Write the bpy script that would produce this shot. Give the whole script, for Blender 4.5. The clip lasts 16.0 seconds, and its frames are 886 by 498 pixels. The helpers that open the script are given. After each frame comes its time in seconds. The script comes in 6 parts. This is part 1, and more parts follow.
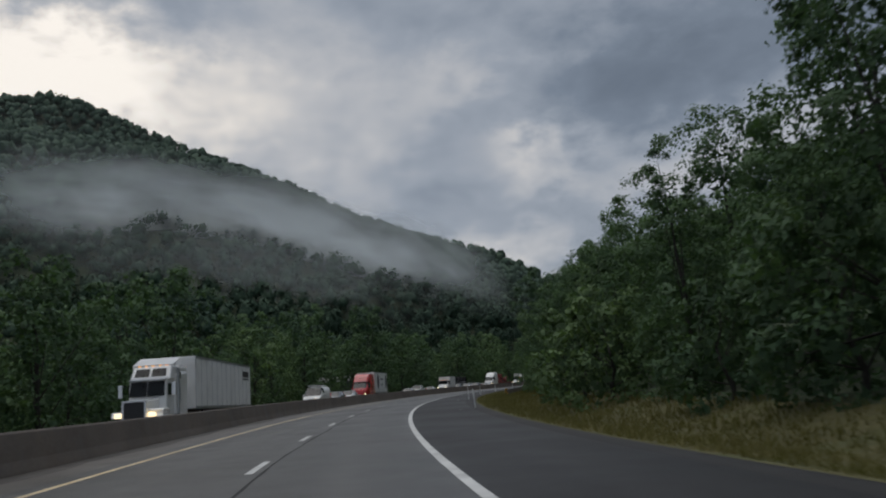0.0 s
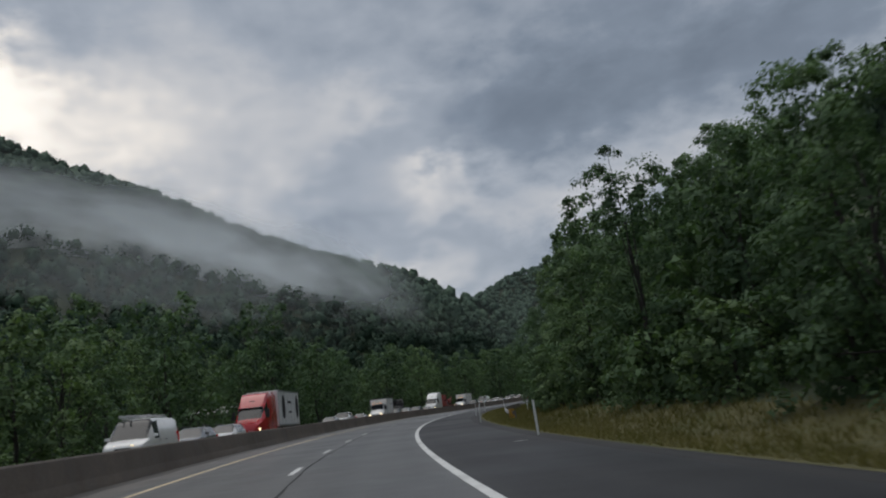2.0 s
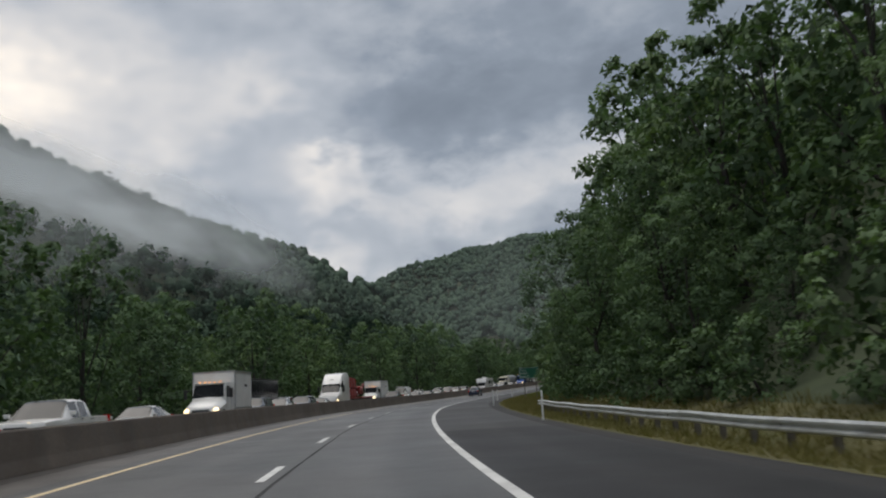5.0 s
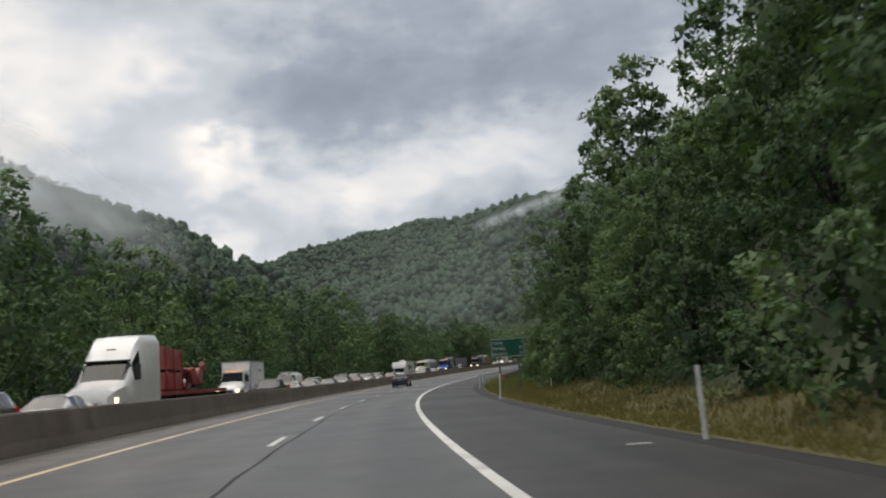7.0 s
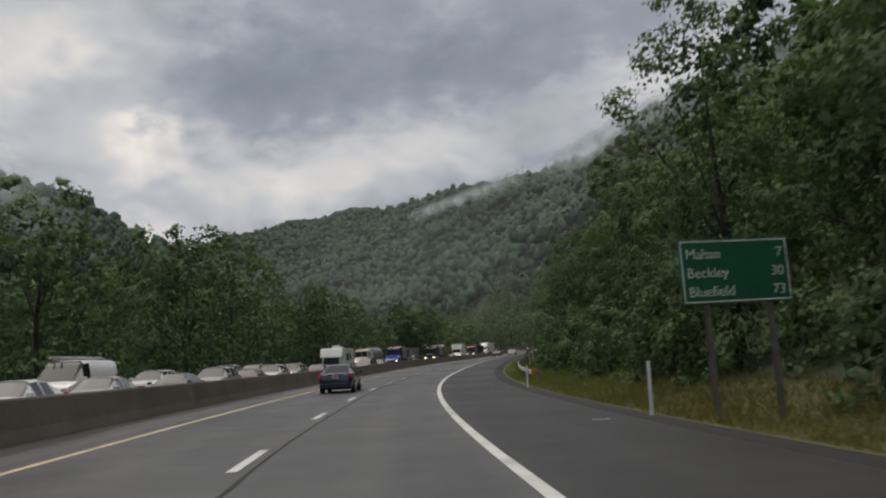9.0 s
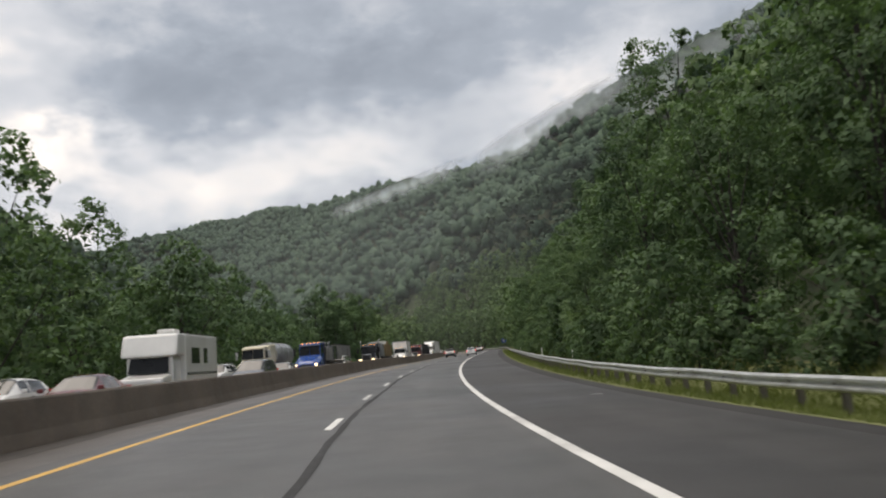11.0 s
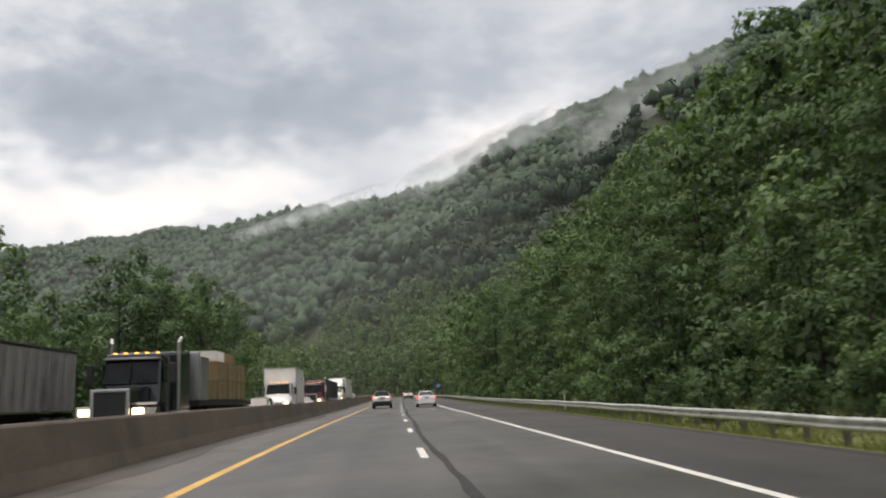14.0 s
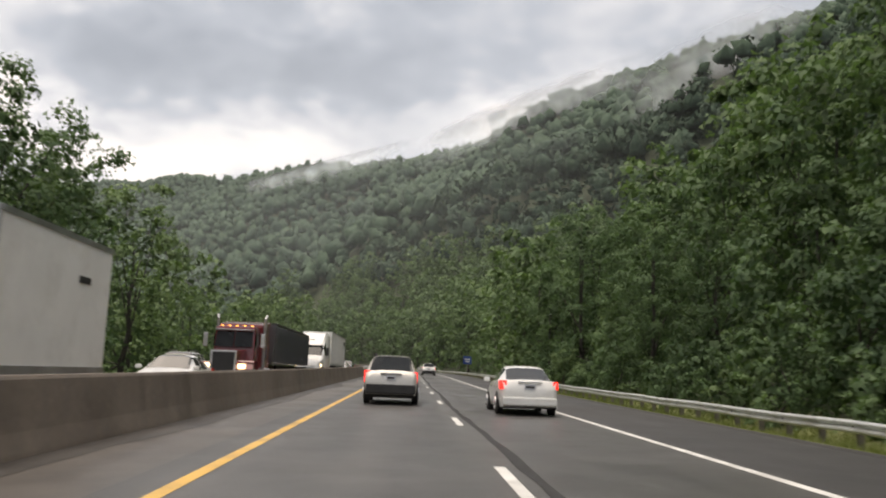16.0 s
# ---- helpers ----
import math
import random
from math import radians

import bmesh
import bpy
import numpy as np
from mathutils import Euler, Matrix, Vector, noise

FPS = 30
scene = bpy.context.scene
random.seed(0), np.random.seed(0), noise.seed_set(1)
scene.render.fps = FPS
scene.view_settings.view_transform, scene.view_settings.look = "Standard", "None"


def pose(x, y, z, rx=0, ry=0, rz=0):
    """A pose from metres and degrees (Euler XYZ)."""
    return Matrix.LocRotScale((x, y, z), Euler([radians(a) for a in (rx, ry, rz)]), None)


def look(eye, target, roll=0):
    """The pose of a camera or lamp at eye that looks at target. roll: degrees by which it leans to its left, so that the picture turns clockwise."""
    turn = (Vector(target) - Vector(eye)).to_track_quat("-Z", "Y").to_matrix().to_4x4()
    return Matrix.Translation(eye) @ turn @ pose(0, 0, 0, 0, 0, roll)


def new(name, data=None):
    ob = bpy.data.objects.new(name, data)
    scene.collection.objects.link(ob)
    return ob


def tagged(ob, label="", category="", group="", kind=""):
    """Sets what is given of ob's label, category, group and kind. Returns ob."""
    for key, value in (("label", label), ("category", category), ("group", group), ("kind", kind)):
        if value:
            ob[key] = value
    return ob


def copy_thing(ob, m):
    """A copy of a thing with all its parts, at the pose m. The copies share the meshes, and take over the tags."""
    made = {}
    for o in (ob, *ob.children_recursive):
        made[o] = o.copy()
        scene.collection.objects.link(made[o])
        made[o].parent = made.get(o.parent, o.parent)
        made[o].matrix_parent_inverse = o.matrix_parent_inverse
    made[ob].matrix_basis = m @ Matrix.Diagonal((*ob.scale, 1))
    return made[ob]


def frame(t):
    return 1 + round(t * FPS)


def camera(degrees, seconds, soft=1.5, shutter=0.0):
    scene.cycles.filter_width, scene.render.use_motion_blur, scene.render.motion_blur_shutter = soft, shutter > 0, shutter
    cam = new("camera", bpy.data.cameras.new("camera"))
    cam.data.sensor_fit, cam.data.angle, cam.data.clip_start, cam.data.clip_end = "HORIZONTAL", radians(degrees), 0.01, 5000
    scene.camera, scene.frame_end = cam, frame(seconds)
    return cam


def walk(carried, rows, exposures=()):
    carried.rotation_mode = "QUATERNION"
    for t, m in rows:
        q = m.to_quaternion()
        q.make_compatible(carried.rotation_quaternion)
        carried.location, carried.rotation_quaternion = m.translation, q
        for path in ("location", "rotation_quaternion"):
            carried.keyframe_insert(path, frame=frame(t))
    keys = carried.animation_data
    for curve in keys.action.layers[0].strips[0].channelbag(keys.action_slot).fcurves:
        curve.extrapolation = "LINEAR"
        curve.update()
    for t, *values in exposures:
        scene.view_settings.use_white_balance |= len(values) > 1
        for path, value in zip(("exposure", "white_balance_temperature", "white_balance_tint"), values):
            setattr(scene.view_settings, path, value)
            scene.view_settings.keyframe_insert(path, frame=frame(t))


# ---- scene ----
# ================= camera =================
cam = camera(57.0, 16.0, soft=2.0, shutter=0.2)

# seconds, x, y, z, yaw, pitch, roll
PATH = [
    (0, 2.09, -0.00, 1.22, -8.26, 10.30, -6.30),
    (0.5, 2.31, 12.26, 1.36, -9.61, 10.10, -7.33),
    (1, 2.74, 24.59, 1.54, -12.23, 10.08, -9.28),
    (1.5, 3.44, 36.97, 1.75, -14.14, 11.20, -9.05),
    (2, 4.46, 49.35, 1.96, -15.22, 11.32, -8.77),
    (2.5, 5.92, 61.55, 2.15, -16.96, 10.86, -8.59),
    (3, 7.74, 73.59, 2.32, -18.18, 11.06, -7.78),
    (3.5, 9.87, 85.45, 2.46, -18.96, 11.08, -6.55),
    (4, 12.33, 97.04, 2.60, -19.83, 11.10, -5.95),
    (4.2, 13.41, 101.68, 2.65, -20.54, 10.96, -6.07),
    (6.3, 28.74, 151.93, 3.08, -26.51, 8.55, -4.01),
    (6.5, 30.52, 156.63, 3.11, -27.44, 8.37, -4.03),
    (7, 35.22, 168.29, 3.17, -30.42, 8.59, -5.83),
    (7.5, 40.24, 179.94, 3.20, -32.18, 8.06, -5.10),
    (8, 45.71, 191.36, 3.20, -32.65, 9.80, -3.11),
    (8.3, 49.08, 198.12, 3.19, -33.36, 9.82, -2.87),
    (8.5, 51.37, 202.58, 3.18, -33.77, 9.58, -2.76),
    (9, 57.22, 213.52, 3.18, -35.29, 7.86, -5.17),
    (9.2, 59.62, 217.79, 3.18, -35.97, 7.22, -6.02),
    (11.3, 87.69, 261.98, 3.33, -42.47, 8.13, -6.59),
    (11.5, 90.64, 266.11, 3.37, -43.87, 8.95, -7.20),
    (12, 98.21, 276.37, 3.48, -45.03, 9.41, -7.20),
    (12.5, 105.99, 286.53, 3.63, -45.76, 9.35, -6.44),
    (13, 113.84, 296.45, 3.80, -46.30, 9.61, -4.82),
    (13.5, 122.03, 306.31, 3.96, -46.54, 10.27, -3.33),
    (14, 130.47, 316.15, 4.11, -47.46, 10.37, -2.88),
    (14.5, 139.10, 325.88, 4.25, -47.81, 9.87, -2.10),
    (15, 147.84, 335.48, 4.36, -46.68, 9.45, 0.63),
    (15.5, 156.73, 344.91, 4.46, -45.83, 8.98, 2.02),
    (16, 165.77, 354.42, 4.54, -46.08, 8.74, 2.02),
]


def aim(x, y, z, yaw, pitch, roll):
    a, b = radians(yaw), radians(pitch)
    ahead = Vector((-math.sin(a) * math.cos(b), math.cos(a) * math.cos(b), math.sin(b)))
    eye = Vector((x, y, z))
    return look(eye, eye + ahead, roll)


walk(cam, [(r[0], aim(*r[1:])) for r in PATH],
     exposures=[(0.0, -0.4, 6350, 10), (2.0, -0.2, 6400, 10), (3.0, 0.05, 6450, 10), (4.0, -0.05, 6500, 10), (6.3, 0.5, 7000, 11), (7.0, 0.55, 7050, 11), (7.5, 0.72, 7100, 12), (8.0, 0.5, 7100, 12), (8.5, 0.3, 7150, 12), (9.0, 0.2, 7150, 12), (11.3, 0.80, 7300, 13), (12.0, 0.95, 7380, 13), (13.0, 0.98, 7450, 14), (14.5, 0.95, 7600, 14), (16.0, 1.05, 7750, 15)])

# ================= the road's line =================
# curvature and slope along the road, every 40 m from station -40
CURVE = [19.6, 20.9, 22.4, 23.2, 23.2, 23.3, 22.7, 22.6, 21.5, 15.4, 5.4, 1.2, 1.0, 1.1, -6, -28, -34, -34, -30, -20, -5, 0, 0]
SLOPE = [1.14, 1.14, 1.73, 1.2, 0.92, 0.61, -0.14, 0.04, 0.54, 1.26, 1.03, 0.6, 0.92, 1.06, 1.06, 1.06, 1, 0.8, 0.6, 0.5, 0.4, 0.3, 0.3]
LANE, DASH, DASH0, BANK = 3.68, 10.966, 17.78, 0.0387
ST = np.arange(-120.0, 841.0, 2.0)
_k = np.interp(ST, np.arange(23) * 40.0 - 40.0, np.array(CURVE) * 1e-4)
_g = np.interp(ST, np.arange(23) * 40.0 - 40.0, np.array(SLOPE) * 1e-2)


def _run(v):
    c = np.concatenate([[0], np.cumsum(v[1:] + v[:-1])])
    return c - c[60]


RT = _run(_k)
RX, RY, RZ = _run(np.sin(RT)), _run(np.cos(RT)), _run(_g)


def bank_at(s):
    return BANK * np.clip((400.0 - s) / 100.0, 0, 1)


def on_road(s, lat, up=0.0):
    """A point of the road: station, metres to the right of the lane line, height over the surface."""
    s = np.asarray(s, float)
    x, y, z, t = (np.interp(s, ST, q) for q in (RX, RY, RZ, RT))
    return np.stack([x + lat * np.cos(t), y - lat * np.sin(t), z + up - bank_at(s) * np.clip(lat, -18, 9)], -1)


def heading(s):
    """Degrees about z by which a thing that faces +y must turn to face along the road."""
    return -math.degrees(float(np.interp(s, ST, RT)))


def road_coords(x, y):
    """Nearest station and lateral offset of many points."""
    x, y = np.ravel(x), np.ravel(y)
    s, lat = np.empty(len(x)), np.empty(len(x))
    for i in range(0, len(x), 4000):
        q = slice(i, i + 4000)
        d = (x[q, None] - RX) ** 2 + (y[q, None] - RY) ** 2
        k = d.argmin(1)
        dx, dy, t = x[q] - RX[k], y[q] - RY[k], RT[k]
        lat[q] = dx * np.cos(t) - dy * np.sin(t)
        s[q] = ST[k] + dx * np.sin(t) + dy * np.cos(t)
        far = np.abs(lat[q]) < 0.9 * np.sqrt(d[np.arange(len(k)), k])
        lat[q] = np.where(far, np.sqrt(d[np.arange(len(k)), k]) * np.sign(lat[q] + 1e-6), lat[q])
    return s, lat


# ================= sky and sun =================
world = bpy.data.worlds.new("sky")
scene.world = world
world.use_nodes = True
wn, wl = world.node_tree.nodes, world.node_tree.links
wn.clear()


def wmath(op, a, b=0.0, c=None, clamp=False):
    n = wn.new("ShaderNodeMath")
    n.operation, n.use_clamp = op, clamp
    for i, v in enumerate((a, b) if c is None else (a, b, c)):
        if isinstance(v, (int, float)):
            n.inputs[i].default_value = v
        else:
            wl.new(v, n.inputs[i])
    return n.outputs[0]


def wnoise(vec, scale, detail=5.0, rough=0.55, warp=0.0):
    n = wn.new("ShaderNodeTexNoise")
    n.inputs["Scale"].default_value, n.inputs["Detail"].default_value = scale, detail
    n.inputs["Roughness"].default_value, n.inputs["Distortion"].default_value = rough, warp
    wl.new(vec, n.inputs["Vector"])
    return n.outputs["Fac"]


def wvec(x, y, z):
    n = wn.new("ShaderNodeCombineXYZ")
    for i, v in enumerate((x, y, z)):
        if isinstance(v, (int, float)):
            n.inputs[i].default_value = v
        else:
            wl.new(v, n.inputs[i])
    return n.outputs[0]


_co = wn.new("ShaderNodeTexCoord")
_sep = wn.new("ShaderNodeSeparateXYZ")
wl.new(_co.outputs["Generated"], _sep.inputs[0])
dx_, dy_, dz_ = _sep.outputs
az_ = wmath("MULTIPLY", wmath("ARCTAN2", wmath("MULTIPLY", dx_, -1.0), dy_), 57.2958)   # degrees to the left of +y
el_ = wmath("MULTIPLY", wmath("ARCSINE", dz_), 57.2958)
flat = wvec(wmath("DIVIDE", az_, 12.0), wmath("DIVIDE", el_, 7.5), 0.0)
big = wnoise(flat, 0.9, 4.0, 0.5, 0.15)
mid = wnoise(flat, 2.1, 4.5, 0.5, 0.2)
fine = wnoise(wvec(wmath("DIVIDE", az_, 7.0), wmath("DIVIDE", el_, 4.0), 3.1), 2.6, 5.0, 0.52, 0.15)
# ragged edges for the breaks in the cloud
waz = wmath("ADD", az_, wmath("MULTIPLY", wmath("SUBTRACT", mid, 0.5), 9.0))
wel = wmath("ADD", el_, wmath("MULTIPLY", wmath("SUBTRACT", fine, 0.5), 7.0))
# azimuth, elevation, width, height, strength of the lighter breaks and the darker banks
CLOUDS = [
    (8.0, 20.0, 22.0, 14.0, 0.20), (-52.0, 20.0, 22.0, 14.0, -0.15),
    (18.0, 23.0, 7.0, 4.0, 0.70), (9.0, 21.5, 6.0, 4.0, 0.26), (20.0, 29.0, 9.0, 2.6, -0.16), (-1.0, 20.0, 8.0, 5.0, 0.16),
    (-15.0, 16.6, 2.8, 1.7, 0.30), (-16.0, 14.2, 4.5, 1.6, 0.14), (-10.0, 22.0, 3.0, 2.0, 0.12),
    (-12.5, 9.6, 6.0, 2.2, 0.34), (-25.0, 14.5, 10.0, 2.2, 0.12), (-38.0, 15.0, 10.0, 2.8, 0.15),
    (-50.0, 18.0, 7.0, 2.8, 0.13), (-24.0, 12.5, 6.0, 2.0, 0.13), (-22.5, 20.5, 8.0, 4.0, -0.15),
    (-36.0, 20.5, 12.0, 2.4, -0.10), (-56.0, 25.0, 14.0, 4.0, 0.10), (-50.0, 17.4, 6.0, 2.4, 0.20), (-56.0, 20.0, 4.5, 2.2, 0.16), (-8.0, 13.0, 4.0, 1.4, -0.06)]
total = wmath("ADD", 0.30, wmath("MULTIPLY", wmath("SUBTRACT", big, 0.5), 0.45))
total = wmath("ADD", total, wmath("MULTIPLY", wmath("SUBTRACT", mid, 0.5), 0.28))
total = wmath("ADD", total, wmath("MULTIPLY", wmath("SUBTRACT", fine, 0.5), 0.10))
# the overcast is brighter towards the zenith
total = wmath("ADD", total, wmath("MULTIPLY", wmath("DIVIDE", wmath("SUBTRACT", el_, 34.0), 36.0, clamp=True), 0.12))
for a, e, wa, we, amp in CLOUDS:
    u = wmath("DIVIDE", wmath("SUBTRACT", waz, a), wa)
    v = wmath("DIVIDE", wmath("SUBTRACT", wel, e), we)
    r2 = wmath("ADD", wmath("MULTIPLY", u, u), wmath("MULTIPLY", v, v))
    total = wmath("ADD", total, wmath("MULTIPLY", wmath("EXPONENT", wmath("MULTIPLY", r2, -1.0)), amp))
ramp = wn.new("ShaderNodeValToRGB")
wl.new(total, ramp.inputs[0])
els = ramp.color_ramp.elements
els[0].position, els[0].color = 0.0, (0.17, 0.205, 0.255, 1)
els[1].position, els[1].color = 1.0, (1.35, 1.25, 1.12, 1)
for p, c in ((0.22, (0.25, 0.295, 0.36)), (0.42, (0.42, 0.46, 0.52)), (0.62, (0.66, 0.66, 0.67)), (0.8, (0.98, 0.92, 0.85))):
    els.new(p).color = (*c, 1)
nishita = wn.new("ShaderNodeTexSky")
nishita.sky_type, nishita.sun_disc = "NISHITA", False
nishita.sun_elevation, nishita.sun_rotation = radians(79), radians(-31)
thin = wn.new("ShaderNodeMixRGB")
thin.inputs[0].default_value = 0.94
dim = wn.new("ShaderNodeMixRGB")
dim.blend_type, dim.inputs[0].default_value, dim.inputs[2].default_value = "MULTIPLY", 1.0, (0.09, 0.09, 0.09, 1)
wl.new(nishita.outputs[0], dim.inputs[1])
wl.new(dim.outputs[0], thin.inputs[1])
wl.new(ramp.outputs[0], thin.inputs[2])
bg = wn.new("ShaderNodeBackground")
wl.new(thin.outputs[0], bg.inputs[0])
bg.inputs[1].default_value = 1.0
wl.new(bg.outputs[0], wn.new("ShaderNodeOutputWorld").inputs[0])

sun = new("sun", bpy.data.lights.new("sun", "SUN"))
sun.data.energy, sun.data.angle, sun.data.color = 1.35, radians(60), (1.0, 0.95, 0.88)
sun.matrix_world = look((0, 0, 300), Vector((0, 0, 300)) - Vector((-0.10, 0.16, 0.97)))

# ================= materials =================
def nodes_of(name):
    m = bpy.data.materials.new(name)
    m.use_nodes = True
    nt = m.node_tree
    return m, nt, nt.nodes, nt.links, nt.nodes["Principled BSDF"]


def tex(nt, kind, scale, detail=4.0, rough=0.55, coords="Object", stretch=None, warp=0.0):
    """A texture in object metres; its first output."""
    n = nt.nodes.new(kind)
    n.inputs["Scale"].default_value = scale
    if kind == "ShaderNodeTexNoise":
        n.inputs["Detail"].default_value, n.inputs["Roughness"].default_value = detail, rough
        n.inputs["Distortion"].default_value = warp
    if coords == "World":
        out = nt.nodes.new("ShaderNodeNewGeometry").outputs["Position"]
    else:
        out = nt.nodes.new("ShaderNodeTexCoord").outputs[coords]
    if stretch:
        mp = nt.nodes.new("ShaderNodeMapping")
        mp.inputs["Scale"].default_value = stretch
        nt.links.new(out, mp.inputs["Vector"])
        out = mp.outputs[0]
    nt.links.new(out, n.inputs["Vector"])
    return n.outputs["Fac"] if kind == "ShaderNodeTexNoise" else n.outputs[0]


def ramp_of(nt, fac, stops):
    r = nt.nodes.new("ShaderNodeValToRGB")
    nt.links.new(fac, r.inputs[0])
    e = r.color_ramp.elements
    e[0].position, e[0].color = stops[0][0], (*stops[0][1], 1)
    e[1].position, e[1].color = stops[-1][0], (*stops[-1][1], 1)
    for p, c in stops[1:-1]:
        e.new(p).color = (*c, 1)
    return r.outputs[0]


def mix(nt, fac, a, b, mode="MIX"):
    n = nt.nodes.new("ShaderNodeMixRGB")
    n.blend_type = mode
    for i, v in enumerate((fac, a, b)):
        if isinstance(v, (int, float)):
            n.inputs[i].default_value = v
        elif isinstance(v, tuple):
            n.inputs[i].default_value = (*v, 1)
        else:
            nt.links.new(v, n.inputs[i])
    return n.outputs[0]


def bump(nt, p, height, strength, dist):
    b = nt.nodes.new("ShaderNodeBump")
    b.inputs["Strength"].default_value, b.inputs["Distance"].default_value = strength, dist
    nt.links.new(height, b.inputs["Height"])
    nt.links.new(b.outputs[0], p.inputs["Normal"])


def surface(name, a, b, scale=3.0, rough=0.6, metal=0.0, grain=40.0, relief=0.3, spread=0.15, coat=0.0, dirt=None):
    """A plain material: two tones in patches, a finer grain, a little relief and uneven gloss."""
    m, nt, n, l, p = nodes_of(name)
    big = tex(nt, "ShaderNodeTexNoise", scale, 5)
    small = tex(nt, "ShaderNodeTexNoise", grain, 3)
    col = ramp_of(nt, big, [(0.3, a), (0.7, b)])
    col = mix(nt, 0.22, col, ramp_of(nt, small, [(0.3, (0.25, 0.25, 0.25)), (0.7, (0.75, 0.75, 0.75))]), "OVERLAY")
    if dirt:
        col = mix(nt, ramp_of(nt, tex(nt, "ShaderNodeTexNoise", scale * 0.6, 6, 0.65), [(0.48, (0, 0, 0)), (0.72, (0.7, 0.7, 0.7))]), col, dirt)
    l.new(col, p.inputs["Base Color"])
    r = nt.nodes.new("ShaderNodeMapRange")
    l.new(big, r.inputs[0])
    r.inputs[3].default_value, r.inputs[4].default_value = max(0.03, rough - spread), min(1, rough + spread)
    l.new(r.outputs[0], p.inputs["Roughness"])
    p.inputs["Metallic"].default_value = metal
    p.inputs["Coat Weight"].default_value = coat
    p.inputs["Coat Roughness"].default_value = 0.08
    if relief:
        bump(nt, p, small, relief, 0.01)
    return m


def make_asphalt(name, dark, light, streak, rough, gloss=0.5):
    m, nt, n, l, p = nodes_of(name)
    uv = nt.nodes.new("ShaderNodeUVMap").outputs[0]
    mp = nt.nodes.new("ShaderNodeMapping")
    mp.inputs["Scale"].default_value = (1.0, 0.02, 1.0)
    l.new(uv, mp.inputs[0])
    lanes = n.new("ShaderNodeTexNoise")
    lanes.inputs["Scale"].default_value, lanes.inputs["Detail"].default_value = 0.9, 5
    l.new(mp.outputs[0], lanes.inputs["Vector"])
    patch = tex(nt, "ShaderNodeTexNoise", 0.12, 5, 0.6, "World")
    grit = tex(nt, "ShaderNodeTexVoronoi", 45.0, coords="World")
    spots = tex(nt, "ShaderNodeTexNoise", 0.9, 6, 0.65, "World")
    col = ramp_of(nt, lanes.outputs["Fac"], [(0.3, dark), (0.7, light)])
    col = mix(nt, 0.5, col, ramp_of(nt, patch, [(0.3, dark), (0.7, light)]))
    col = mix(nt, streak, col, ramp_of(nt, spots, [(0.35, (0.3, 0.3, 0.3)), (0.65, (0.62, 0.62, 0.62))]), "OVERLAY")
    col = mix(nt, 0.18, col, ramp_of(nt, grit, [(0.0, (0.2, 0.2, 0.2)), (0.6, (0.8, 0.8, 0.8))]), "OVERLAY")
    # smoother, darker wheel tracks, half a lane apart
    sx = n.new("ShaderNodeSeparateXYZ")
    l.new(uv, sx.inputs[0])
    wave = n.new("ShaderNodeMath")
    wave.operation = "COSINE"
    sc = n.new("ShaderNodeMath")
    sc.operation = "MULTIPLY"
    sc.inputs[1].default_value = 2 * math.pi / 1.84
    l.new(sx.outputs[0], sc.inputs[0])
    l.new(sc.outputs[0], wave.inputs[0])
    tracks = ramp_of(nt, wave.outputs[0], [(-0.0, (0.80, 0.80, 0.81)), (1.0, (1.0, 1.0, 1.0))])
    col = mix(nt, 0.7, col, tracks, "MULTIPLY")
    l.new(col, p.inputs["Base Color"])
    p.inputs["Specular IOR Level"].default_value = gloss
    r = n.new("ShaderNodeMapRange")
    l.new(patch, r.inputs[0])
    r.inputs[1].default_value, r.inputs[2].default_value = 0.3, 0.7
    r.inputs[3].default_value, r.inputs[4].default_value = rough - 0.1, rough + 0.12
    l.new(r.outputs[0], p.inputs["Roughness"])
    bump(nt, p, grit, 0.2, 0.006)
    return m


def make_concrete(name):
    """Old cast concrete: brown-grey, rain-streaked from the top, mottled with grime and pale scuffs."""
    m, nt, n, l, p = nodes_of(name)
    big = tex(nt, "ShaderNodeTexNoise", 0.35, 5, 0.6)
    run = tex(nt, "ShaderNodeTexNoise", 1.0, 6, 0.7, stretch=(1.3, 1.3, 0.5))
    fine = tex(nt, "ShaderNodeTexNoise", 9.0, 5, 0.7)
    col = ramp_of(nt, big, [(0.3, (0.110, 0.088, 0.070)), (0.7, (0.190, 0.158, 0.130))])
    col = mix(nt, ramp_of(nt, run, [(0.42, (0, 0, 0)), (0.68, (0.6, 0.6, 0.6))]), col, (0.062, 0.050, 0.042))
    col = mix(nt, ramp_of(nt, fine, [(0.62, (0, 0, 0)), (0.75, (0.4, 0.4, 0.4))]), col, (0.26, 0.23, 0.20))
    col = mix(nt, 0.35, col, ramp_of(nt, fine, [(0.3, (0.25, 0.25, 0.25)), (0.7, (0.75, 0.75, 0.75))]), "OVERLAY")
    l.new(col, p.inputs["Base Color"])
    l.new(ramp_of(nt, run, [(0.35, (0.82, 0.82, 0.82)), (0.65, (0.5, 0.5, 0.5))]), p.inputs["Roughness"])
    bump(nt, p, fine, 0.5, 0.012)
    return m


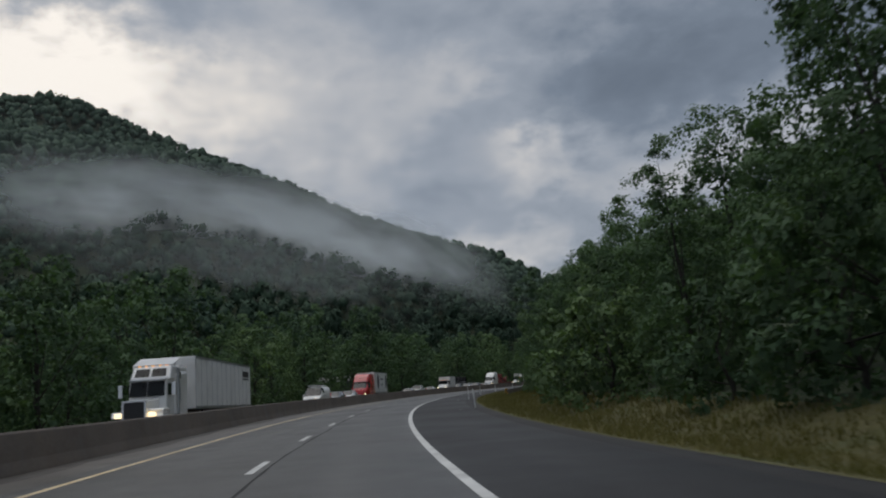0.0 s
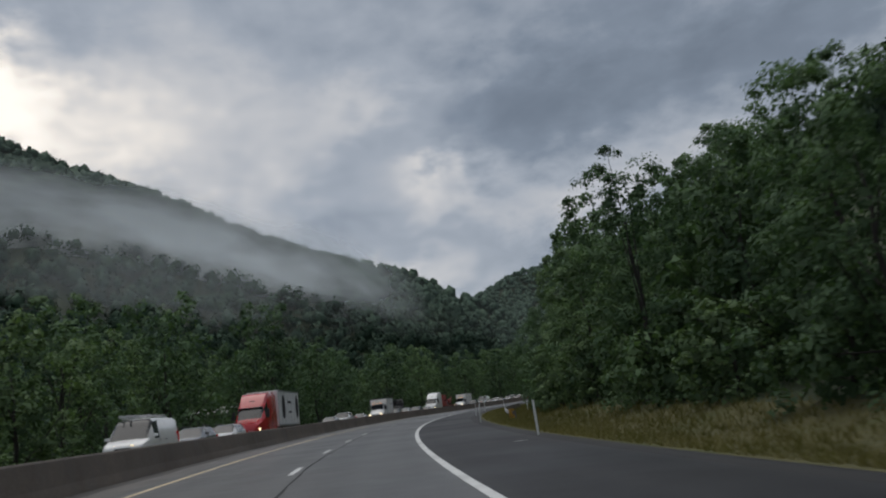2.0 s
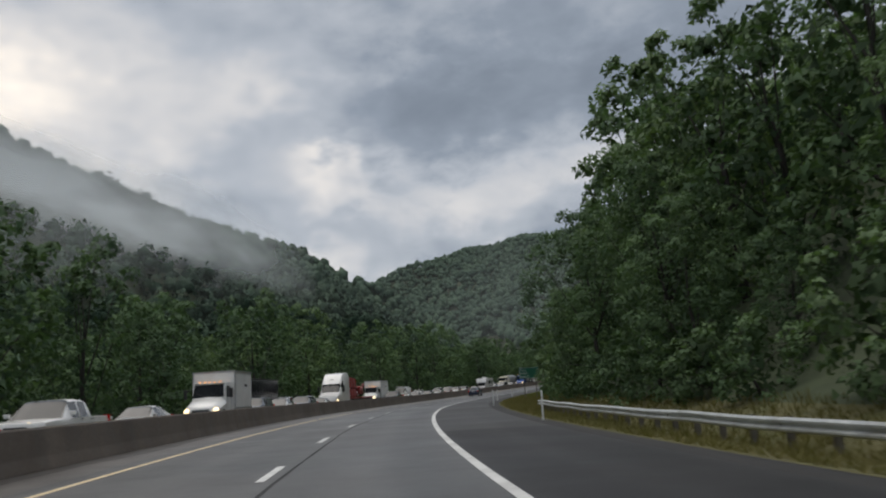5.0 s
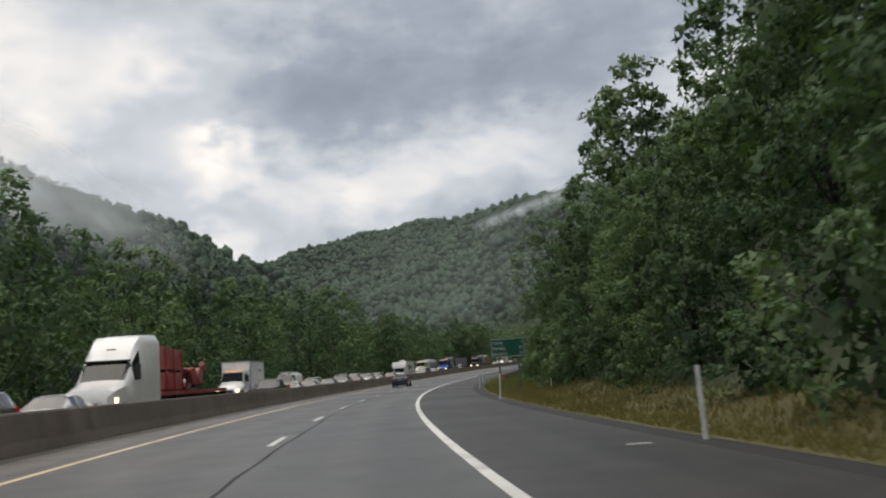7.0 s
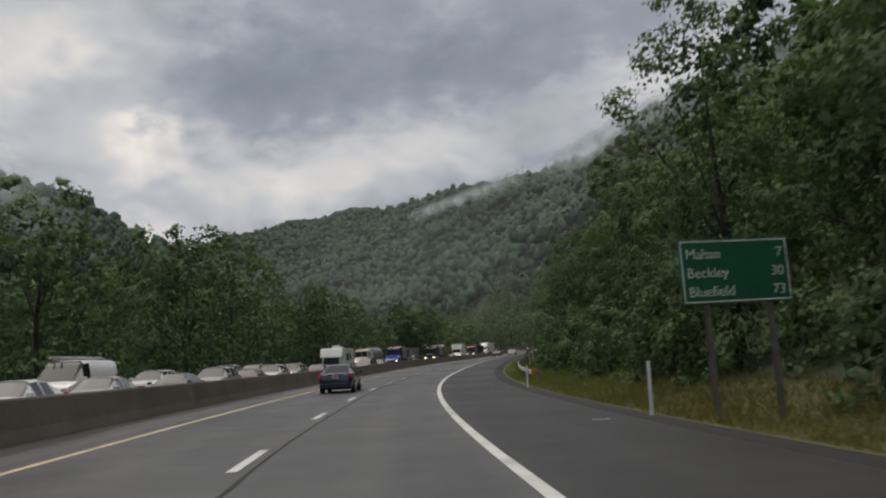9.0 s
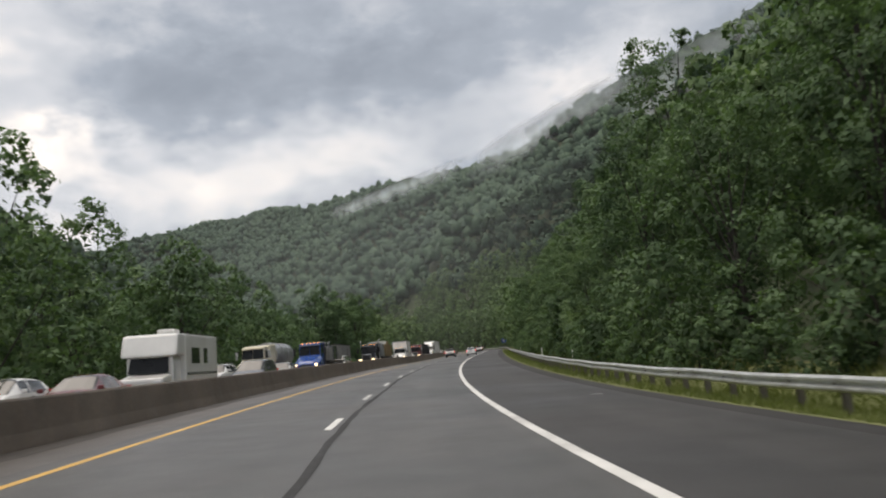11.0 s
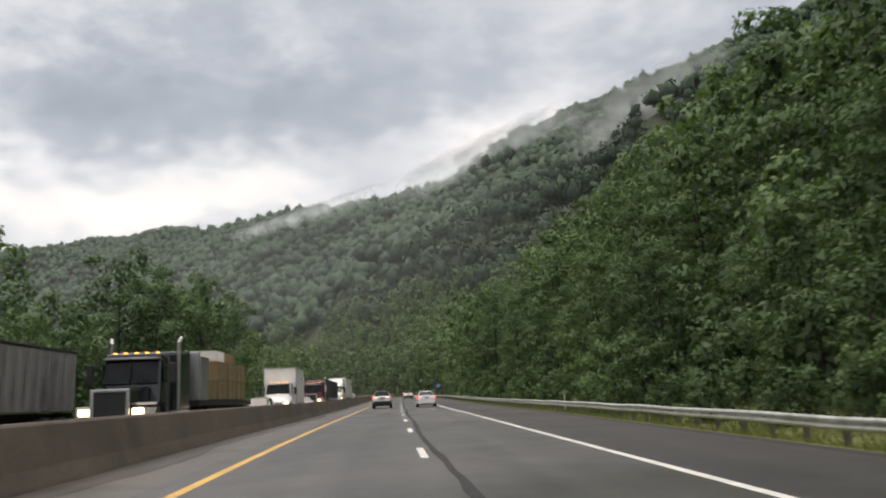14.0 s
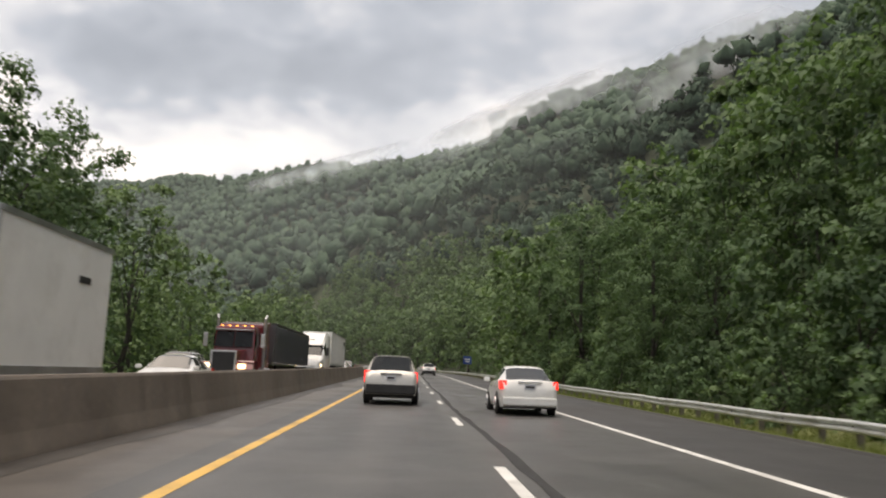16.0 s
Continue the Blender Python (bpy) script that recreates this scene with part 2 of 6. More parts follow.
def make_leaf(name, dark, light, warm, trans=0.26, rough=0.65):
    m, nt, n, l, p = nodes_of(name)
    isl = n.new("ShaderNodeNewGeometry").outputs["Random Per Island"]
    obr = n.new("ShaderNodeObjectInfo").outputs["Random"]
    patch = tex(nt, "ShaderNodeTexNoise", 0.15, 3, 0.55, "World")
    col = ramp_of(nt, patch, [(0.34, dark), (0.62, light), (0.78, warm)])
    col = mix(nt, 0.45, col, ramp_of(nt, obr, [(0.0, dark), (0.7, light), (1.0, warm)]))
    col = mix(nt, 0.18, col, ramp_of(nt, isl, [(0.0, dark), (0.75, light), (1.0, warm)]))
    l.new(col, p.inputs["Base Color"])
    p.inputs["Roughness"].default_value = rough
    p.inputs["Specular IOR Level"].default_value = 0.16
    tr = n.new("ShaderNodeBsdfTranslucent")
    l.new(mix(nt, 1.0, col, (0.85, 1.0, 0.52), "MULTIPLY"), tr.inputs[0])
    ms = n.new("ShaderNodeMixShader")
    ms.inputs[0].default_value = trans
    l.new(p.outputs[0], ms.inputs[1])
    l.new(tr.outputs[0], ms.inputs[2])
    l.new(ms.outputs[0], n["Material Output"].inputs[0])
    return m


def make_ground(name, tones, scale):
    m, nt, n, l, p = nodes_of(name)
    a = tex(nt, "ShaderNodeTexNoise", scale, 6, 0.62, "World")
    b = tex(nt, "ShaderNodeTexNoise", scale * 14, 4, 0.6, "World")
    col = ramp_of(nt, a, [(0.25, tones[0]), (0.5, tones[1]), (0.75, tones[2])])
    col = mix(nt, 0.45, col, ramp_of(nt, b, [(0.3, (0.2, 0.2, 0.2)), (0.7, (0.75, 0.75, 0.75))]), "OVERLAY")
    l.new(col, p.inputs["Base Color"])
    p.inputs["Roughness"].default_value = 0.9
    bump(nt, p, b, 0.6, 0.08)
    return m


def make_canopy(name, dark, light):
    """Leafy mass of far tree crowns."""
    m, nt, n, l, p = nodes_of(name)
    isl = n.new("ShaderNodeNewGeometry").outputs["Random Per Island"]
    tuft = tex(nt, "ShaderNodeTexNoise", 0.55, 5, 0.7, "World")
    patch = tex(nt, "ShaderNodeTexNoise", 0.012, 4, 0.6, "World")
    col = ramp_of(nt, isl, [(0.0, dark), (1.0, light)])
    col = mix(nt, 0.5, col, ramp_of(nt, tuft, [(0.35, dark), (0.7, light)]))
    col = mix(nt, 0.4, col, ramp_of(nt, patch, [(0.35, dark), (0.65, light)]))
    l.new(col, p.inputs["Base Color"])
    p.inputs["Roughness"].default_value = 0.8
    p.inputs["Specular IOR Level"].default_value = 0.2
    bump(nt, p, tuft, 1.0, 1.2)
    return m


def make_mist(name, density, seed, torn):
    """Thin low cloud: white droplets that scatter light, denser in ragged patches, none at the rim."""
    m, nt, n, l, p = nodes_of(name)
    uv = nt.nodes.new("ShaderNodeUVMap").outputs[0]
    sep = n.new("ShaderNodeSeparateXYZ")
    l.new(uv, sep.inputs[0])

    def mm(op, a, b=0.0, clamp=False):
        k = n.new("ShaderNodeMath")
        k.operation, k.use_clamp = op, clamp
        for i, v in enumerate((a, b)):
            if isinstance(v, (int, float)):
                k.inputs[i].default_value = v
            else:
                l.new(v, k.inputs[i])
        return k.outputs[0]

    def rim(c):
        return mm("MULTIPLY", mm("MULTIPLY", c, mm("SUBTRACT", 1.0, c)), 4.0)

    mp = n.new("ShaderNodeMapping")
    mp.inputs["Location"].default_value = (seed, seed * 0.7, 0)
    mp.inputs["Scale"].default_value = (0.030, 0.030, 0.034) if torn else (3.2, 1.5, 1)
    l.new(n.new("ShaderNodeNewGeometry").outputs["Position"] if torn else uv, mp.inputs[0])
    nz = n.new("ShaderNodeTexNoise")
    nz.inputs["Scale"].default_value, nz.inputs["Detail"].default_value, nz.inputs["Roughness"].default_value = 1.6, 4 if torn else 7, 0.5 if torn else 0.58
    l.new(mp.outputs[0], nz.inputs["Vector"])
    edge = mm("MULTIPLY", mm("POWER", rim(sep.outputs[0]), 0.7), mm("POWER", rim(sep.outputs[1]), 1.2))
    a = mm("MULTIPLY", mm("SUBTRACT", mm("ADD", nz.outputs["Fac"], mm("MULTIPLY", edge, 0.45)), 0.52), 1.9 if torn else 2.2, True)
    a = mm("MULTIPLY", mm("MULTIPLY", a, edge), density, True)
    p.inputs["Base Color"].default_value = (0.72, 0.78, 0.83, 1)
    p.inputs["Roughness"].default_value = 1.0
    p.inputs["Specular IOR Level"].default_value = 0.0
    tr = n.new("ShaderNodeBsdfTranslucent")
    tr.inputs[0].default_value = (0.72, 0.78, 0.83, 1)
    both = n.new("ShaderNodeAddShader")
    l.new(p.outputs[0], both.inputs[0])
    l.new(tr.outputs[0], both.inputs[1])
    clear = n.new("ShaderNodeBsdfTransparent")
    out = n.new("ShaderNodeMixShader")
    l.new(a, out.inputs[0])
    l.new(clear.outputs[0], out.inputs[1])
    l.new(both.outputs[0], out.inputs[2])
    l.new(out.outputs[0], n["Material Output"].inputs[0])
    return m


ASPHALT = make_asphalt("asphalt_wet", (0.058, 0.057, 0.056), (0.108, 0.105, 0.102), 0.5, 0.40)
SHOULDER = make_asphalt("asphalt_shoulder", (0.024, 0.024, 0.025), (0.046, 0.045, 0.044), 0.5, 0.58)
SHOULDER_OLD = make_asphalt("asphalt_shoulder_old", (0.016, 0.016, 0.018), (0.034, 0.034, 0.035), 0.5, 0.6, 0.34)
INNER = make_asphalt("shoulder_grimy", (0.075, 0.066, 0.057), (0.140, 0.124, 0.108), 0.6, 0.38)
GRIT = make_asphalt("wet_grit", (0.030, 0.026, 0.022), (0.075, 0.064, 0.054), 0.8, 0.45)
EDGE = make_asphalt("asphalt_edge", (0.014, 0.014, 0.015), (0.028, 0.027, 0.026), 0.5, 0.75)
TAR = surface("tar_seam", (0.008, 0.008, 0.009), (0.016, 0.016, 0.016), 2, 0.7)
PAINT_W = surface("line_white", (0.62, 0.62, 0.60), (0.78, 0.78, 0.76), 1.2, 0.5, dirt=(0.30, 0.29, 0.28))
PAINT_Y = surface("line_yellow", (0.62, 0.36, 0.07), (0.72, 0.45, 0.11), 1.2, 0.5, dirt=(0.25, 0.18, 0.10))
PAINT_FADED = surface("line_faded", (0.66, 0.50, 0.28), (0.76, 0.62, 0.40), 1.2, 0.5, dirt=(0.30, 0.25, 0.18))
CONCRETE = make_concrete("barrier_concrete")
GROUND = make_ground("forest_floor", ((0.026, 0.038, 0.017), (0.040, 0.056, 0.025), (0.055, 0.072, 0.032)), 0.06)
VERGE = make_ground("verge_soil", ((0.060, 0.064, 0.022), (0.100, 0.092, 0.034), (0.056, 0.078, 0.024)), 0.35)
BARK = surface("bark", (0.024, 0.021, 0.018), (0.052, 0.046, 0.040), 4, 0.85, grain=25, relief=0.8)
LEAF = make_leaf("leaves", (0.058, 0.104, 0.060), (0.150, 0.232, 0.118), (0.232, 0.310, 0.138), 0.32)
# inner leaves, darker green to carry the crown's shade
LEAF_SHADE = make_leaf("leaves_inner_shade", (0.040, 0.072, 0.038), (0.070, 0.112, 0.054), (0.090, 0.135, 0.060), 0.2)
# far crowns bluer than the near leaves: distance haze put into their colour
CANOPY_HAZE = make_canopy("canopy", (0.035, 0.068, 0.049), (0.094, 0.150, 0.091))
VERGE_GREEN = make_ground("verge_green", ((0.085, 0.10, 0.035), (0.13, 0.145, 0.050), (0.16, 0.165, 0.065)), 0.35)
GRASS_GREEN = make_leaf("grass_green", (0.085, 0.115, 0.035), (0.15, 0.185, 0.060), (0.20, 0.21, 0.080), 0.35, 0.6)
GRASS = make_leaf("grass_blades", (0.098, 0.100, 0.034), (0.210, 0.176, 0.070), (0.105, 0.132, 0.042), 0.3, 0.6)
GALV = surface("galvanised_steel", (0.44, 0.46, 0.46), (0.60, 0.62, 0.61), 2.5, 0.42, metal=0.5, dirt=(0.26, 0.25, 0.22))
POSTMAT = surface("weathered_steel_post", (0.13, 0.12, 0.11), (0.22, 0.20, 0.18), 3, 0.7, metal=0.3)
WHITE_PLASTIC = surface("white_plastic", (0.74, 0.74, 0.72), (0.82, 0.82, 0.79), 3, 0.5, dirt=(0.52, 0.50, 0.44))

# ================= mesh helpers =================
def mesh_of(name, verts, faces, mats, mat_index=None, uv=None, smooth=False, normals=None):
    me = bpy.data.meshes.new(name)
    me.from_pydata(np.asarray(verts, float).tolist(), [], faces if isinstance(faces, list) else faces.tolist())
    for m in mats:
        me.materials.append(m)
    if mat_index is not None:
        me.polygons.foreach_set("material_index", np.asarray(mat_index, np.int32))
    if uv is not None:
        lay = me.uv_layers.new(name="UVMap")
        li = np.empty(len(me.loops), np.int32)
        me.loops.foreach_get("vertex_index", li)
        lay.data.foreach_set("uv", np.asarray(uv, np.float32)[li].ravel())
    if smooth:
        me.polygons.foreach_set("use_smooth", np.ones(len(me.polygons), bool))
    me.update()
    if normals is not None:
        me.normals_split_custom_set_from_vertices(np.asarray(normals, np.float32))
    return me


def quads(rows, cols):
    """Faces of a grid of rows x cols points."""
    i = np.arange((rows - 1) * (cols - 1))
    r, c = i // (cols - 1), i % (cols - 1)
    a = r * cols + c
    return np.stack([a, a + 1, a + cols + 1, a + cols], -1)


def ribbon(name, s0, s1, lats, ups, mat, step=4.0, parent=None):
    """A strip along the road with a given cross-section."""
    ss = np.linspace(s0, s1, max(2, int((s1 - s0) / step) + 1))
    pts = np.concatenate([on_road(np.full(len(lats), s), np.array(lats), np.array(ups)) for s in ss])
    uv = np.array([(la, s) for s in ss for la in lats])
    me = mesh_of(name, pts, quads(len(ss), len(lats)), [mat], uv=uv)
    me.flip_normals()
    ob = new(name, me)
    ob.parent = parent
    return ob


def empty(name, m=None):
    ob = new(name)
    ob.empty_display_size = 0.3
    if m is not None:
        ob.matrix_world = m
    return ob


def part(name, bm, material, parent, label="", smooth=False, bevel=0.0):
    me = bpy.data.meshes.new(name)
    if bevel:
        bmesh.ops.bevel(bm, geom=[e for e in bm.edges if len(e.link_faces) == 2 and e.calc_face_angle(0) > 0.6],
                        offset=bevel, segments=2, affect="EDGES", profile=0.6)
    bmesh.ops.recalc_face_normals(bm, faces=bm.faces)
    bm.to_mesh(me)
    bm.free()
    me.materials.append(material)
    if smooth:
        for f in me.polygons:
            f.use_smooth = True
    ob = new(name, me)
    ob.parent = parent
    if label:
        tagged(ob, label)
    return ob


def box(bm, x0, x1, y0, y1, z0, z1):
    g = bmesh.ops.create_cube(bm, size=1.0)["verts"]
    for v in g:
        v.co = Vector(((x0 + x1) / 2 + v.co.x * (x1 - x0), (y0 + y1) / 2 + v.co.y * (y1 - y0), (z0 + z1) / 2 + v.co.z * (z1 - z0)))
    return g


def boxes(*b):
    bm = bmesh.new()
    for q in b:
        box(bm, *q)
    return bm


def tube(bm, a, b, r0, r1=None, seg=8):
    a, b = Vector(a), Vector(b)
    d = b - a
    g = bmesh.ops.create_cone(bm, cap_ends=True, segments=seg, radius1=r0, radius2=r0 if r1 is None else r1, depth=d.length)["verts"]
    m = Matrix.Translation((a + b) / 2) @ d.to_track_quat("Z", "Y").to_matrix().to_4x4()
    bmesh.ops.transform(bm, matrix=m, verts=g)
    return g


# ================= ground and mountains =================
# ridge lines: x, y, height
RIDGES = [
    [(-1100, 700, 400), (-700, 900, 395), (-290, 960, 384), (-61, 1010, 284), (25, 888, 198), (90, 800, 118), (150, 730, 74), (225, 690, 36)],
    [(430, 1640, 120), (550, 1700, 228), (620, 1750, 272), (764, 1734, 303), (754, 1458, 272), (737, 1335, 246), (752, 1150, 236),
     (765, 940, 222), (735, 850, 210), (770, 770, 240), (818, 698, 275), (870, 590, 312), (900, 430, 350), (850, 200, 350), (700, -50, 300)],
]
VERGE_LAT = [-240, -110, -60, -36, -22, -17.4, 8.2, 9.6, 11.2, 13.0, 15.0, 17.5, 21, 26, 32, 40]
VERGE_UP = [-7, -6, -5, -3.6, -1.2, -0.12, -0.08, -0.35, -0.55, -0.40, 0.0, 1.2, 3.4, 6.8, 10.8, 16]


def ridge_field(x, y, line, steep):
    """Height of a mountain that falls off evenly from its ridge line, and the distance to the line."""
    best, hh = np.full(x.shape, 1e9), np.full(x.shape, -1e9)
    for (ax, ay, ah), (bx, by, bh) in zip(line, line[1:]):
        ux, uy = bx - ax, by - ay
        t = np.clip(((x - ax) * ux + (y - ay) * uy) / (ux * ux + uy * uy), 0, 1)
        d = np.hypot(x - ax - t * ux, y - ay - t * uy)
        best = np.minimum(best, d)
        hh = np.maximum(hh, ah + t * (bh - ah) - steep * np.maximum(d - 10, 0))
    return best, hh


def hill_noise(x, y):
    return np.array([noise.fractal((a * 0.006, b * 0.006, 1.7), 1.0, 2.0, 4) for a, b in zip(np.ravel(x), np.ravel(y))]).reshape(np.shape(x))


def ground_z(x, y):
    x, y = np.ravel(np.asarray(x, float)), np.ravel(np.asarray(y, float))
    s, lat = road_coords(x, y)
    base = np.interp(s, ST, RZ)
    z = base + np.interp(lat, VERGE_LAT, VERGE_UP) - bank_at(s) * np.clip(lat, -18, 9)
    # the wooded slope above the road
    steep_here = np.interp(s, [0, 90, 165, 240, 275, 330, 400], [0.12, 0.2, 1.0, 0.9, 0.55, 0.7, 0.8])
    z = np.where(lat > 15, base + np.interp(lat, VERGE_LAT, VERGE_UP) * steep_here - bank_at(s) * 9, z)
    rise = np.clip(lat - 40, 0, None)
    top = np.interp(s, [-100, 60, 130, 180, 230, 300, 400], [3, 4, 8, 26, 44, 50, 60])
    spur = 16 * steep_here + top * (1 - np.exp(-rise * 0.5 / top)) - 0.25 * np.clip(rise - 130, 0, 220)
    z = np.where(lat > 40, base + spur, z)
    n = hill_noise(x, y)
    out = z
    for line, steep in zip(RIDGES, (0.60, 0.56)):
        d, h = ridge_field(x, y, line, steep)
        r = h + n * np.clip(d * 0.25, 0, 26)
        w = np.clip((np.abs(lat) - 40) / 60, 0, 1)
        out = np.where(w > 0, np.maximum(out, r * w + out * (1 - w)), out)
    return np.where(np.abs(lat) > 60, out + n * 3, out)


gx, gy = np.meshgrid(np.linspace(-1300, 1250, 150), np.linspace(-260, 2050, 140))
gz = ground_z(gx, gy)
s_, lat_ = road_coords(gx, gy)
# the open country near the road is a finer strip of the same sheet
keep = ~((np.abs(lat_) < 56) & (s_ > -110) & (s_ < 830))
gz = np.where(np.abs(lat_) < 72, gz - 1.6 * np.clip((76 - np.abs(lat_)) / 20, 0, 1), gz)
gv = np.stack([gx.ravel(), gy.ravel(), gz], -1)
gf = quads(140, 150)
gf = gf[keep[gf].any(1)]
ss = np.arange(-118, 838, 6.0)
lats = np.array([-80, -60, -48, -36, -28, -22, -17.4, -16.0, 7.0, 8.2, 9.6, 11.2, 13.0, 15.0, 17.5, 21, 26, 32, 40, 48, 58, 70])
sp = np.concatenate([on_road(np.full(len(lats), s), lats) for s in ss])
sp[:, 2] = ground_z(sp[:, 0], sp[:, 1])
sz = sp[:, 2].reshape(len(ss), len(lats))
sz[:, 7:9] -= 0.35
sp[:, 2] = sz.ravel()
# far skirt out to the horizon
fr = np.array([(-4500, -3500, -10), (4500, -3500, -10), (4500, 4800, -10), (-4500, 4800, -10), (-1300, -260, -8), (1250, -260, -8), (1250, 2050, -8), (-1300, 2050, -8)], float)
o1, o2 = len(gv), len(gv) + len(sp)
sf = quads(len(ss), len(lats))
skirt = [[o2, o2 + 1, o2 + 5, o2 + 4], [o2 + 1, o2 + 2, o2 + 6, o2 + 5], [o2 + 2, o2 + 3, o2 + 7, o2 + 6], [o2 + 3, o2, o2 + 4, o2 + 7]]
faces = gf.tolist() + (sf + o1).tolist() + skirt
col = np.tile(np.arange(len(lats) - 1), len(ss) - 1)
row = np.repeat(ss[:-1], len(lats) - 1)
mi = np.concatenate([np.zeros(len(gf)), ((col >= 5) & (col <= 12)) * np.where(row > 265, 2.0, 1.0), np.zeros(4)])
gme = mesh_of("ground", np.concatenate([gv, sp, fr]), faces, [GROUND, VERGE, VERGE_GREEN], mi, smooth=True)
ground = tagged(new("ground", gme), "wooded valley floor and hillsides with grassy road verges", "ground", kind="structure")

# ================= road =================
def structure(ob, label, category):
    return tagged(ob, label, category, kind="structure")


S0, S1 = -60.0, 800.0
structure(ribbon("road", S0, S1, [-4.3, -3.7, 0.0, 3.6, 3.79], [0, 0, 0, 0, 0], ASPHALT), "wet dark grey asphalt motorway carriageway", "road")
structure(ribbon("shoulder_old", S0, 150.0, [3.79, 5.6, 7.3], [0, 0, -0.02], SHOULDER_OLD), "black wet asphalt hard shoulder beside the lanes", "road")
structure(ribbon("shoulder_new", 150.0, S1, [3.79, 5.6, 7.3], [0, 0, -0.02], SHOULDER), "darker asphalt hard shoulder beside the lanes", "road")
structure(ribbon("shoulder_edge", S0, S1, [7.3, 7.8, 8.6], [-0.02, -0.03, -0.16], EDGE), "crumbling black asphalt edge next to the grass", "road")
structure(ribbon("shoulder_inner", S0, S1, [-6.0, -4.3], [0.01, 0], INNER), "grimy brown-grey inner shoulder below the barrier", "road")
structure(ribbon("road_oncoming", S0, S1, [-17.3, -15.2, -11.3, -7.6, -6.6], [-0.05, 0, 0, 0, 0], ASPHALT), "wet asphalt carriageway of the oncoming traffic", "road")
structure(ribbon("edge_line_white", S0, S1, [LANE - 0.09, LANE + 0.09], [0.005, 0.005], PAINT_W), "worn white edge line along the shoulder", "road marking")
structure(ribbon("edge_line_faded", S0, 262.0, [-LANE - 0.09, -LANE + 0.09], [0.005, 0.005], PAINT_FADED), "pale faded yellow edge line along the inner shoulder", "road marking")
structure(ribbon("edge_line_yellow", 262.0, S1, [-LANE - 0.09, -LANE + 0.09], [0.005, 0.005], PAINT_Y), "worn yellow edge line along the inner shoulder", "road marking")
structure(ribbon("edge_line_far", S0, S1, [-15.35, -15.2], [0.005, 0.005], PAINT_W), "white edge line of the oncoming carriageway", "road marking")
structure(ribbon("edge_line_far_yellow", S0, S1, [-7.75, -7.6], [0.005, 0.005], PAINT_Y), "yellow edge line of the oncoming carriageway", "road marking")


def gutter():
    """Wet grit and silt along the barrier's foot, with an uneven edge."""
    ss = np.arange(S0, 690, 1.2)
    edge = np.array([-5.35 + 0.45 * noise.fractal((q * 0.11, 0.0, 3.0), 1.0, 2.0, 4) for q in ss])
    pts = np.concatenate([on_road(np.full(3, q), np.array([-6.0, (-6.0 + e) / 2, e]), np.array([0.030, 0.026, 0.012])) for q, e in zip(ss, edge)])
    uv = np.array([(la, q) for q, e in zip(ss, edge) for la in (-6.0, (-6.0 + e) / 2, e)])
    me = mesh_of("gutter_grit", pts, quads(len(ss), 3), [GRIT], uv=uv)
    me.flip_normals()
    structure(new("gutter_grit", me), "dark wet grit washed along the foot of the barrier", "road")


gutter()


def seam():
    rng = random.Random(4)
    ss, pts = np.arange(S0, 700, 1.5), []
    for s in ss:
        w = (0.03 if s < 270 else 0.06 + 0.02 * min(1, (s - 270) / 60)) * rng.uniform(0.7, 1.3)
        c = 0.30 + 0.05 * math.sin(s * 0.23) + rng.uniform(-0.02, 0.02)
        pts += [on_road(s, c - w, 0.006), on_road(s, c + w, 0.006)]
    me = mesh_of("tar_seam", pts, quads(len(ss), 2), [TAR])
    me.flip_normals()
    structure(new("tar_seam", me), "black tar seam between the lanes", "road marking")


seam()
# ================= trees =================
def lump(rng, c, r, rough=0.25, flat=0.85, sub=1):
    """Vertices and triangles of one uneven leafy mass."""
    bm = bmesh.new()
    bmesh.ops.create_icosphere(bm, subdivisions=sub, radius=1.0)
    o = Vector((rng.uniform(0, 50), rng.uniform(0, 50), rng.uniform(0, 50)))
    v = []
    for q in bm.verts:
        k = 1 + rough * noise.noise(q.co * 1.6 + o) * 2
        v.append((c[0] + q.co.x * r * k, c[1] + q.co.y * r * k, c[2] + q.co.z * r * k * flat))
    bm.verts.index_update()
    f = [[q.index for q in p.verts] for p in bm.faces]
    bm.free()
    return np.array(v), np.array(f)


def unit(v):
    return v / (np.linalg.norm(v, axis=1)[:, None] + 1e-9)


def leaf_quads(nr, centres, normals, size):
    """Pointed leaf sprays, turned round their outward direction."""
    k = len(centres)
    n = normals + 0.4 * nr.normal(size=(k, 3))
    n[:, 2] += 0.30
    n = unit(n)
    u = unit(np.cross(n, nr.normal(size=(k, 3))))
    w = np.cross(n, u)
    sz = (size * nr.uniform(0.6, 1.4, k))[:, None]
    pts = np.stack([centres - u * sz * 0.5, centres - w * sz * 0.32 + u * sz * 0.42 - n * sz * 0.2, centres + w * sz * 0.44 + u * sz * 0.14 - n * sz * 0.12], 1)
    geo = np.cross(pts[:, 1] - pts[:, 0], pts[:, 2] - pts[:, 0])
    back = np.einsum("ij,ij->i", geo, normals) < 0
    pts[back] = pts[back][:, ::-1]
    return pts.reshape(-1, 3), np.arange(3 * k).reshape(-1, 3)


def profile(h):
    """Half width of a crown at a height from 0 to 1: widest at two fifths, a dome at the top."""
    return 1.12 * math.sqrt(1 - (abs(h - 0.42) / 0.61) ** 2.5)


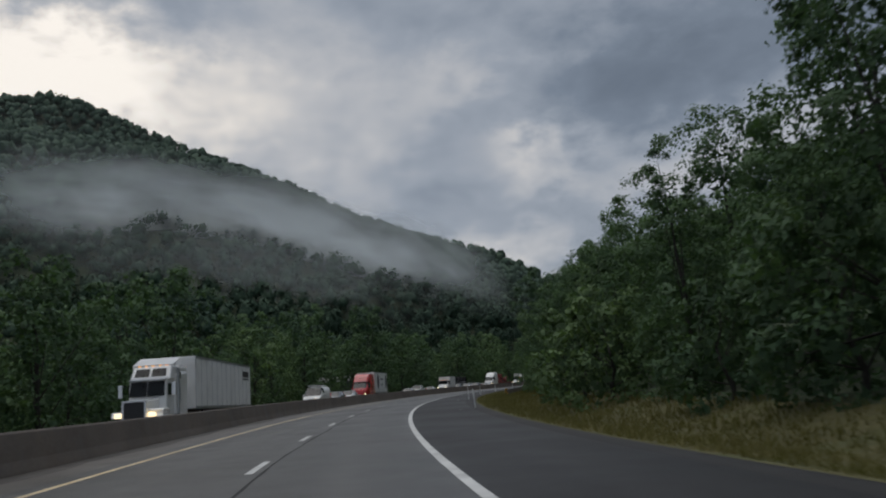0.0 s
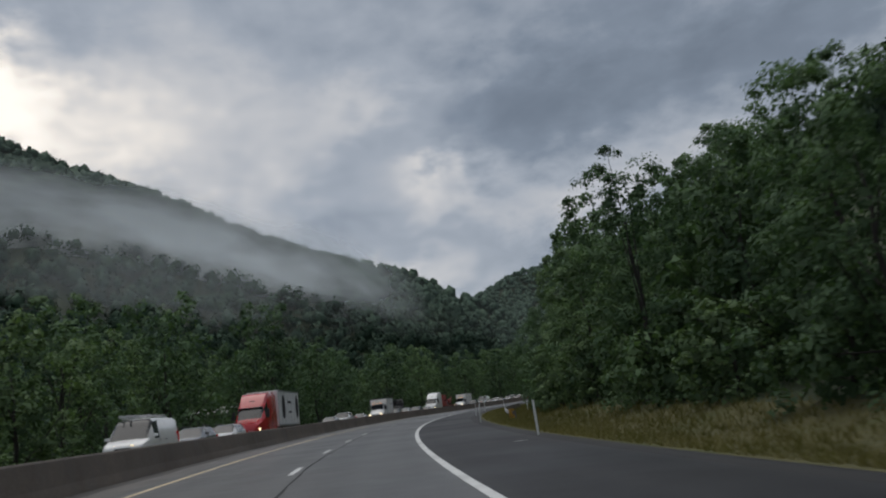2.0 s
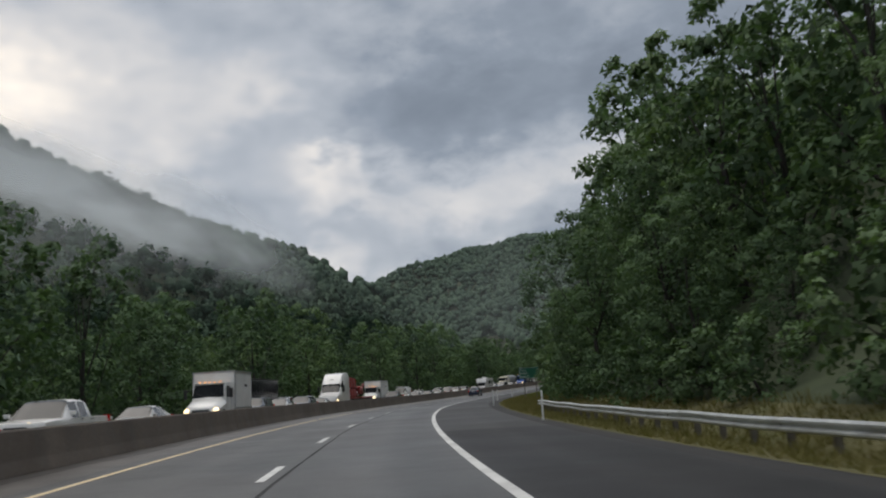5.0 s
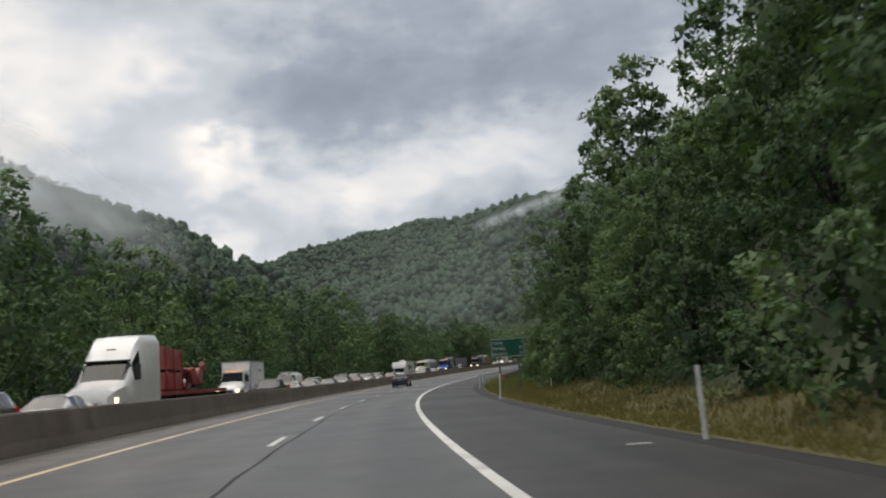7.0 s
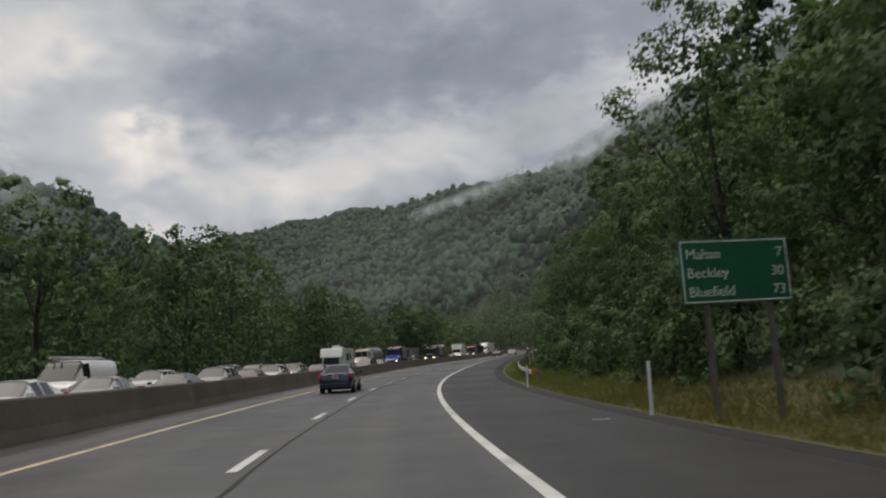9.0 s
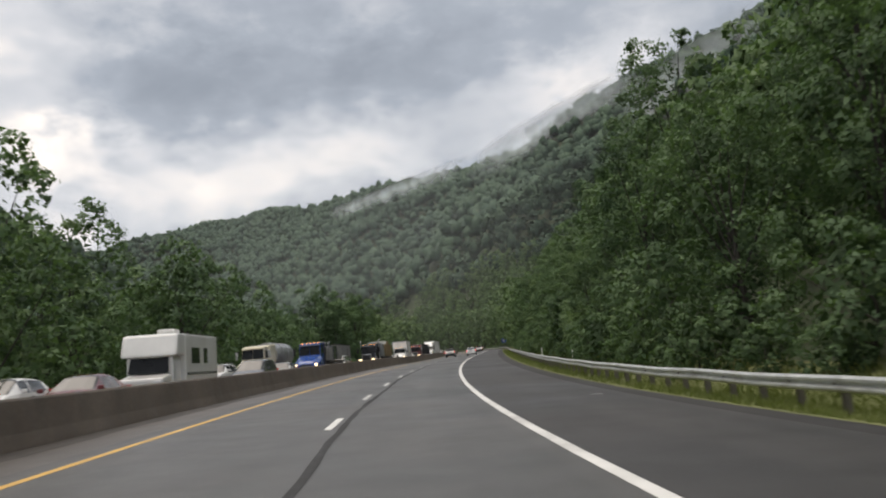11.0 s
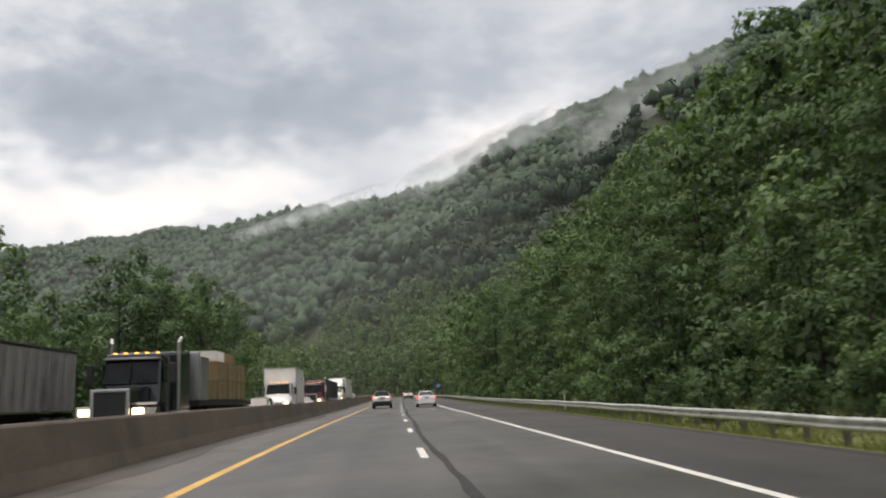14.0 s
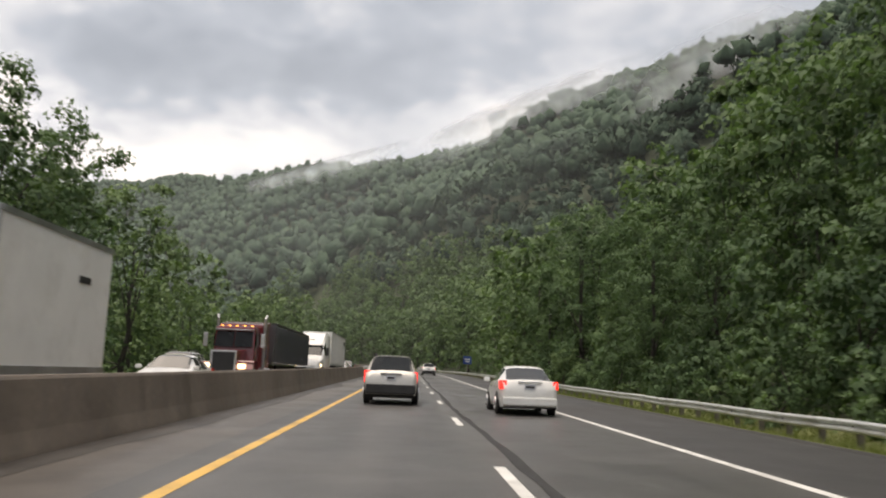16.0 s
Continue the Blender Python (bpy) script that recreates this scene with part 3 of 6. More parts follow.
def tree_data(seed, height, radius, lobes, leaves, leaf, low=0.08, lean=0.0, inner=480, limbs=12, sides=7):
    """Meshes of a broadleaved tree: trunk with limbs; crown of lobes, each a bunch of leafy tufts."""
    rng, nr = random.Random(seed), np.random.default_rng(seed)
    V, F, N, M, o = [], [], [], [], [0]

    def add(v, f, n, mat):
        V.append(v)
        F.extend((f + o[0]).tolist())
        N.append(n)
        M.extend([mat] * len(f))
        o[0] += len(v)

    # inside of the crown: larger leaves, the shade put into their darker green
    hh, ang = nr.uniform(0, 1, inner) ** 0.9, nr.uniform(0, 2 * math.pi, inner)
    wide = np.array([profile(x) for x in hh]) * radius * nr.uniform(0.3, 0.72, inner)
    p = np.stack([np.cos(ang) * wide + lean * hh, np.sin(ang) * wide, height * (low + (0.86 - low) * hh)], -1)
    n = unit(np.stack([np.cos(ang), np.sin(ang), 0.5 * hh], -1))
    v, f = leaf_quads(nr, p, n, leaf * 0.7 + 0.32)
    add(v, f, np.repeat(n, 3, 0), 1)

    cs = []
    tufts = 8
    per = max(4, leaves // (lobes * tufts))
    ph = rng.uniform(0, 6)
    for i in range(lobes):
        h = low + (1 - low) * 0.97 * ((i + rng.random()) / lobes) ** 0.9
        a = i * 2.4 + rng.uniform(-0.6, 0.6)
        r = radius * rng.uniform(0.26, 0.50) * (1.1 - 0.35 * h)
        w = radius * profile(h) * (1 + 0.22 * math.sin(2 * a + ph + 5 * h)) * rng.uniform(0.70, 1.02) - 0.45 * r
        c = np.array([math.cos(a) * w + lean * h, math.sin(a) * w, height * h - r * 0.5])
        cs.append((Vector(c), r))
        out = np.array([math.cos(a), math.sin(a), 1.3 * (h - 0.35)])
        out /= np.linalg.norm(out)
        d = unit(nr.normal(size=(tufts, 3)) + 0.8 * out + np.array([0, 0, 0.45]))
        tr = r * nr.uniform(0.36, 0.66, tufts)
        tc = c + d * r * nr.uniform(0.5, 0.8, (tufts, 1))
        d, tr, tc = np.repeat(d, per, 0), np.repeat(tr, per)[:, None], np.repeat(tc, per, 0)
        n = unit(nr.normal(size=(len(d), 3)) + 0.55 * d + np.array([0, 0, 0.30]))
        p = tc + n * tr * nr.uniform(0.45, 1.15, (len(d), 1)) * np.array([1, 1, 0.8])
        v, f = leaf_quads(nr, p, n, leaf)
        soft = unit(0.85 * unit(p - c) + 0.25 * n + 0.2 * out + np.array([0, 0, 0.22]) + 0.12 * nr.normal(size=n.shape))
        add(v, f, np.repeat(soft, 3, 0), 0)
    crown = mesh_of("crown", np.concatenate(V), F, [LEAF, LEAF_SHADE], M, smooth=True, normals=np.concatenate(N))
    bm = bmesh.new()
    r0 = height * 0.014 + 0.05
    pts = [Vector((lean * k / 5 + (rng.uniform(-0.25, 0.25) if k else 0), rng.uniform(-0.25, 0.25) if k else 0, height * 0.7 * k / 5 - (0.6 if k == 0 else 0))) for k in range(6)]
    for k in range(5):
        tube(bm, pts[k], pts[k + 1], r0 * (1 - k * 0.17), r0 * (1 - (k + 1) * 0.17), sides)
    for c, r in rng.sample(cs, min(limbs, len(cs))):
        k = min(4, max(1, int(c.z / height * 5 * 0.75)))
        tube(bm, pts[k], c, r0 * 0.3, r0 * 0.06, 4)
    trunk = bpy.data.meshes.new("trunk")
    bm.to_mesh(trunk)
    bm.free()
    trunk.materials.append(BARK)
    return trunk, crown


def tree_thing(name, data, label, category="tree"):
    root = empty(name)
    for nm, me in zip(("trunk", "crown"), data):
        new(nm, me).parent = root
    return tagged(root, label, category)


NEAR = [tree_data(11 + i, h, r, c, n, lf, lo, inner=640) for i, (h, r, c, n, lf, lo) in enumerate([
    (19, 5.2, 32, 9200, 0.31, 0.02), (23, 5.0, 34, 9600, 0.32, 0.02), (15, 4.6, 27, 7800, 0.29, 0.01), (20, 6.0, 36, 9900, 0.32, 0.02), (25, 5.4, 38, 10200, 0.33, 0.03)])]
BACK = [tree_data(31 + i, h, r, c, n, lf, lo) for i, (h, r, c, n, lf, lo) in enumerate([
    (20, 5.4, 28, 3600, 0.56, 0.03), (24, 5.4, 30, 3900, 0.58, 0.04), (22, 6.0, 31, 3900, 0.58, 0.03)])]
MIDT = [tree_data(41 + i, h, r, c, n, lf, lo, limbs=8, sides=6) for i, (h, r, c, n, lf, lo) in enumerate([
    (18, 5.2, 28, 3500, 0.48, 0.02), (22, 5.6, 31, 3900, 0.50, 0.03), (15, 4.8, 25, 3200, 0.45, 0.02), (20, 6.4, 31, 3900, 0.50, 0.02)])]
LITE = [tree_data(51 + i, h, r, c, n, lf, lo, inner=200, limbs=0, sides=4) for i, (h, r, c, n, lf, lo) in enumerate([
    (18, 5.4, 26, 1150, 0.80, 0.02), (22, 5.8, 28, 1250, 0.84, 0.03), (16, 5.2, 24, 1050, 0.78, 0.02), (20, 6.4, 28, 1250, 0.84, 0.02)])]
BUSH = [tree_data(71 + i, h, r, c, n, lf, 0.0, inner=200, limbs=5, sides=5) for i, (h, r, c, n, lf) in enumerate([(3.2, 1.9, 14, 1600, 0.22), (4.6, 2.3, 18, 2000, 0.25), (6.5, 2.8, 22, 2500, 0.28)])]

_protos = {}


def plant(kind, data, idx, x, y, z, turn, scale, label, group):
    m = Matrix.LocRotScale((x, y, z), Euler((0, 0, turn)), (scale, scale, scale))
    key = (kind, id(data), idx, label)
    if key not in _protos:
        _protos[key] = tagged(tree_thing(kind, data[idx], label, kind), group=group)
        _protos[key].matrix_basis = m
        return
    copy_thing(_protos[key], pose(0, 0, 0)).matrix_basis = m


rng = random.Random(9)
# how tall the wood stands along the right side
TALL = ([0, 24, 36, 55, 75, 90, 108, 120, 135, 150, 165, 212, 222, 230, 240, 256, 270, 300, 312, 345, 400, 430, 520, 700],
        [0.85, 0.86, 0.9, 0.86, 0.80, 0.68, 0.72, 0.66, 0.78, 0.68, 0.95, 1.08, 0.84, 0.80, 0.97, 0.98, 0.64, 0.62, 0.85, 0.76, 0.9, 0.9, 0.9, 0.9])


TALL_UP = ([0, 60, 110, 150, 180, 215, 240, 270, 300, 345, 400, 700], [0.7, 0.32, 0.26, 0.42, 0.7, 0.95, 0.9, 0.95, 1.0, 1.0, 1.0, 0.9])


# a lower stretch of the wood beyond the oncoming lanes
LOW_LEFT = ([380, 393, 412, 422], [1.0, 0.78, 0.78, 1.0])


def spots(s0, s1, step, lat0, lat1, sc, right, sink):
    tall = TALL_UP if lat0 > 30 else TALL
    s = s0
    while s < s1:
        p = on_road(s, rng.uniform(lat0, lat1))
        z = float(ground_z([p[0]], [p[1]])[0]) - sink
        k = rng.uniform(*sc) * (float(np.interp(s, *tall)) if right else float(np.interp(s, *LOW_LEFT)) if lat1 < 0 else 1.0)
        yield p[0], p[1], z, rng.uniform(0, 6.3), k
        s += step * rng.uniform(0.75, 1.25) * ((0.55 + 0.45 * float(np.interp(s, *tall))) if right else 1.0)


def bank_of(s0, s1, step, lat0, lat1, data, kind, label, group, sc=(0.8, 1.2), sink=0.3, right=False):
    for x, y, z, a, k in spots(s0, s1, step, lat0, lat1, sc, right, sink):
        plant(kind, data, rng.randrange(len(data)), x, y, z, a, k, label, group)


RIGHT = "tall leafy broadleaved tree on the slope above the verge"
LEFT = "dense green broadleaved tree beyond the oncoming lanes"
G1, G2, G3 = "trees along the right verge", "trees beyond the oncoming lanes", "bushes along the verge"
bank_of(14, 505, 8.6, 15.6, 20.5, NEAR, "tree", RIGHT, G1, (0.48, 0.84), right=True)
bank_of(10, 100, 8.5, 22.5, 27, NEAR, "tree", RIGHT, G1, (0.7, 1.05), right=True)
bank_of(100, 505, 8.5, 22.5, 27, BACK, "tree", RIGHT, G1, (0.7, 1.05), right=True)
bank_of(84, 134, 6.0, 20.5, 24.0, BACK, "tree", RIGHT, G1, (0.42, 0.56))
bank_of(14, 500, 7.0, 14.2, 16.2, BUSH, "bush", "rounded leafy bush at the foot of the slope", G3, (0.6, 1.1), 0.15)
bank_of(285, 500, 4.6, 12.4, 14.4, BUSH, "bush", "rounded leafy bush at the foot of the slope", G3, (0.35, 0.75), 0.15)
bank_of(45, 480, 9.5, -30, -23, MIDT, "tree", LEFT, G2, (0.65, 1.0))
bank_of(60, 480, 10.5, -44, -35, MIDT, "tree", LEFT, G2, (0.8, 1.1))

for _s, _l, _k, _h in ((356.0, 27.0, 4, 1.05),):
    _p = on_road(_s, _l)
    plant("tree", NEAR, _k, _p[0], _p[1], float(ground_z([_p[0]], [_p[1]])[0]) - 0.3, _s, _h, RIGHT, G1)
for _s, _l, _k, _h in ((441.0, -21.5, 3, 0.84), (435.0, -24.5, 0, 0.92), (447.5, -25.5, 3, 0.86), (429.0, -23.0, 2, 1.0)):
    _p = on_road(_s, _l)
    plant("tree", NEAR, _k, _p[0], _p[1], float(ground_z([_p[0]], [_p[1]])[0]) - 0.3, _s, _h, LEFT, G2)


# undergrowth on the slope between the trunks
kept_state = rng.getstate()
for _a, _b in ((86, 136), (356, 500)):
    bank_of(_a, _b, 5.5, 16.6, 20.0, BUSH, "bush", "rounded leafy bush at the foot of the slope", G3, (1.0, 1.5), 0.2)
rng.setstate(kept_state)


def joined_wood(name, label, rows):
    """Trees too many to tell apart, crowns and trunks in one mesh."""
    V, F, M, N, o = [], [], [], [], 0
    src = []
    for trunk, crown in LITE:
        for me, shift in ((crown, 0), (trunk, 2)):
            v = np.empty(len(me.vertices) * 3)
            me.vertices.foreach_get("co", v)
            for p in me.polygons:
                p.use_smooth = True
            nv = np.zeros((len(me.vertices), 3))
            for lp, cn in zip(me.loops, me.corner_normals):
                nv[lp.vertex_index] = cn.vector
            src.append((v.reshape(-1, 3), [list(p.vertices) for p in me.polygons], np.array([p.material_index for p in me.polygons]) + shift, nv))
    for x, y, z, a, k in rows:
        i = rng.randrange(len(LITE))
        c, q = math.cos(a), math.sin(a)
        for v, f, m, nv in src[2 * i:2 * i + 2]:
            N.append(np.stack([nv[:, 0] * c - nv[:, 1] * q, nv[:, 0] * q + nv[:, 1] * c, nv[:, 2]], -1))
            V.append(np.stack([x + k * (v[:, 0] * c - v[:, 1] * q), y + k * (v[:, 0] * q + v[:, 1] * c), z + k * v[:, 2]], -1))
            F += [[j + o for j in p] for p in f]
            M.append(m)
            o += len(v)
    tagged(new(name, mesh_of(name, np.concatenate(V), F, [LEAF, LEAF_SHADE, BARK], np.concatenate(M), smooth=True, normals=np.concatenate(N))), label, "wood", kind="stuff")


wood = list(spots(10, 520, 8.5, 32, 40, (0.9, 1.2), True, 0.4)) + list(spots(10, 520, 8.5, 44, 58, (0.9, 1.25), True, 0.4))
wood += list(spots(600, 830, 7.0, 26, 60, (0.9, 1.2), False, 0.4)) + list(spots(505, 800, 6.0, 15, 24, (0.75, 1.1), False, 0.4)) + list(spots(500, 760, 6.5, 26, 58, (0.8, 1.15), False, 0.4))
joined_wood("wood_right", "thick broadleaved wood climbing the slope", wood)
wood = list(spots(60, 700, 9.0, -70, -50, (0.9, 1.2), False, 0.4)) + list(spots(480, 800, 7.5, -48, -22, (0.7, 1.05), False, 0.4))
joined_wood("wood_left", "thick broadleaved wood along the valley floor", wood)


def GZ(x, y):
    """Ground height read from the coarse grid."""
    fx = np.clip((x + 1300) / 2550 * 149, 0, 148.99)
    fy = np.clip((y + 260) / 2310 * 139, 0, 138.99)
    i, j = fx.astype(int), fy.astype(int)
    u, v = fx - i, fy - j
    g = gz.reshape(140, 150)
    return (g[j, i] * (1 - u) + g[j, i + 1] * u) * (1 - v) + (g[j + 1, i] * (1 - u) + g[j + 1, i + 1] * u) * v


def far_forest():
    """Closed canopy on the mountainsides: thousands of crowns in one mesh."""
    r2, nr = random.Random(5), np.random.default_rng(5)
    kinds = []
    # three grades of detail: core fineness, leaf sprays, their size
    for k in range(12):
        leaves, size, core = ((330, 0.27, 0.32), (66, 0.40, 0.66), (16, 0.46, 0.90))[k // 4]
        v, f = lump(r2, (0, 0, 0), core, 0.42, 1.0, 1)
        f = f[v[f].mean(1)[:, 2] > -0.3]
        n = nr.normal(size=(leaves, 3))
        n[:, 2] = n[:, 2] * 0.8 + 0.25
        n /= np.linalg.norm(n, axis=1)[:, None]
        o = np.array([noise.noise(Vector(q) * 1.9 + Vector((k * 7, 0, 0))) for q in n])
        lv, lf = leaf_quads(nr, n * ((1 + 0.4 * o) * nr.uniform(0.72, 1.05, len(n)))[:, None], n, size)
        soft = unit(np.repeat(n, 3, 0) + 0.18 * nr.normal(size=lv.shape))
        kinds.append((np.concatenate([v, lv]), np.concatenate([f, lf + len(v)]), np.concatenate([unit(v), soft])))
    eyes = np.array([(0, 0, 2), (13, 100, 3), (30, 155, 3), (57, 213, 3), (90, 266, 3), (125, 310, 4), (166, 354, 5)], float)
    step = 9.4
    xs, ys = np.meshgrid(np.arange(-900, 1000, step), np.arange(-20, 1900, step))
    xs = (xs + nr.uniform(-4, 4, xs.shape)).ravel()
    ys = (ys + nr.uniform(-4, 4, ys.shape)).ravel()
    ok = np.zeros(len(xs), bool)
    for e, (a, b) in zip(eyes, ((-46, 30), (-56, 16), (-62, 8), (-70, 0), (-78, -8), (-80, -12), (-80, -12))):
        az = np.degrees(np.arctan2(-(xs - e[0]), ys - e[1]))
        ok |= (az > a) & (az < b)
    s, lat = road_coords(xs, ys)
    ok &= ~((lat > -70) & (lat < 58) & (s > -100) & (s < 830))
    xs, ys = xs[ok], ys[ok]
    z = ground_z(xs, ys)
    seen = np.zeros(len(xs), bool)
    for e in eyes:
        vis = np.ones(len(xs), bool)
        for k in np.linspace(0.25, 0.97, 16):
            qx, qy = e[0] + (xs - e[0]) * k, e[1] + (ys - e[1]) * k
            vis &= GZ(qx, qy) < e[2] + (z + 14 - e[2]) * k + 9
        seen |= vis
    xs, ys, z = xs[seen], ys[seen], z[seen]
    V, F, N, o = [], [], [], 0
    dist = np.min([np.hypot(xs - e[0], ys - e[1]) for e in eyes], 0)
    grade = np.where(dist < 205, 0, np.where(dist < 400, 4, 8))
    for x, y, zz, d in zip(xs, ys, z, grade):
        kv, kf, kn = kinds[d + nr.integers(0, 4)]
        r = nr.uniform(3.8, 6.8)
        a = nr.uniform(0, 6.28)
        c, q = math.cos(a), math.sin(a)
        hgt = nr.uniform(0.8, 1.5) * r
        V.append(np.stack([x + r * (kv[:, 0] * c - kv[:, 1] * q), y + r * (kv[:, 0] * q + kv[:, 1] * c), zz + nr.uniform(4, 11) + hgt * kv[:, 2]], -1))
        N.append(np.stack([kn[:, 0] * c - kn[:, 1] * q, kn[:, 0] * q + kn[:, 1] * c, kn[:, 2]], -1))
        F.append(kf + o)
        o += len(kv)
    me = mesh_of("far_forest", np.concatenate(V), np.concatenate(F), [CANOPY_HAZE], smooth=True, normals=np.concatenate(N))
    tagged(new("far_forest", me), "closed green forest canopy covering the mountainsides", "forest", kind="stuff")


far_forest()
# ================= low cloud =================
def mist_bank(line, thick, density, seed, label, lean=0.0, torn=False):
    """A soft bank of cloud hanging along a line of x, y, z; a curved sheet that bulges outward."""
    n, m = 28, 12
    q = np.array(line, float)
    u = np.linspace(0, 1, n)
    c = np.stack([np.interp(u, np.linspace(0, 1, len(q)), q[:, i]) for i in range(3)], -1)
    for i in range(3):
        c[:, i] = np.convolve(np.pad(c[:, i], 5, mode="reflect", reflect_type="odd"), np.hanning(13)[1:-1] / np.hanning(13).sum(), "valid")
    d = np.tile(c[-1] - c[0], (n, 1))
    side = np.stack([d[:, 1], -d[:, 0], 0 * u], -1)
    side /= np.linalg.norm(side, axis=1)[:, None]
    pts, uv = [], []
    for i in range(n):
        for j in range(m):
            v = j / (m - 1)
            pts.append(c[i] + side[i] * (16 * math.sin(v * math.pi) - lean * (v - 0.5) * thick) + np.array([0, 0, (v - 0.5) * thick ]))
            uv.append((u[i], v))
    mat = make_mist("mist", density, seed, torn)
    tagged(new("mist_bank", mesh_of("mist_bank", pts, quads(n, m), [mat], uv=uv, smooth=True, normals=np.repeat(unit(side * 0.35 + np.array([0, 0, 1.0])), m, 0))), label, "mist", kind="stuff")


def on_slope(eye, rows, off=24.0, hug=True):
    """Places just in front of the mountainside, at azimuth and elevation from eye; on a miss, over the given distance."""
    ks = []
    for a, e, far in rows:
        d = np.arange(120.0, far, 6.0)
        x, y, z = eye[0] - math.sin(radians(a)) * d, eye[1] + math.cos(radians(a)) * d, eye[2] + math.tan(radians(e)) * d
        hit = np.nonzero(GZ(x, y) + 12 > z)[0]
        ks.append(d[hit[0]] - off if hug and len(hit) else far)
    if hug:
        # an even sweep that stays clear of the slope
        fit = np.polyval(np.polyfit(np.arange(len(ks)), ks, 1), np.arange(len(ks)))
        ks = fit + min(0.0, float(np.min(np.array(ks) - fit)) * 0.6)
    return [(eye[0] - math.sin(radians(a)) * k, eye[1] + math.cos(radians(a)) * k, eye[2] + math.tan(radians(e)) * k) for (a, e, far), k in zip(rows, ks)]


BAND = "pale band of mist hanging across the wooded mountainside"
WISP = "torn white wisp of cloud clinging to the ridge"
VEIL = "thin grey veil of haze before the mountain"
E0, E1 = (2, 0, 1), (122, 306, 4)
mist_bank(on_slope(E0, [(26, 16.0, 900), (18, 15.2, 900), (11, 14.9, 850), (4, 13.4, 800), (-3, 11.4, 760), (-8, 9.4, 740), (-12, 7.6, 740)]), 86, 0.72, 1.3, BAND)
mist_bank(on_slope(E0, [(24, 13.2, 900), (14, 12.2, 850), (5, 10.6, 800), (-2, 9.0, 760), (-7, 7.4, 740)]), 100, 0.13, 4.1, BAND)
mist_bank(on_slope(E0, [(40, 12.0, 560), (20, 12.5, 560), (4, 11.5, 560), (-8, 9.5, 560), (-19, 7.5, 560)], hug=False), 340, 0.045, 5.9, VEIL)
mist_bank(on_slope(E1, [(-12, 8.0, 620), (-24, 9.0, 600), (-36, 10.0, 560), (-48, 11.0, 500), (-58, 11.5, 430)], hug=False), 250, 0.035, 3.3, VEIL)
for far, thick, den, sd in ((205, 120, 0.022, 1.9), (290, 170, 0.022, 6.1), (400, 220, 0.022, 8.3)):
    mist_bank(on_slope(E1, [(-4, 7.0, far), (-20, 8.0, far), (-38, 9.5, far), (-54, 11.0, far), (-72, 12.5, far)], hug=False), thick, den, sd, VEIL)
mist_bank(on_slope(E1, [(-33, 11.4, 1000), (-36, 12.2, 950), (-40, 13.4, 800), (-46, 14.9, 760)]), 26, 0.7, 7.7, WISP, 0.2, True)
mist_bank(on_slope(E1, [(-44, 13.9, 740), (-47, 15.1, 700), (-50, 16.3, 700), (-54, 17.7, 680), (-59, 19.3, 680)]), 44, 0.75, 2.2, WISP, 0.2, True)
mist_bank(on_slope(E1, [(-55, 16.0, 640), (-59, 17.6, 640), (-63, 19.3, 640), (-68, 21.4, 640)]), 60, 0.55, 9.4, WISP, 0.2, True)

# ================= roadside =================
SIGN_GREEN = surface("sign_green", (0.010, 0.105, 0.062), (0.014, 0.130, 0.078), 1.5, 0.4)
SIGN_WHITE = surface("sign_white", (0.72, 0.74, 0.72), (0.8, 0.82, 0.8), 2, 0.35)
SIGN_BACK = surface("sign_back", (0.11, 0.11, 0.115), (0.17, 0.17, 0.175), 1.5, 0.5, metal=0.5)
AMBER = surface("amber_sheet", (0.65, 0.33, 0.03), (0.75, 0.40, 0.05), 2, 0.45)
BLACK = surface("black_paint", (0.012, 0.012, 0.012), (0.022, 0.022, 0.022), 2, 0.5)
BLUE_SHEET = surface("sign_blue", (0.02, 0.06, 0.25), (0.03, 0.08, 0.32), 2, 0.4)

barrier = structure(empty("barrier"), "tall stained brown-grey concrete median barrier", "barrier")
ss_ = np.arange(-54.0, 700.0, 6.0)
prof = [(-6.0, 0.0), (-6.02, 0.10), (-6.09, 0.36), (-6.19, 1.00), (-6.22, 1.05), (-6.40, 1.05), (-6.43, 1.00), (-6.48, 0.34), (-6.62, 0.10), (-6.64, 0.0)]
for s in ss_:
    pts = np.concatenate([on_road(np.full(len(prof), q), np.array([p[0] for p in prof]), np.array([p[1] for p in prof]) - 0.02)
                          for q in (s + 0.0005, s + 2.0, s + 4.0, s + 5.9995)])
    k = len(prof)
    f = quads(4, k).tolist() + [list(range(k)), list(range(3 * k, 4 * k))[::-1]]
    seg = new("segment", mesh_of("segment", pts, f, [CONCRETE]))
    seg.data.flip_normals()
    seg.parent = barrier


def dashes():
    k = -6
    while DASH0 + DASH * k < 690:
        s = DASH0 + DASH * k
        ob = structure(ribbon("lane_dash", s - 1.5, s + 1.5, [-0.08, 0.08], [0.005, 0.005], PAINT_W, 1.0), "white lane dash on the asphalt", "road marking")
        tagged(ob, group="lane dashes")
        ob2 = structure(ribbon("lane_dash_far", s - 1.5, s + 1.5, [-11.43, -11.27], [0.005, 0.005], PAINT_W, 1.0), "white lane dash on the oncoming carriageway", "road marking")
        tagged(ob2, group="lane dashes of the oncoming side")
        k += 1
    for s in (48.6, 75, 186.8, 214.3, 241.4, 268, 296, 337.5, 391):
        tagged(structure(ribbon("shoulder_mark", s - 0.06, s + 0.06, [6.15, 6.75], [-0.008, -0.010], PAINT_W, 1.0), "short white tick painted across the shoulder", "road marking"), group="shoulder ticks")


dashes()


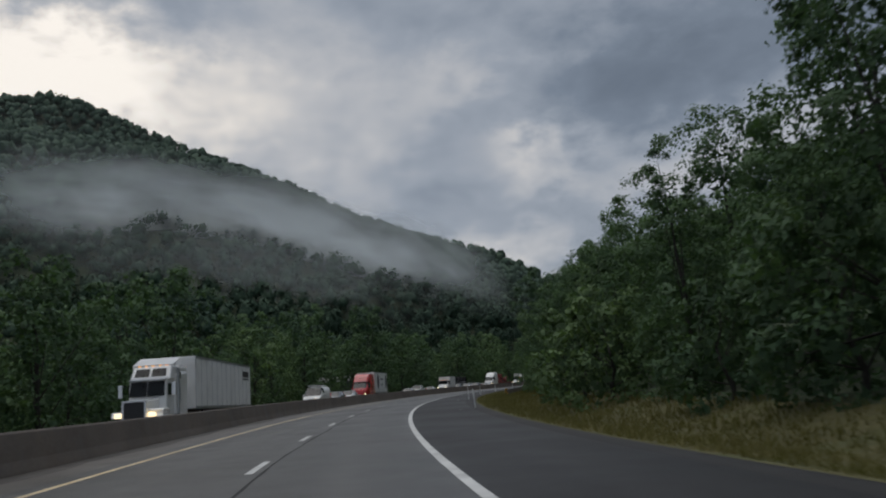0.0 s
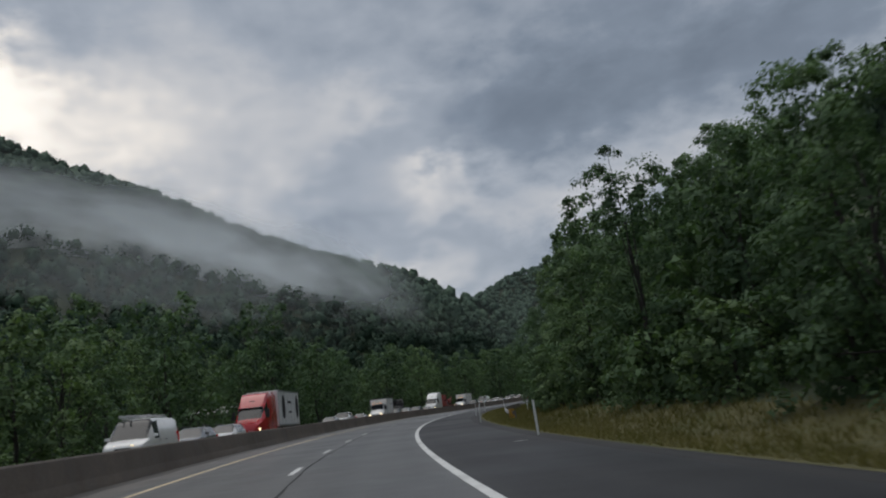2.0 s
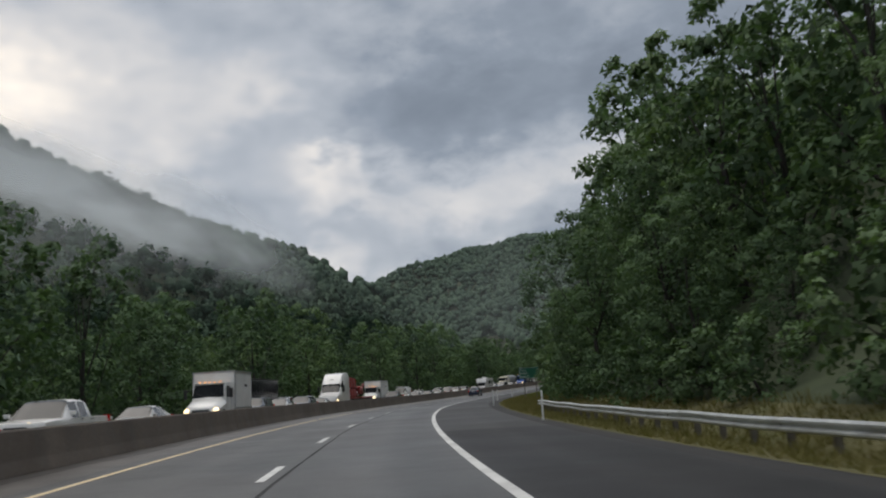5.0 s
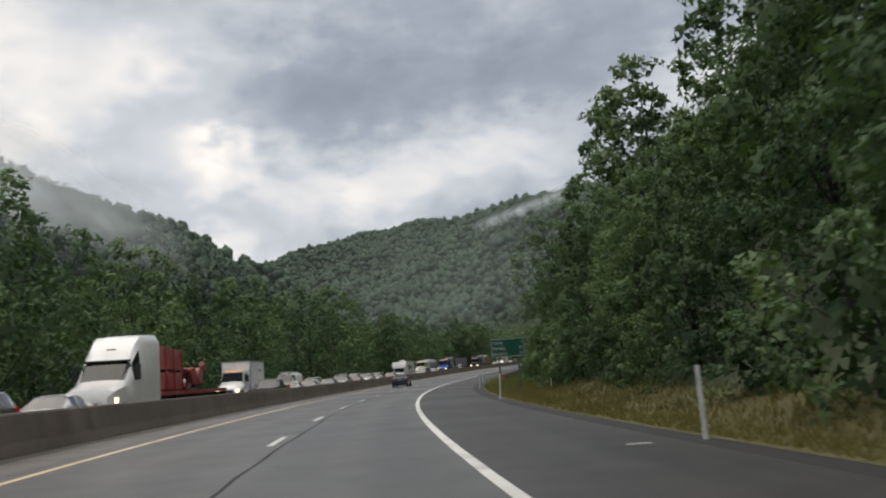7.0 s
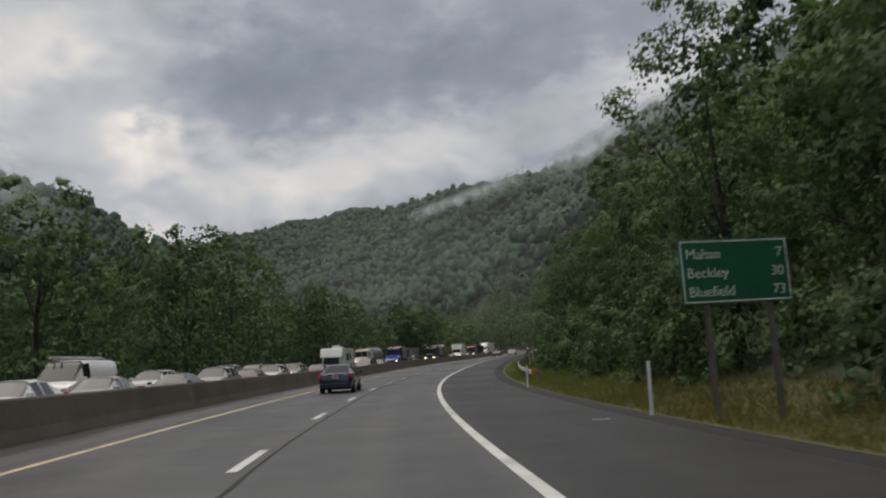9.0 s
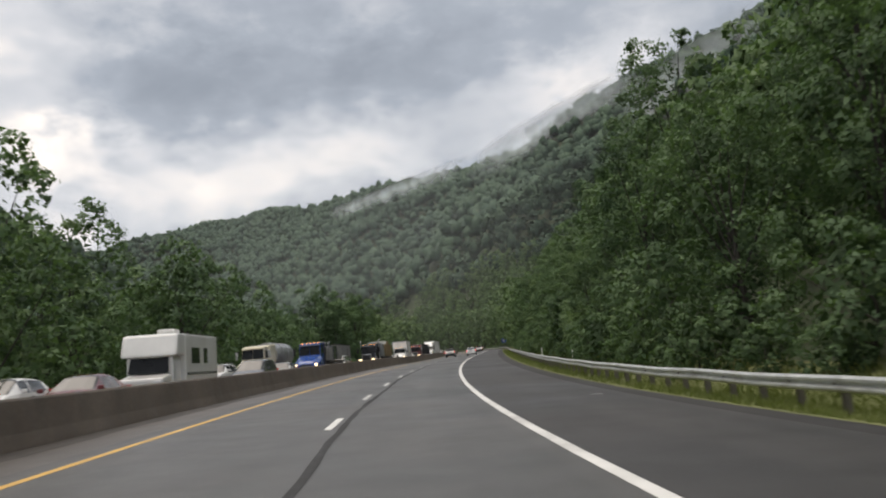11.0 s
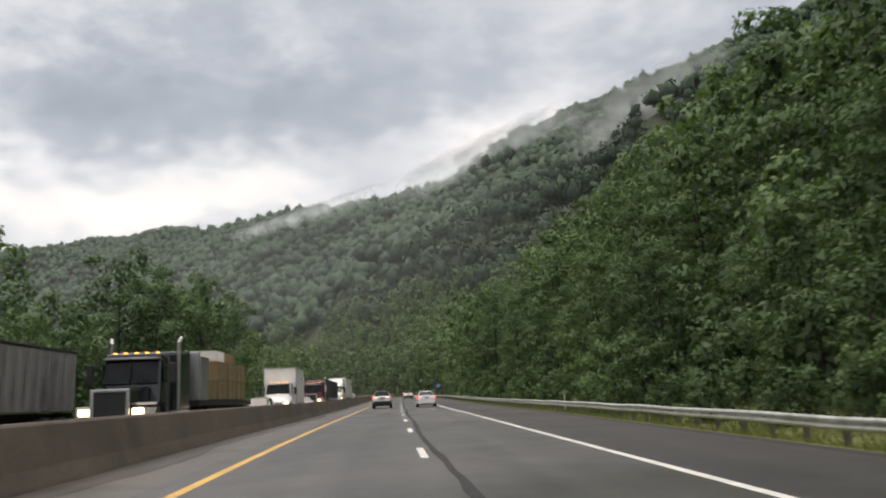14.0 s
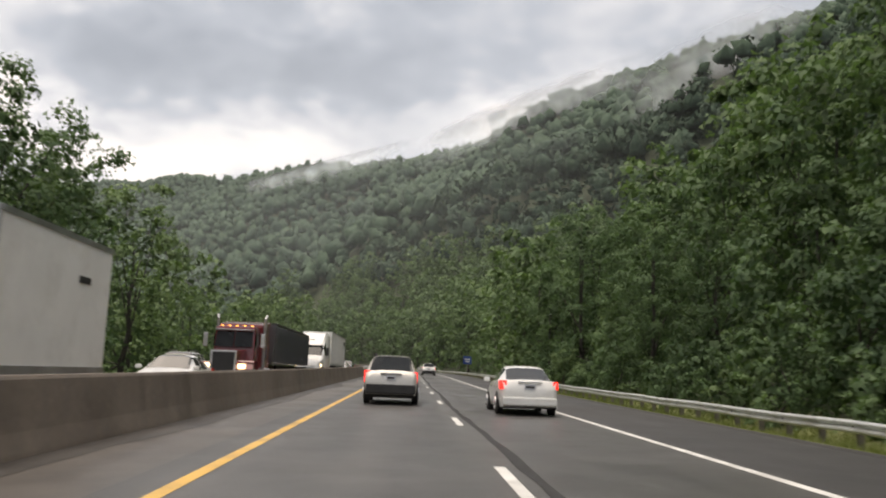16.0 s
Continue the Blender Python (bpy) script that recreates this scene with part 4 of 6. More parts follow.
def place_at(s, lat, up=0.0, turn=0.0):
    p = on_road(s, lat, up)
    return Matrix.Translation(p) @ pose(0, 0, 0, 0, 0, heading(s) + turn)


def ground_at(s, lat):
    p = on_road(s, lat)
    return float(ground_z([p[0]], [p[1]])[0])


def guard_rail(s0, s1, lat, drop, label):
    root = tagged(empty("guard_rail", place_at(s0, lat, -drop)), label, "guard rail")
    inv = root.matrix_world.inverted()
    wave = [(0.0, 0.44), (-0.075, 0.49), (-0.075, 0.53), (0.0, 0.58), (0.0, 0.62), (-0.075, 0.67), (-0.075, 0.71), (0.0, 0.76)]
    loop = wave + [(a + 0.012, b) for a, b in wave[::-1]]
    ss = np.arange(s0, s1 + 0.1, 3.81)
    rng2 = random.Random(int(s0))
    for a, b in zip(ss, ss[1:]):
        k = len(loop)
        pts = np.concatenate([on_road(np.full(k, q), lat + np.array([p[0] for p in loop]), np.array([p[1] for p in loop]) - drop + 0.02 * math.sin(q)) for q in (a - 0.05, b + 0.05)])
        f = [[i, (i + 1) % k, k + (i + 1) % k, k + i] for i in range(k)] + [list(range(k))[::-1], list(range(k, 2 * k))]
        ob = new("rail", mesh_of("rail", [inv @ Vector(p) for p in pts], f, [GALV]))
        ob.parent = root
    bm = boxes((-0.075, 0.075, -0.05, -0.035, -0.5, 0.74), (-0.075, 0.075, 0.035, 0.05, -0.5, 0.74), (-0.012, 0.012, -0.035, 0.035, -0.5, 0.74), (-0.20, -0.075, -0.05, 0.05, 0.46, 0.74))
    first = part("post", bm, POSTMAT, root)
    first.data.transform(Matrix.Translation((0.20, 0, 0)))
    q = s0
    while q < s1:
        ob = first if q == s0 else new("post", first.data)
        ob.parent = root
        ob.matrix_basis = inv @ place_at(q, lat + rng2.uniform(-0.01, 0.01), -drop) @ pose(0, 0, 0, 0, rng2.uniform(-1.5, 1.5), 0)
        q += 1.905
    plate = part("end_plate", boxes((-0.28, 0.16, -0.03, 0.0, 0.20, 0.90)), AMBER, root, "amber end plate with black slanting bars")
    for i in range(4):
        bm2 = bmesh.new()
        g = box(bm2, -0.28, 0.16, -0.037, -0.031, 0.27 + i * 0.16, 0.34 + i * 0.16)
        for v in g:
            v.co.z += (v.co.x + 0.06) * 0.5
            v.co.z = min(v.co.z, 0.90)
        part("bar", bm2, BLACK, plate)
    return root


guard_rail(115.6, 181.0, 10.6, 0.52, "galvanised W-beam guard rail with an amber striped end")
guard_rail(278.0, 610.0, 9.75, 0.38, "long galvanised W-beam guard rail on steel posts")


def delineator(s, lat, h, lean):
    s, h = (s + 1.4, h + 0.12) if lat < 7.85 else (s, h)
    z = ground_at(s, lat)
    p = on_road(s, lat)
    root = tagged(empty("marker_post", Matrix.Translation((p[0], p[1], z - 0.05)) @ pose(0, 0, 0, 0, lean, heading(s))), "slim white plastic marker post at the shoulder edge", "marker post", "marker posts")
    bm = bmesh.new()
    g = box(bm, -0.04, 0.04, -0.012, 0.012, 0, h)
    for v in g:
        if v.co.z > h * 0.9:
            v.co.x *= 0.9
            v.co.y -= 0.012
    part("blade", bm, WHITE_PLASTIC, root, bevel=0.006)
    part("reflector", boxes((-0.03, 0.03, -0.028, -0.013, h - 0.22, h - 0.08)), SIGN_WHITE, root)


for s, lat, h, lean in ((49.1, 7.5, 1.15, -2), (76.2, 7.55, 1.15, 0), (103.7, 7.7, 1.15, 4), (128.8, 7.7, 1.1, 4), (153.0, 7.75, 1.1, 3), (185.4, 7.66, 1.2, 1),
                        (212.6, 7.7, 1.2, 5), (240.7, 7.84, 1.15, 3), (263.6, 7.9, 1.1, 2), (350.0, 10.9, 1.3, 2), (406.0, 10.9, 1.3, 1), (237.0, 13.2, 0.9, 2), (327, 10.9, 1.3, 2), (140, 13.0, 1.0, 0)):
    delineator(s, lat, h, lean)


def distance_sign():
    root = tagged(empty("road_sign", Matrix.Translation((*on_road(243.0, 10.45)[:2], ground_at(243, 10.45))) @ pose(0, 0, 0, 0, 1.5, -24)), "green distance sign with white border on two steel posts", "road sign")
    w, h0, h1 = 1.42, 2.78, 4.32
    part("panel", boxes((-w, w, -0.02, 0.02, h0, h1)), SIGN_GREEN, root, bevel=0.012)
    fr = boxes((-w + 0.04, w - 0.04, -0.026, -0.021, h1 - 0.07, h1 - 0.04), (-w + 0.04, w - 0.04, -0.026, -0.021, h0 + 0.04, h0 + 0.07),
               (-w + 0.04, -w + 0.07, -0.026, -0.021, h0 + 0.07, h1 - 0.07), (w - 0.07, w - 0.04, -0.026, -0.021, h0 + 0.07, h1 - 0.07))
    part("border", fr, SIGN_WHITE, root)
    for x in (-0.8, 0.85):
        part("post", boxes((x - 0.06, x + 0.06, 0.03, 0.04, -0.6, h1 - 0.1), (x - 0.06, x + 0.06, 0.13, 0.14, -0.6, h1 - 0.1), (x - 0.006, x + 0.006, 0.04, 0.13, -0.6, h1 - 0.1)), POSTMAT, root)
    for i, (word, num) in enumerate((("Mahan", "7"), ("Beckley", "30"), ("Bluefield", "73"))):
        for body, x, al in ((word, -w + 0.16, "LEFT"), (num, w - 0.16, "RIGHT")):
            cu = bpy.data.curves.new("lettering", "FONT")
            cu.body, cu.size, cu.align_x, cu.extrude, cu.offset = body, 0.345, al, 0.004, -0.003
            tmp = bpy.data.objects.new("lettering", cu)
            me = bpy.data.meshes.new_from_object(tmp)
            bpy.data.objects.remove(tmp)
            me.materials.append(SIGN_WHITE)
            ob = new("lettering", me)
            ob.parent = root
            ob.matrix_basis = pose(x, -0.026, h1 - 0.47 - i * 0.445, 90, 0, 0)


distance_sign()


def sign_back(s, lat, turn):
    root = tagged(empty("sign_back", Matrix.Translation((*on_road(s, lat)[:2], ground_at(s, lat))) @ pose(0, 0, 0, 0, 0, heading(s) + turn)), "bare grey back of a large road sign on two posts", "road sign")
    part("panel", boxes((-1.25, 1.25, 0.0, 0.03, 2.4, 4.9)), SIGN_BACK, root, bevel=0.01)
    for z in (2.9, 3.65, 4.4):
        part("brace", boxes((-1.25, 1.25, -0.06, -0.002, z - 0.05, z + 0.05)), SIGN_BACK, root)
    for x in (-0.7, 0.7):
        part("post", boxes((x - 0.06, x + 0.06, -0.17, -0.062, -0.6, 4.8)), POSTMAT, root)


sign_back(84.7, -18.6, 0)


def blue_sign(s, lat):
    root = tagged(empty("blue_sign", Matrix.Translation((*on_road(s, lat)[:2], ground_at(s, lat))) @ pose(0, 0, 0, 0, 0, heading(s))), "small blue service sign on a steel post", "road sign")
    part("panel", boxes((-0.75, 0.75, -0.02, 0.02, 2.2, 3.6)), BLUE_SHEET, root, bevel=0.01)
    part("bar", boxes((-0.5, 0.5, -0.028, -0.022, 3.0, 3.15), (-0.4, 0.4, -0.028, -0.022, 2.6, 2.75)), SIGN_WHITE, root)
    part("post", boxes((-0.05, 0.05, 0.025, 0.12, -0.6, 3.5)), POSTMAT, root)


blue_sign(548.0, 9.6)


def grass():
    """Dry golden verge grass, in tufts."""
    nr = np.random.default_rng(3)
    k = 72000
    s = nr.uniform(5, 300, k)
    s[-28000:] = nr.uniform(240, 480, 28000)
    lat = 8.3 + 7.2 * nr.beta(1.1, 1.5, k)
    clump = np.sin(s * 0.9) * np.cos(lat * 1.7 + s * 0.13)
    p = on_road(s, lat)
    z = ground_z(p[:, 0], p[:, 1])
    h = nr.uniform(0.06, 0.28, k) * (1.0 + 0.35 * clump) * np.interp(lat, [8.3, 9.5, 15], [0.6, 1.0, 1.5])
    V = np.empty((k, 6, 3))
    for j in range(2):
        a = nr.uniform(0, 6.28, k)
        w = nr.uniform(0.010, 0.034, k)
        lean = nr.normal(0, 0.12, (k, 2))
        V[:, 3 * j, :] = np.stack([p[:, 0] - np.cos(a) * w, p[:, 1] - np.sin(a) * w, z - 0.03], -1)
        V[:, 3 * j + 1, :] = np.stack([p[:, 0] + np.cos(a) * w, p[:, 1] + np.sin(a) * w, z - 0.03], -1)
        V[:, 3 * j + 2, :] = np.stack([p[:, 0] + lean[:, 0], p[:, 1] + lean[:, 1], z + h], -1)
    lush = nr.uniform(-25, 25, k) + s > 262
    for pick, mat, label in ((~lush, GRASS, "long dry golden-green grass on the verge"), (lush, GRASS_GREEN, "lush yellow-green grass behind the guard rail")):
        w = V[pick].reshape(-1, 3)
        tagged(new("verge_grass", mesh_of("verge_grass", w, np.arange(len(w)).reshape(-1, 3), [mat])), label, "grass", kind="stuff")


grass()


def shed():
    x, y = on_road(190.0, -42.0)[:2]
    root = tagged(empty("shed", Matrix.Translation((x, y, float(ground_z([x], [y])[0]))) @ pose(0, 0, 0, 0, 0, heading(190))), "pale metal-roofed shed half hidden among trees", "building")
    part("wall", boxes((-6, 6, -3, 3, -0.5, 9.0)), SIGN_BACK, root)
    bm = bmesh.new()
    vs = [bm.verts.new(c) for c in ((-6.4, -3.5, 9.0), (6.4, -3.5, 9.0), (6.4, 0, 10.4), (-6.4, 0, 10.4), (6.4, 3.5, 9.0), (-6.4, 3.5, 9.0))]
    bm.faces.new((vs[0], vs[1], vs[2], vs[3]))
    bm.faces.new((vs[3], vs[2], vs[4], vs[5]))
    bmesh.ops.solidify(bm, geom=bm.faces[:], thickness=0.12)
    part("roof", bm, WHITE_PLASTIC, root, "pale sheet-metal roof")


shed()
# ================= vehicles =================
def paint(name, c, rough=0.22, metal=0.0, coat=0.7, dirt=None):
    k = tuple(min(1, v * 1.12) for v in c)
    return surface("paint_" + name, c, k, 0.8, rough, metal, 60, 0.0, 0.06, coat, dirt)


P_WHITE = paint("white", (0.82, 0.82, 0.80), dirt=(0.66, 0.64, 0.60))
P_SILVER = paint("silver", (0.52, 0.51, 0.48), 0.28, 0.25, dirt=(0.36, 0.34, 0.31))
P_GREY = paint("grey", (0.13, 0.135, 0.145), 0.25, 0.4)
P_BLACK = paint("black", (0.012, 0.013, 0.018), 0.2)
P_NAVY = paint("navy", (0.012, 0.018, 0.045), 0.2)
P_BLUE = paint("blue", (0.015, 0.07, 0.30), 0.25)
P_RED = paint("red", (0.48, 0.025, 0.028), 0.25)
P_RUST = paint("rusty_red", (0.30, 0.055, 0.050), 0.6, 0.0, 0.0, dirt=(0.34, 0.25, 0.23))
P_BULK = paint("bulk_grey", (0.32, 0.32, 0.31), 0.5, 0.1, 0.1, dirt=(0.12, 0.11, 0.10))
P_MAROON = paint("maroon", (0.16, 0.025, 0.030), 0.25)
P_CREAM = paint("cream", (0.78, 0.72, 0.57), 0.3)
P_TRAILER = paint("trailer_white", (0.80, 0.80, 0.78), 0.45, 0.0, 0.1, dirt=(0.60, 0.59, 0.55))
P_ALU = surface("aluminium", (0.42, 0.43, 0.44), (0.55, 0.56, 0.57), 1.5, 0.38, 0.8, dirt=(0.2, 0.19, 0.18))
CHROME = surface("chrome", (0.70, 0.71, 0.72), (0.80, 0.80, 0.81), 2, 0.16, 0.55, relief=0.0)
RUBBER = surface("rubber", (0.016, 0.016, 0.016), (0.03, 0.03, 0.03), 6, 0.85)
UNDER = surface("underbody", (0.014, 0.014, 0.014), (0.03, 0.028, 0.026), 3, 0.8)
TRIM = surface("dark_trim", (0.02, 0.02, 0.021), (0.035, 0.035, 0.036), 4, 0.55)
WOODC = surface("crate_wood", (0.20, 0.145, 0.075), (0.38, 0.285, 0.155), 0.7, 0.75, dirt=(0.09, 0.07, 0.05))
PLATE = surface("plate", (0.55, 0.56, 0.6), (0.62, 0.63, 0.66), 3, 0.4)


def make_glass(name):
    m, nt, n, l, p = nodes_of(name)
    nz = tex(nt, "ShaderNodeTexNoise", 1.5, 3)
    l.new(ramp_of(nt, nz, [(0.3, (0.010, 0.012, 0.013)), (0.7, (0.022, 0.025, 0.027))]), p.inputs["Base Color"])
    p.inputs["Roughness"].default_value = 0.05
    p.inputs["Specular IOR Level"].default_value = 0.35
    p.inputs["Coat Weight"].default_value = 0.45
    p.inputs["Coat IOR"].default_value = 1.4
    p.inputs["Coat Roughness"].default_value = 0.02
    return m


def make_lamp(name, c, strength):
    m, nt, n, l, p = nodes_of(name)
    p.inputs["Base Color"].default_value = (*c, 1)
    p.inputs["Roughness"].default_value = 0.15
    p.inputs["Emission Color"].default_value = (*c, 1)
    p.inputs["Emission Strength"].default_value = strength
    return m


GLASS = make_glass("tinted_glass")
LAMP_ON = make_lamp("headlamp_lit", (1.0, 0.78, 0.46), 2.0)
LAMP_OFF = make_lamp("headlamp_clear", (0.75, 0.77, 0.78), 0.0)
TAIL_ON = make_lamp("tail_lit", (0.95, 0.025, 0.018), 1.0)
TAIL_OFF = make_lamp("tail_lens", (0.42, 0.012, 0.012), 0.12)
MARKER = make_lamp("marker_amber", (1.0, 0.35, 0.04), 2.5)


def wheel(root, x, y, r, w, rim_mat=None, dual=False):
    """tyre with rim; x is the outer face."""
    sgn = 1 if x > 0 else -1
    bm = bmesh.new()
    g = bmesh.ops.create_cone(bm, cap_ends=True, segments=22, radius1=r, radius2=r, depth=w)["verts"]
    bmesh.ops.transform(bm, matrix=pose(x - sgn * w / 2, y, r, 0, 90, 0), verts=g)
    ty = part("wheel", bm, RUBBER, root, bevel=r * 0.07)
    bm = bmesh.new()
    g = bmesh.ops.create_cone(bm, cap_ends=True, segments=18, radius1=r * 0.64, radius2=r * 0.60, depth=0.04)["verts"]
    bmesh.ops.transform(bm, matrix=pose(x + sgn * 0.012, y, r, 0, 90 * sgn, 0), verts=g)
    for k in range(5):
        a = k * 2 * math.pi / 5
        g = box(bm, -0.02, 0.02, -r * 0.07, r * 0.07, r * 0.12, r * 0.58)
        bmesh.ops.transform(bm, matrix=pose(x + sgn * 0.035, y, r) @ pose(0, 0, 0, math.degrees(a), 0, 0), verts=g)
    part("rim", bm, rim_mat or P_ALU, ty)


def shell(root, L, W, rows, paint_m, bands):
    """Car body lofted along its length. rows: distance from the nose, bottom, belt, roof, half width at belt and roof.
    bands: (first row, last row, what) of glass: 'front', 'rear', 'side'."""
    n, ring = len(rows), []
    for (y, zb, z1, z2, wb, wr) in rows:
        c = L / 2 - y
        half = [(wb * 0.93, zb), (wb * 0.995, zb + (z1 - zb) * 0.35), (wb, zb + (z1 - zb) * 0.7), (wb * 0.965, z1), (wr, z1 + (z2 - z1) * 0.86), (wr * 0.86, z2 - 0.012), (wr * 0.45, z2 + 0.012)]
        ring.append([Vector((x, c, z)) for x, z in half] + [Vector((-x, c, z)) for x, z in half[::-1]])
    k = len(ring[0])
    groups = {"body": [], "windshield": [], "rear_window": [], "side_left": [], "side_right": []}
    for i in range(n - 1):
        for j in range(k - 1):
            what = "body"
            for a, b, w in bands:
                if a <= i < b:
                    if w == "front" and j in (4, 5, 6, 7, 8):
                        what = "windshield"
                    if w == "rear" and j in (4, 5, 6, 7, 8):
                        what = "rear_window"
                    if w == "side" and j == 3:
                        what = "side_right"
                    if w == "side" and j == 9:
                        what = "side_left"
            groups[what].append((ring[i][j], ring[i + 1][j], ring[i + 1][j + 1], ring[i][j + 1]))
    groups["body"] += [tuple(ring[0][::-1]), tuple(ring[-1])]
    groups["body"] += [(ring[i][0], ring[i][-1], ring[i + 1][-1], ring[i + 1][0]) for i in range(n - 1)]
    for nm, fs in groups.items():
        if not fs:
            continue
        bm = bmesh.new()
        for f in fs:
            bm.faces.new([bm.verts.new(v) for v in f])
        bmesh.ops.remove_doubles(bm, verts=bm.verts, dist=0.0005)
        if nm == "body":
            part("body", bm, paint_m, root, smooth=True).data.set_sharp_from_angle(angle=radians(38))
        else:
            part("side_window" if nm.startswith("side") else nm, bm, GLASS, root)


KINDS = {
    # length, width, wheel radius, front axle, rear axle from the nose
    "sedan": (4.45, 1.76, 0.31, 0.86, 3.46), "suv": (4.6, 1.84, 0.36, 0.88, 3.52), "pickup": (5.6, 1.96, 0.39, 0.98, 4.5),
    "van": (5.6, 2.05, 0.36, 0.95, 4.6), "hatch": (4.3, 1.75, 0.31, 0.84, 3.4), "minivan": (5.0, 1.96, 0.34, 0.95, 3.95)}


def car_rows(kind):
    if kind == "sedan":
        return [(0.0, 0.32, 0.54, 0.57, 0.66, 0.55), (0.12, 0.22, 0.66, 0.70, 0.80, 0.66), (0.55, 0.20, 0.78, 0.83, 0.87, 0.72), (1.15, 0.20, 0.89, 0.93, 0.88, 0.74),
                (1.35, 0.20, 0.92, 0.97, 0.88, 0.74), (2.0, 0.20, 0.95, 1.38, 0.88, 0.62), (2.12, 0.20, 0.95, 1.42, 0.88, 0.60), (2.55, 0.20, 0.96, 1.455, 0.88, 0.60), (2.63, 0.20, 0.96, 1.455, 0.88, 0.60),
                (3.2, 0.20, 0.97, 1.41, 0.88, 0.60), (3.28, 0.20, 0.975, 1.38, 0.88, 0.60), (3.95, 0.21, 0.985, 1.04, 0.87, 0.66), (4.3, 0.24, 0.97, 1.02, 0.83, 0.68), (4.42, 0.30, 0.80, 0.86, 0.76, 0.62), (4.45, 0.36, 0.70, 0.74, 0.72, 0.6)], [(4, 6, "front"), (10, 11, "rear"), (5, 7, "side"), (8, 10, "side")]
    if kind == "hatch":
        return [(0.0, 0.32, 0.56, 0.60, 0.66, 0.55), (0.12, 0.22, 0.70, 0.74, 0.80, 0.66), (0.55, 0.20, 0.82, 0.87, 0.87, 0.72), (1.05, 0.20, 0.92, 0.97, 0.87, 0.74),
                (1.85, 0.20, 0.97, 1.44, 0.87, 0.62), (2.0, 0.20, 0.97, 1.49, 0.87, 0.60), (2.5, 0.20, 0.98, 1.52, 0.87, 0.60), (2.58, 0.20, 0.98, 1.52, 0.87, 0.60),
                (3.3, 0.20, 1.0, 1.48, 0.87, 0.60), (3.75, 0.20, 1.01, 1.42, 0.86, 0.60), (3.85, 0.2, 1.02, 1.40, 0.86, 0.60), (4.18, 0.24, 1.0, 1.05, 0.83, 0.66), (4.3, 0.34, 0.72, 0.78, 0.76, 0.62)], [(3, 5, "front"), (10, 11, "rear"), (4, 6, "side"), (7, 9, "side")]
    if kind == "suv":
        return [(0.0, 0.42, 0.72, 0.76, 0.70, 0.60), (0.10, 0.30, 0.90, 0.94, 0.84, 0.70), (0.5, 0.28, 1.0, 1.05, 0.91, 0.76), (1.15, 0.28, 1.06, 1.11, 0.92, 0.78),
                (1.8, 0.28, 1.08, 1.58, 0.92, 0.68), (1.95, 0.28, 1.08, 1.63, 0.92, 0.67), (2.55, 0.28, 1.09, 1.67, 0.92, 0.67), (2.64, 0.28, 1.09, 1.67, 0.92, 0.67),
                (3.4, 0.28, 1.10, 1.665, 0.92, 0.67), (3.5, 0.28, 1.10, 1.66, 0.92, 0.67), (4.0, 0.29, 1.11, 1.63, 0.91, 0.66), (4.12, 0.3, 1.11, 1.62, 0.91, 0.66), (4.38, 0.32, 1.09, 1.14, 0.90, 0.74), (4.52, 0.36, 0.98, 1.02, 0.89, 0.74), (4.6, 0.46, 0.72, 0.76, 0.85, 0.7)], [(3, 5, "front"), (11, 12, "rear"), (4, 6, "side"), (7, 8, "side"), (9, 10, "side")]
    if kind == "minivan":
        return [(0.0, 0.36, 0.66, 0.70, 0.72, 0.6), (0.12, 0.24, 0.82, 0.86, 0.88, 0.72), (0.5, 0.22, 0.94, 0.99, 0.96, 0.8), (0.95, 0.22, 1.02, 1.08, 0.98, 0.82),
                (1.9, 0.22, 1.06, 1.66, 0.98, 0.74), (2.1, 0.22, 1.06, 1.72, 0.98, 0.73), (2.7, 0.22, 1.07, 1.75, 0.98, 0.73), (2.8, 0.22, 1.07, 1.75, 0.98, 0.73), (3.8, 0.22, 1.08, 1.74, 0.98, 0.73), (3.9, 0.22, 1.08, 1.73, 0.98, 0.73),
                (4.6, 0.24, 1.08, 1.70, 0.97, 0.72), (4.72, 0.26, 1.08, 1.66, 0.96, 0.72), (4.9, 0.30, 1.06, 1.12, 0.94, 0.78), (5.0, 0.4, 0.8, 0.86, 0.9, 0.74)], [(3, 5, "front"), (11, 12, "rear"), (4, 6, "side"), (7, 8, "side"), (9, 10, "side")]
    if kind == "pickup":
        return [(0.0, 0.5, 0.95, 1.0, 0.82, 0.72), (0.08, 0.38, 1.05, 1.10, 0.93, 0.80), (0.5, 0.36, 1.10, 1.16, 0.97, 0.84), (1.4, 0.36, 1.14, 1.19, 0.98, 0.86),
                (2.0, 0.36, 1.16, 1.72, 0.98, 0.76), (2.15, 0.36, 1.16, 1.78, 0.98, 0.75), (2.65, 0.36, 1.17, 1.81, 0.98, 0.75), (2.75, 0.36, 1.17, 1.81, 0.98, 0.75), (3.4, 0.36, 1.18, 1.79, 0.98, 0.75), (3.5, 0.36, 1.18, 1.77, 0.98, 0.75), (3.66, 0.36, 1.18, 1.20, 0.98, 0.88),
                (5.4, 0.4, 1.18, 1.20, 0.97, 0.88), (5.55, 0.45, 1.16, 1.19, 0.95, 0.86), (5.6, 0.55, 0.9, 0.94, 0.93, 0.8)], [(3, 5, "front"), (9, 10, "rear"), (4, 6, "side"), (7, 8, "side")]
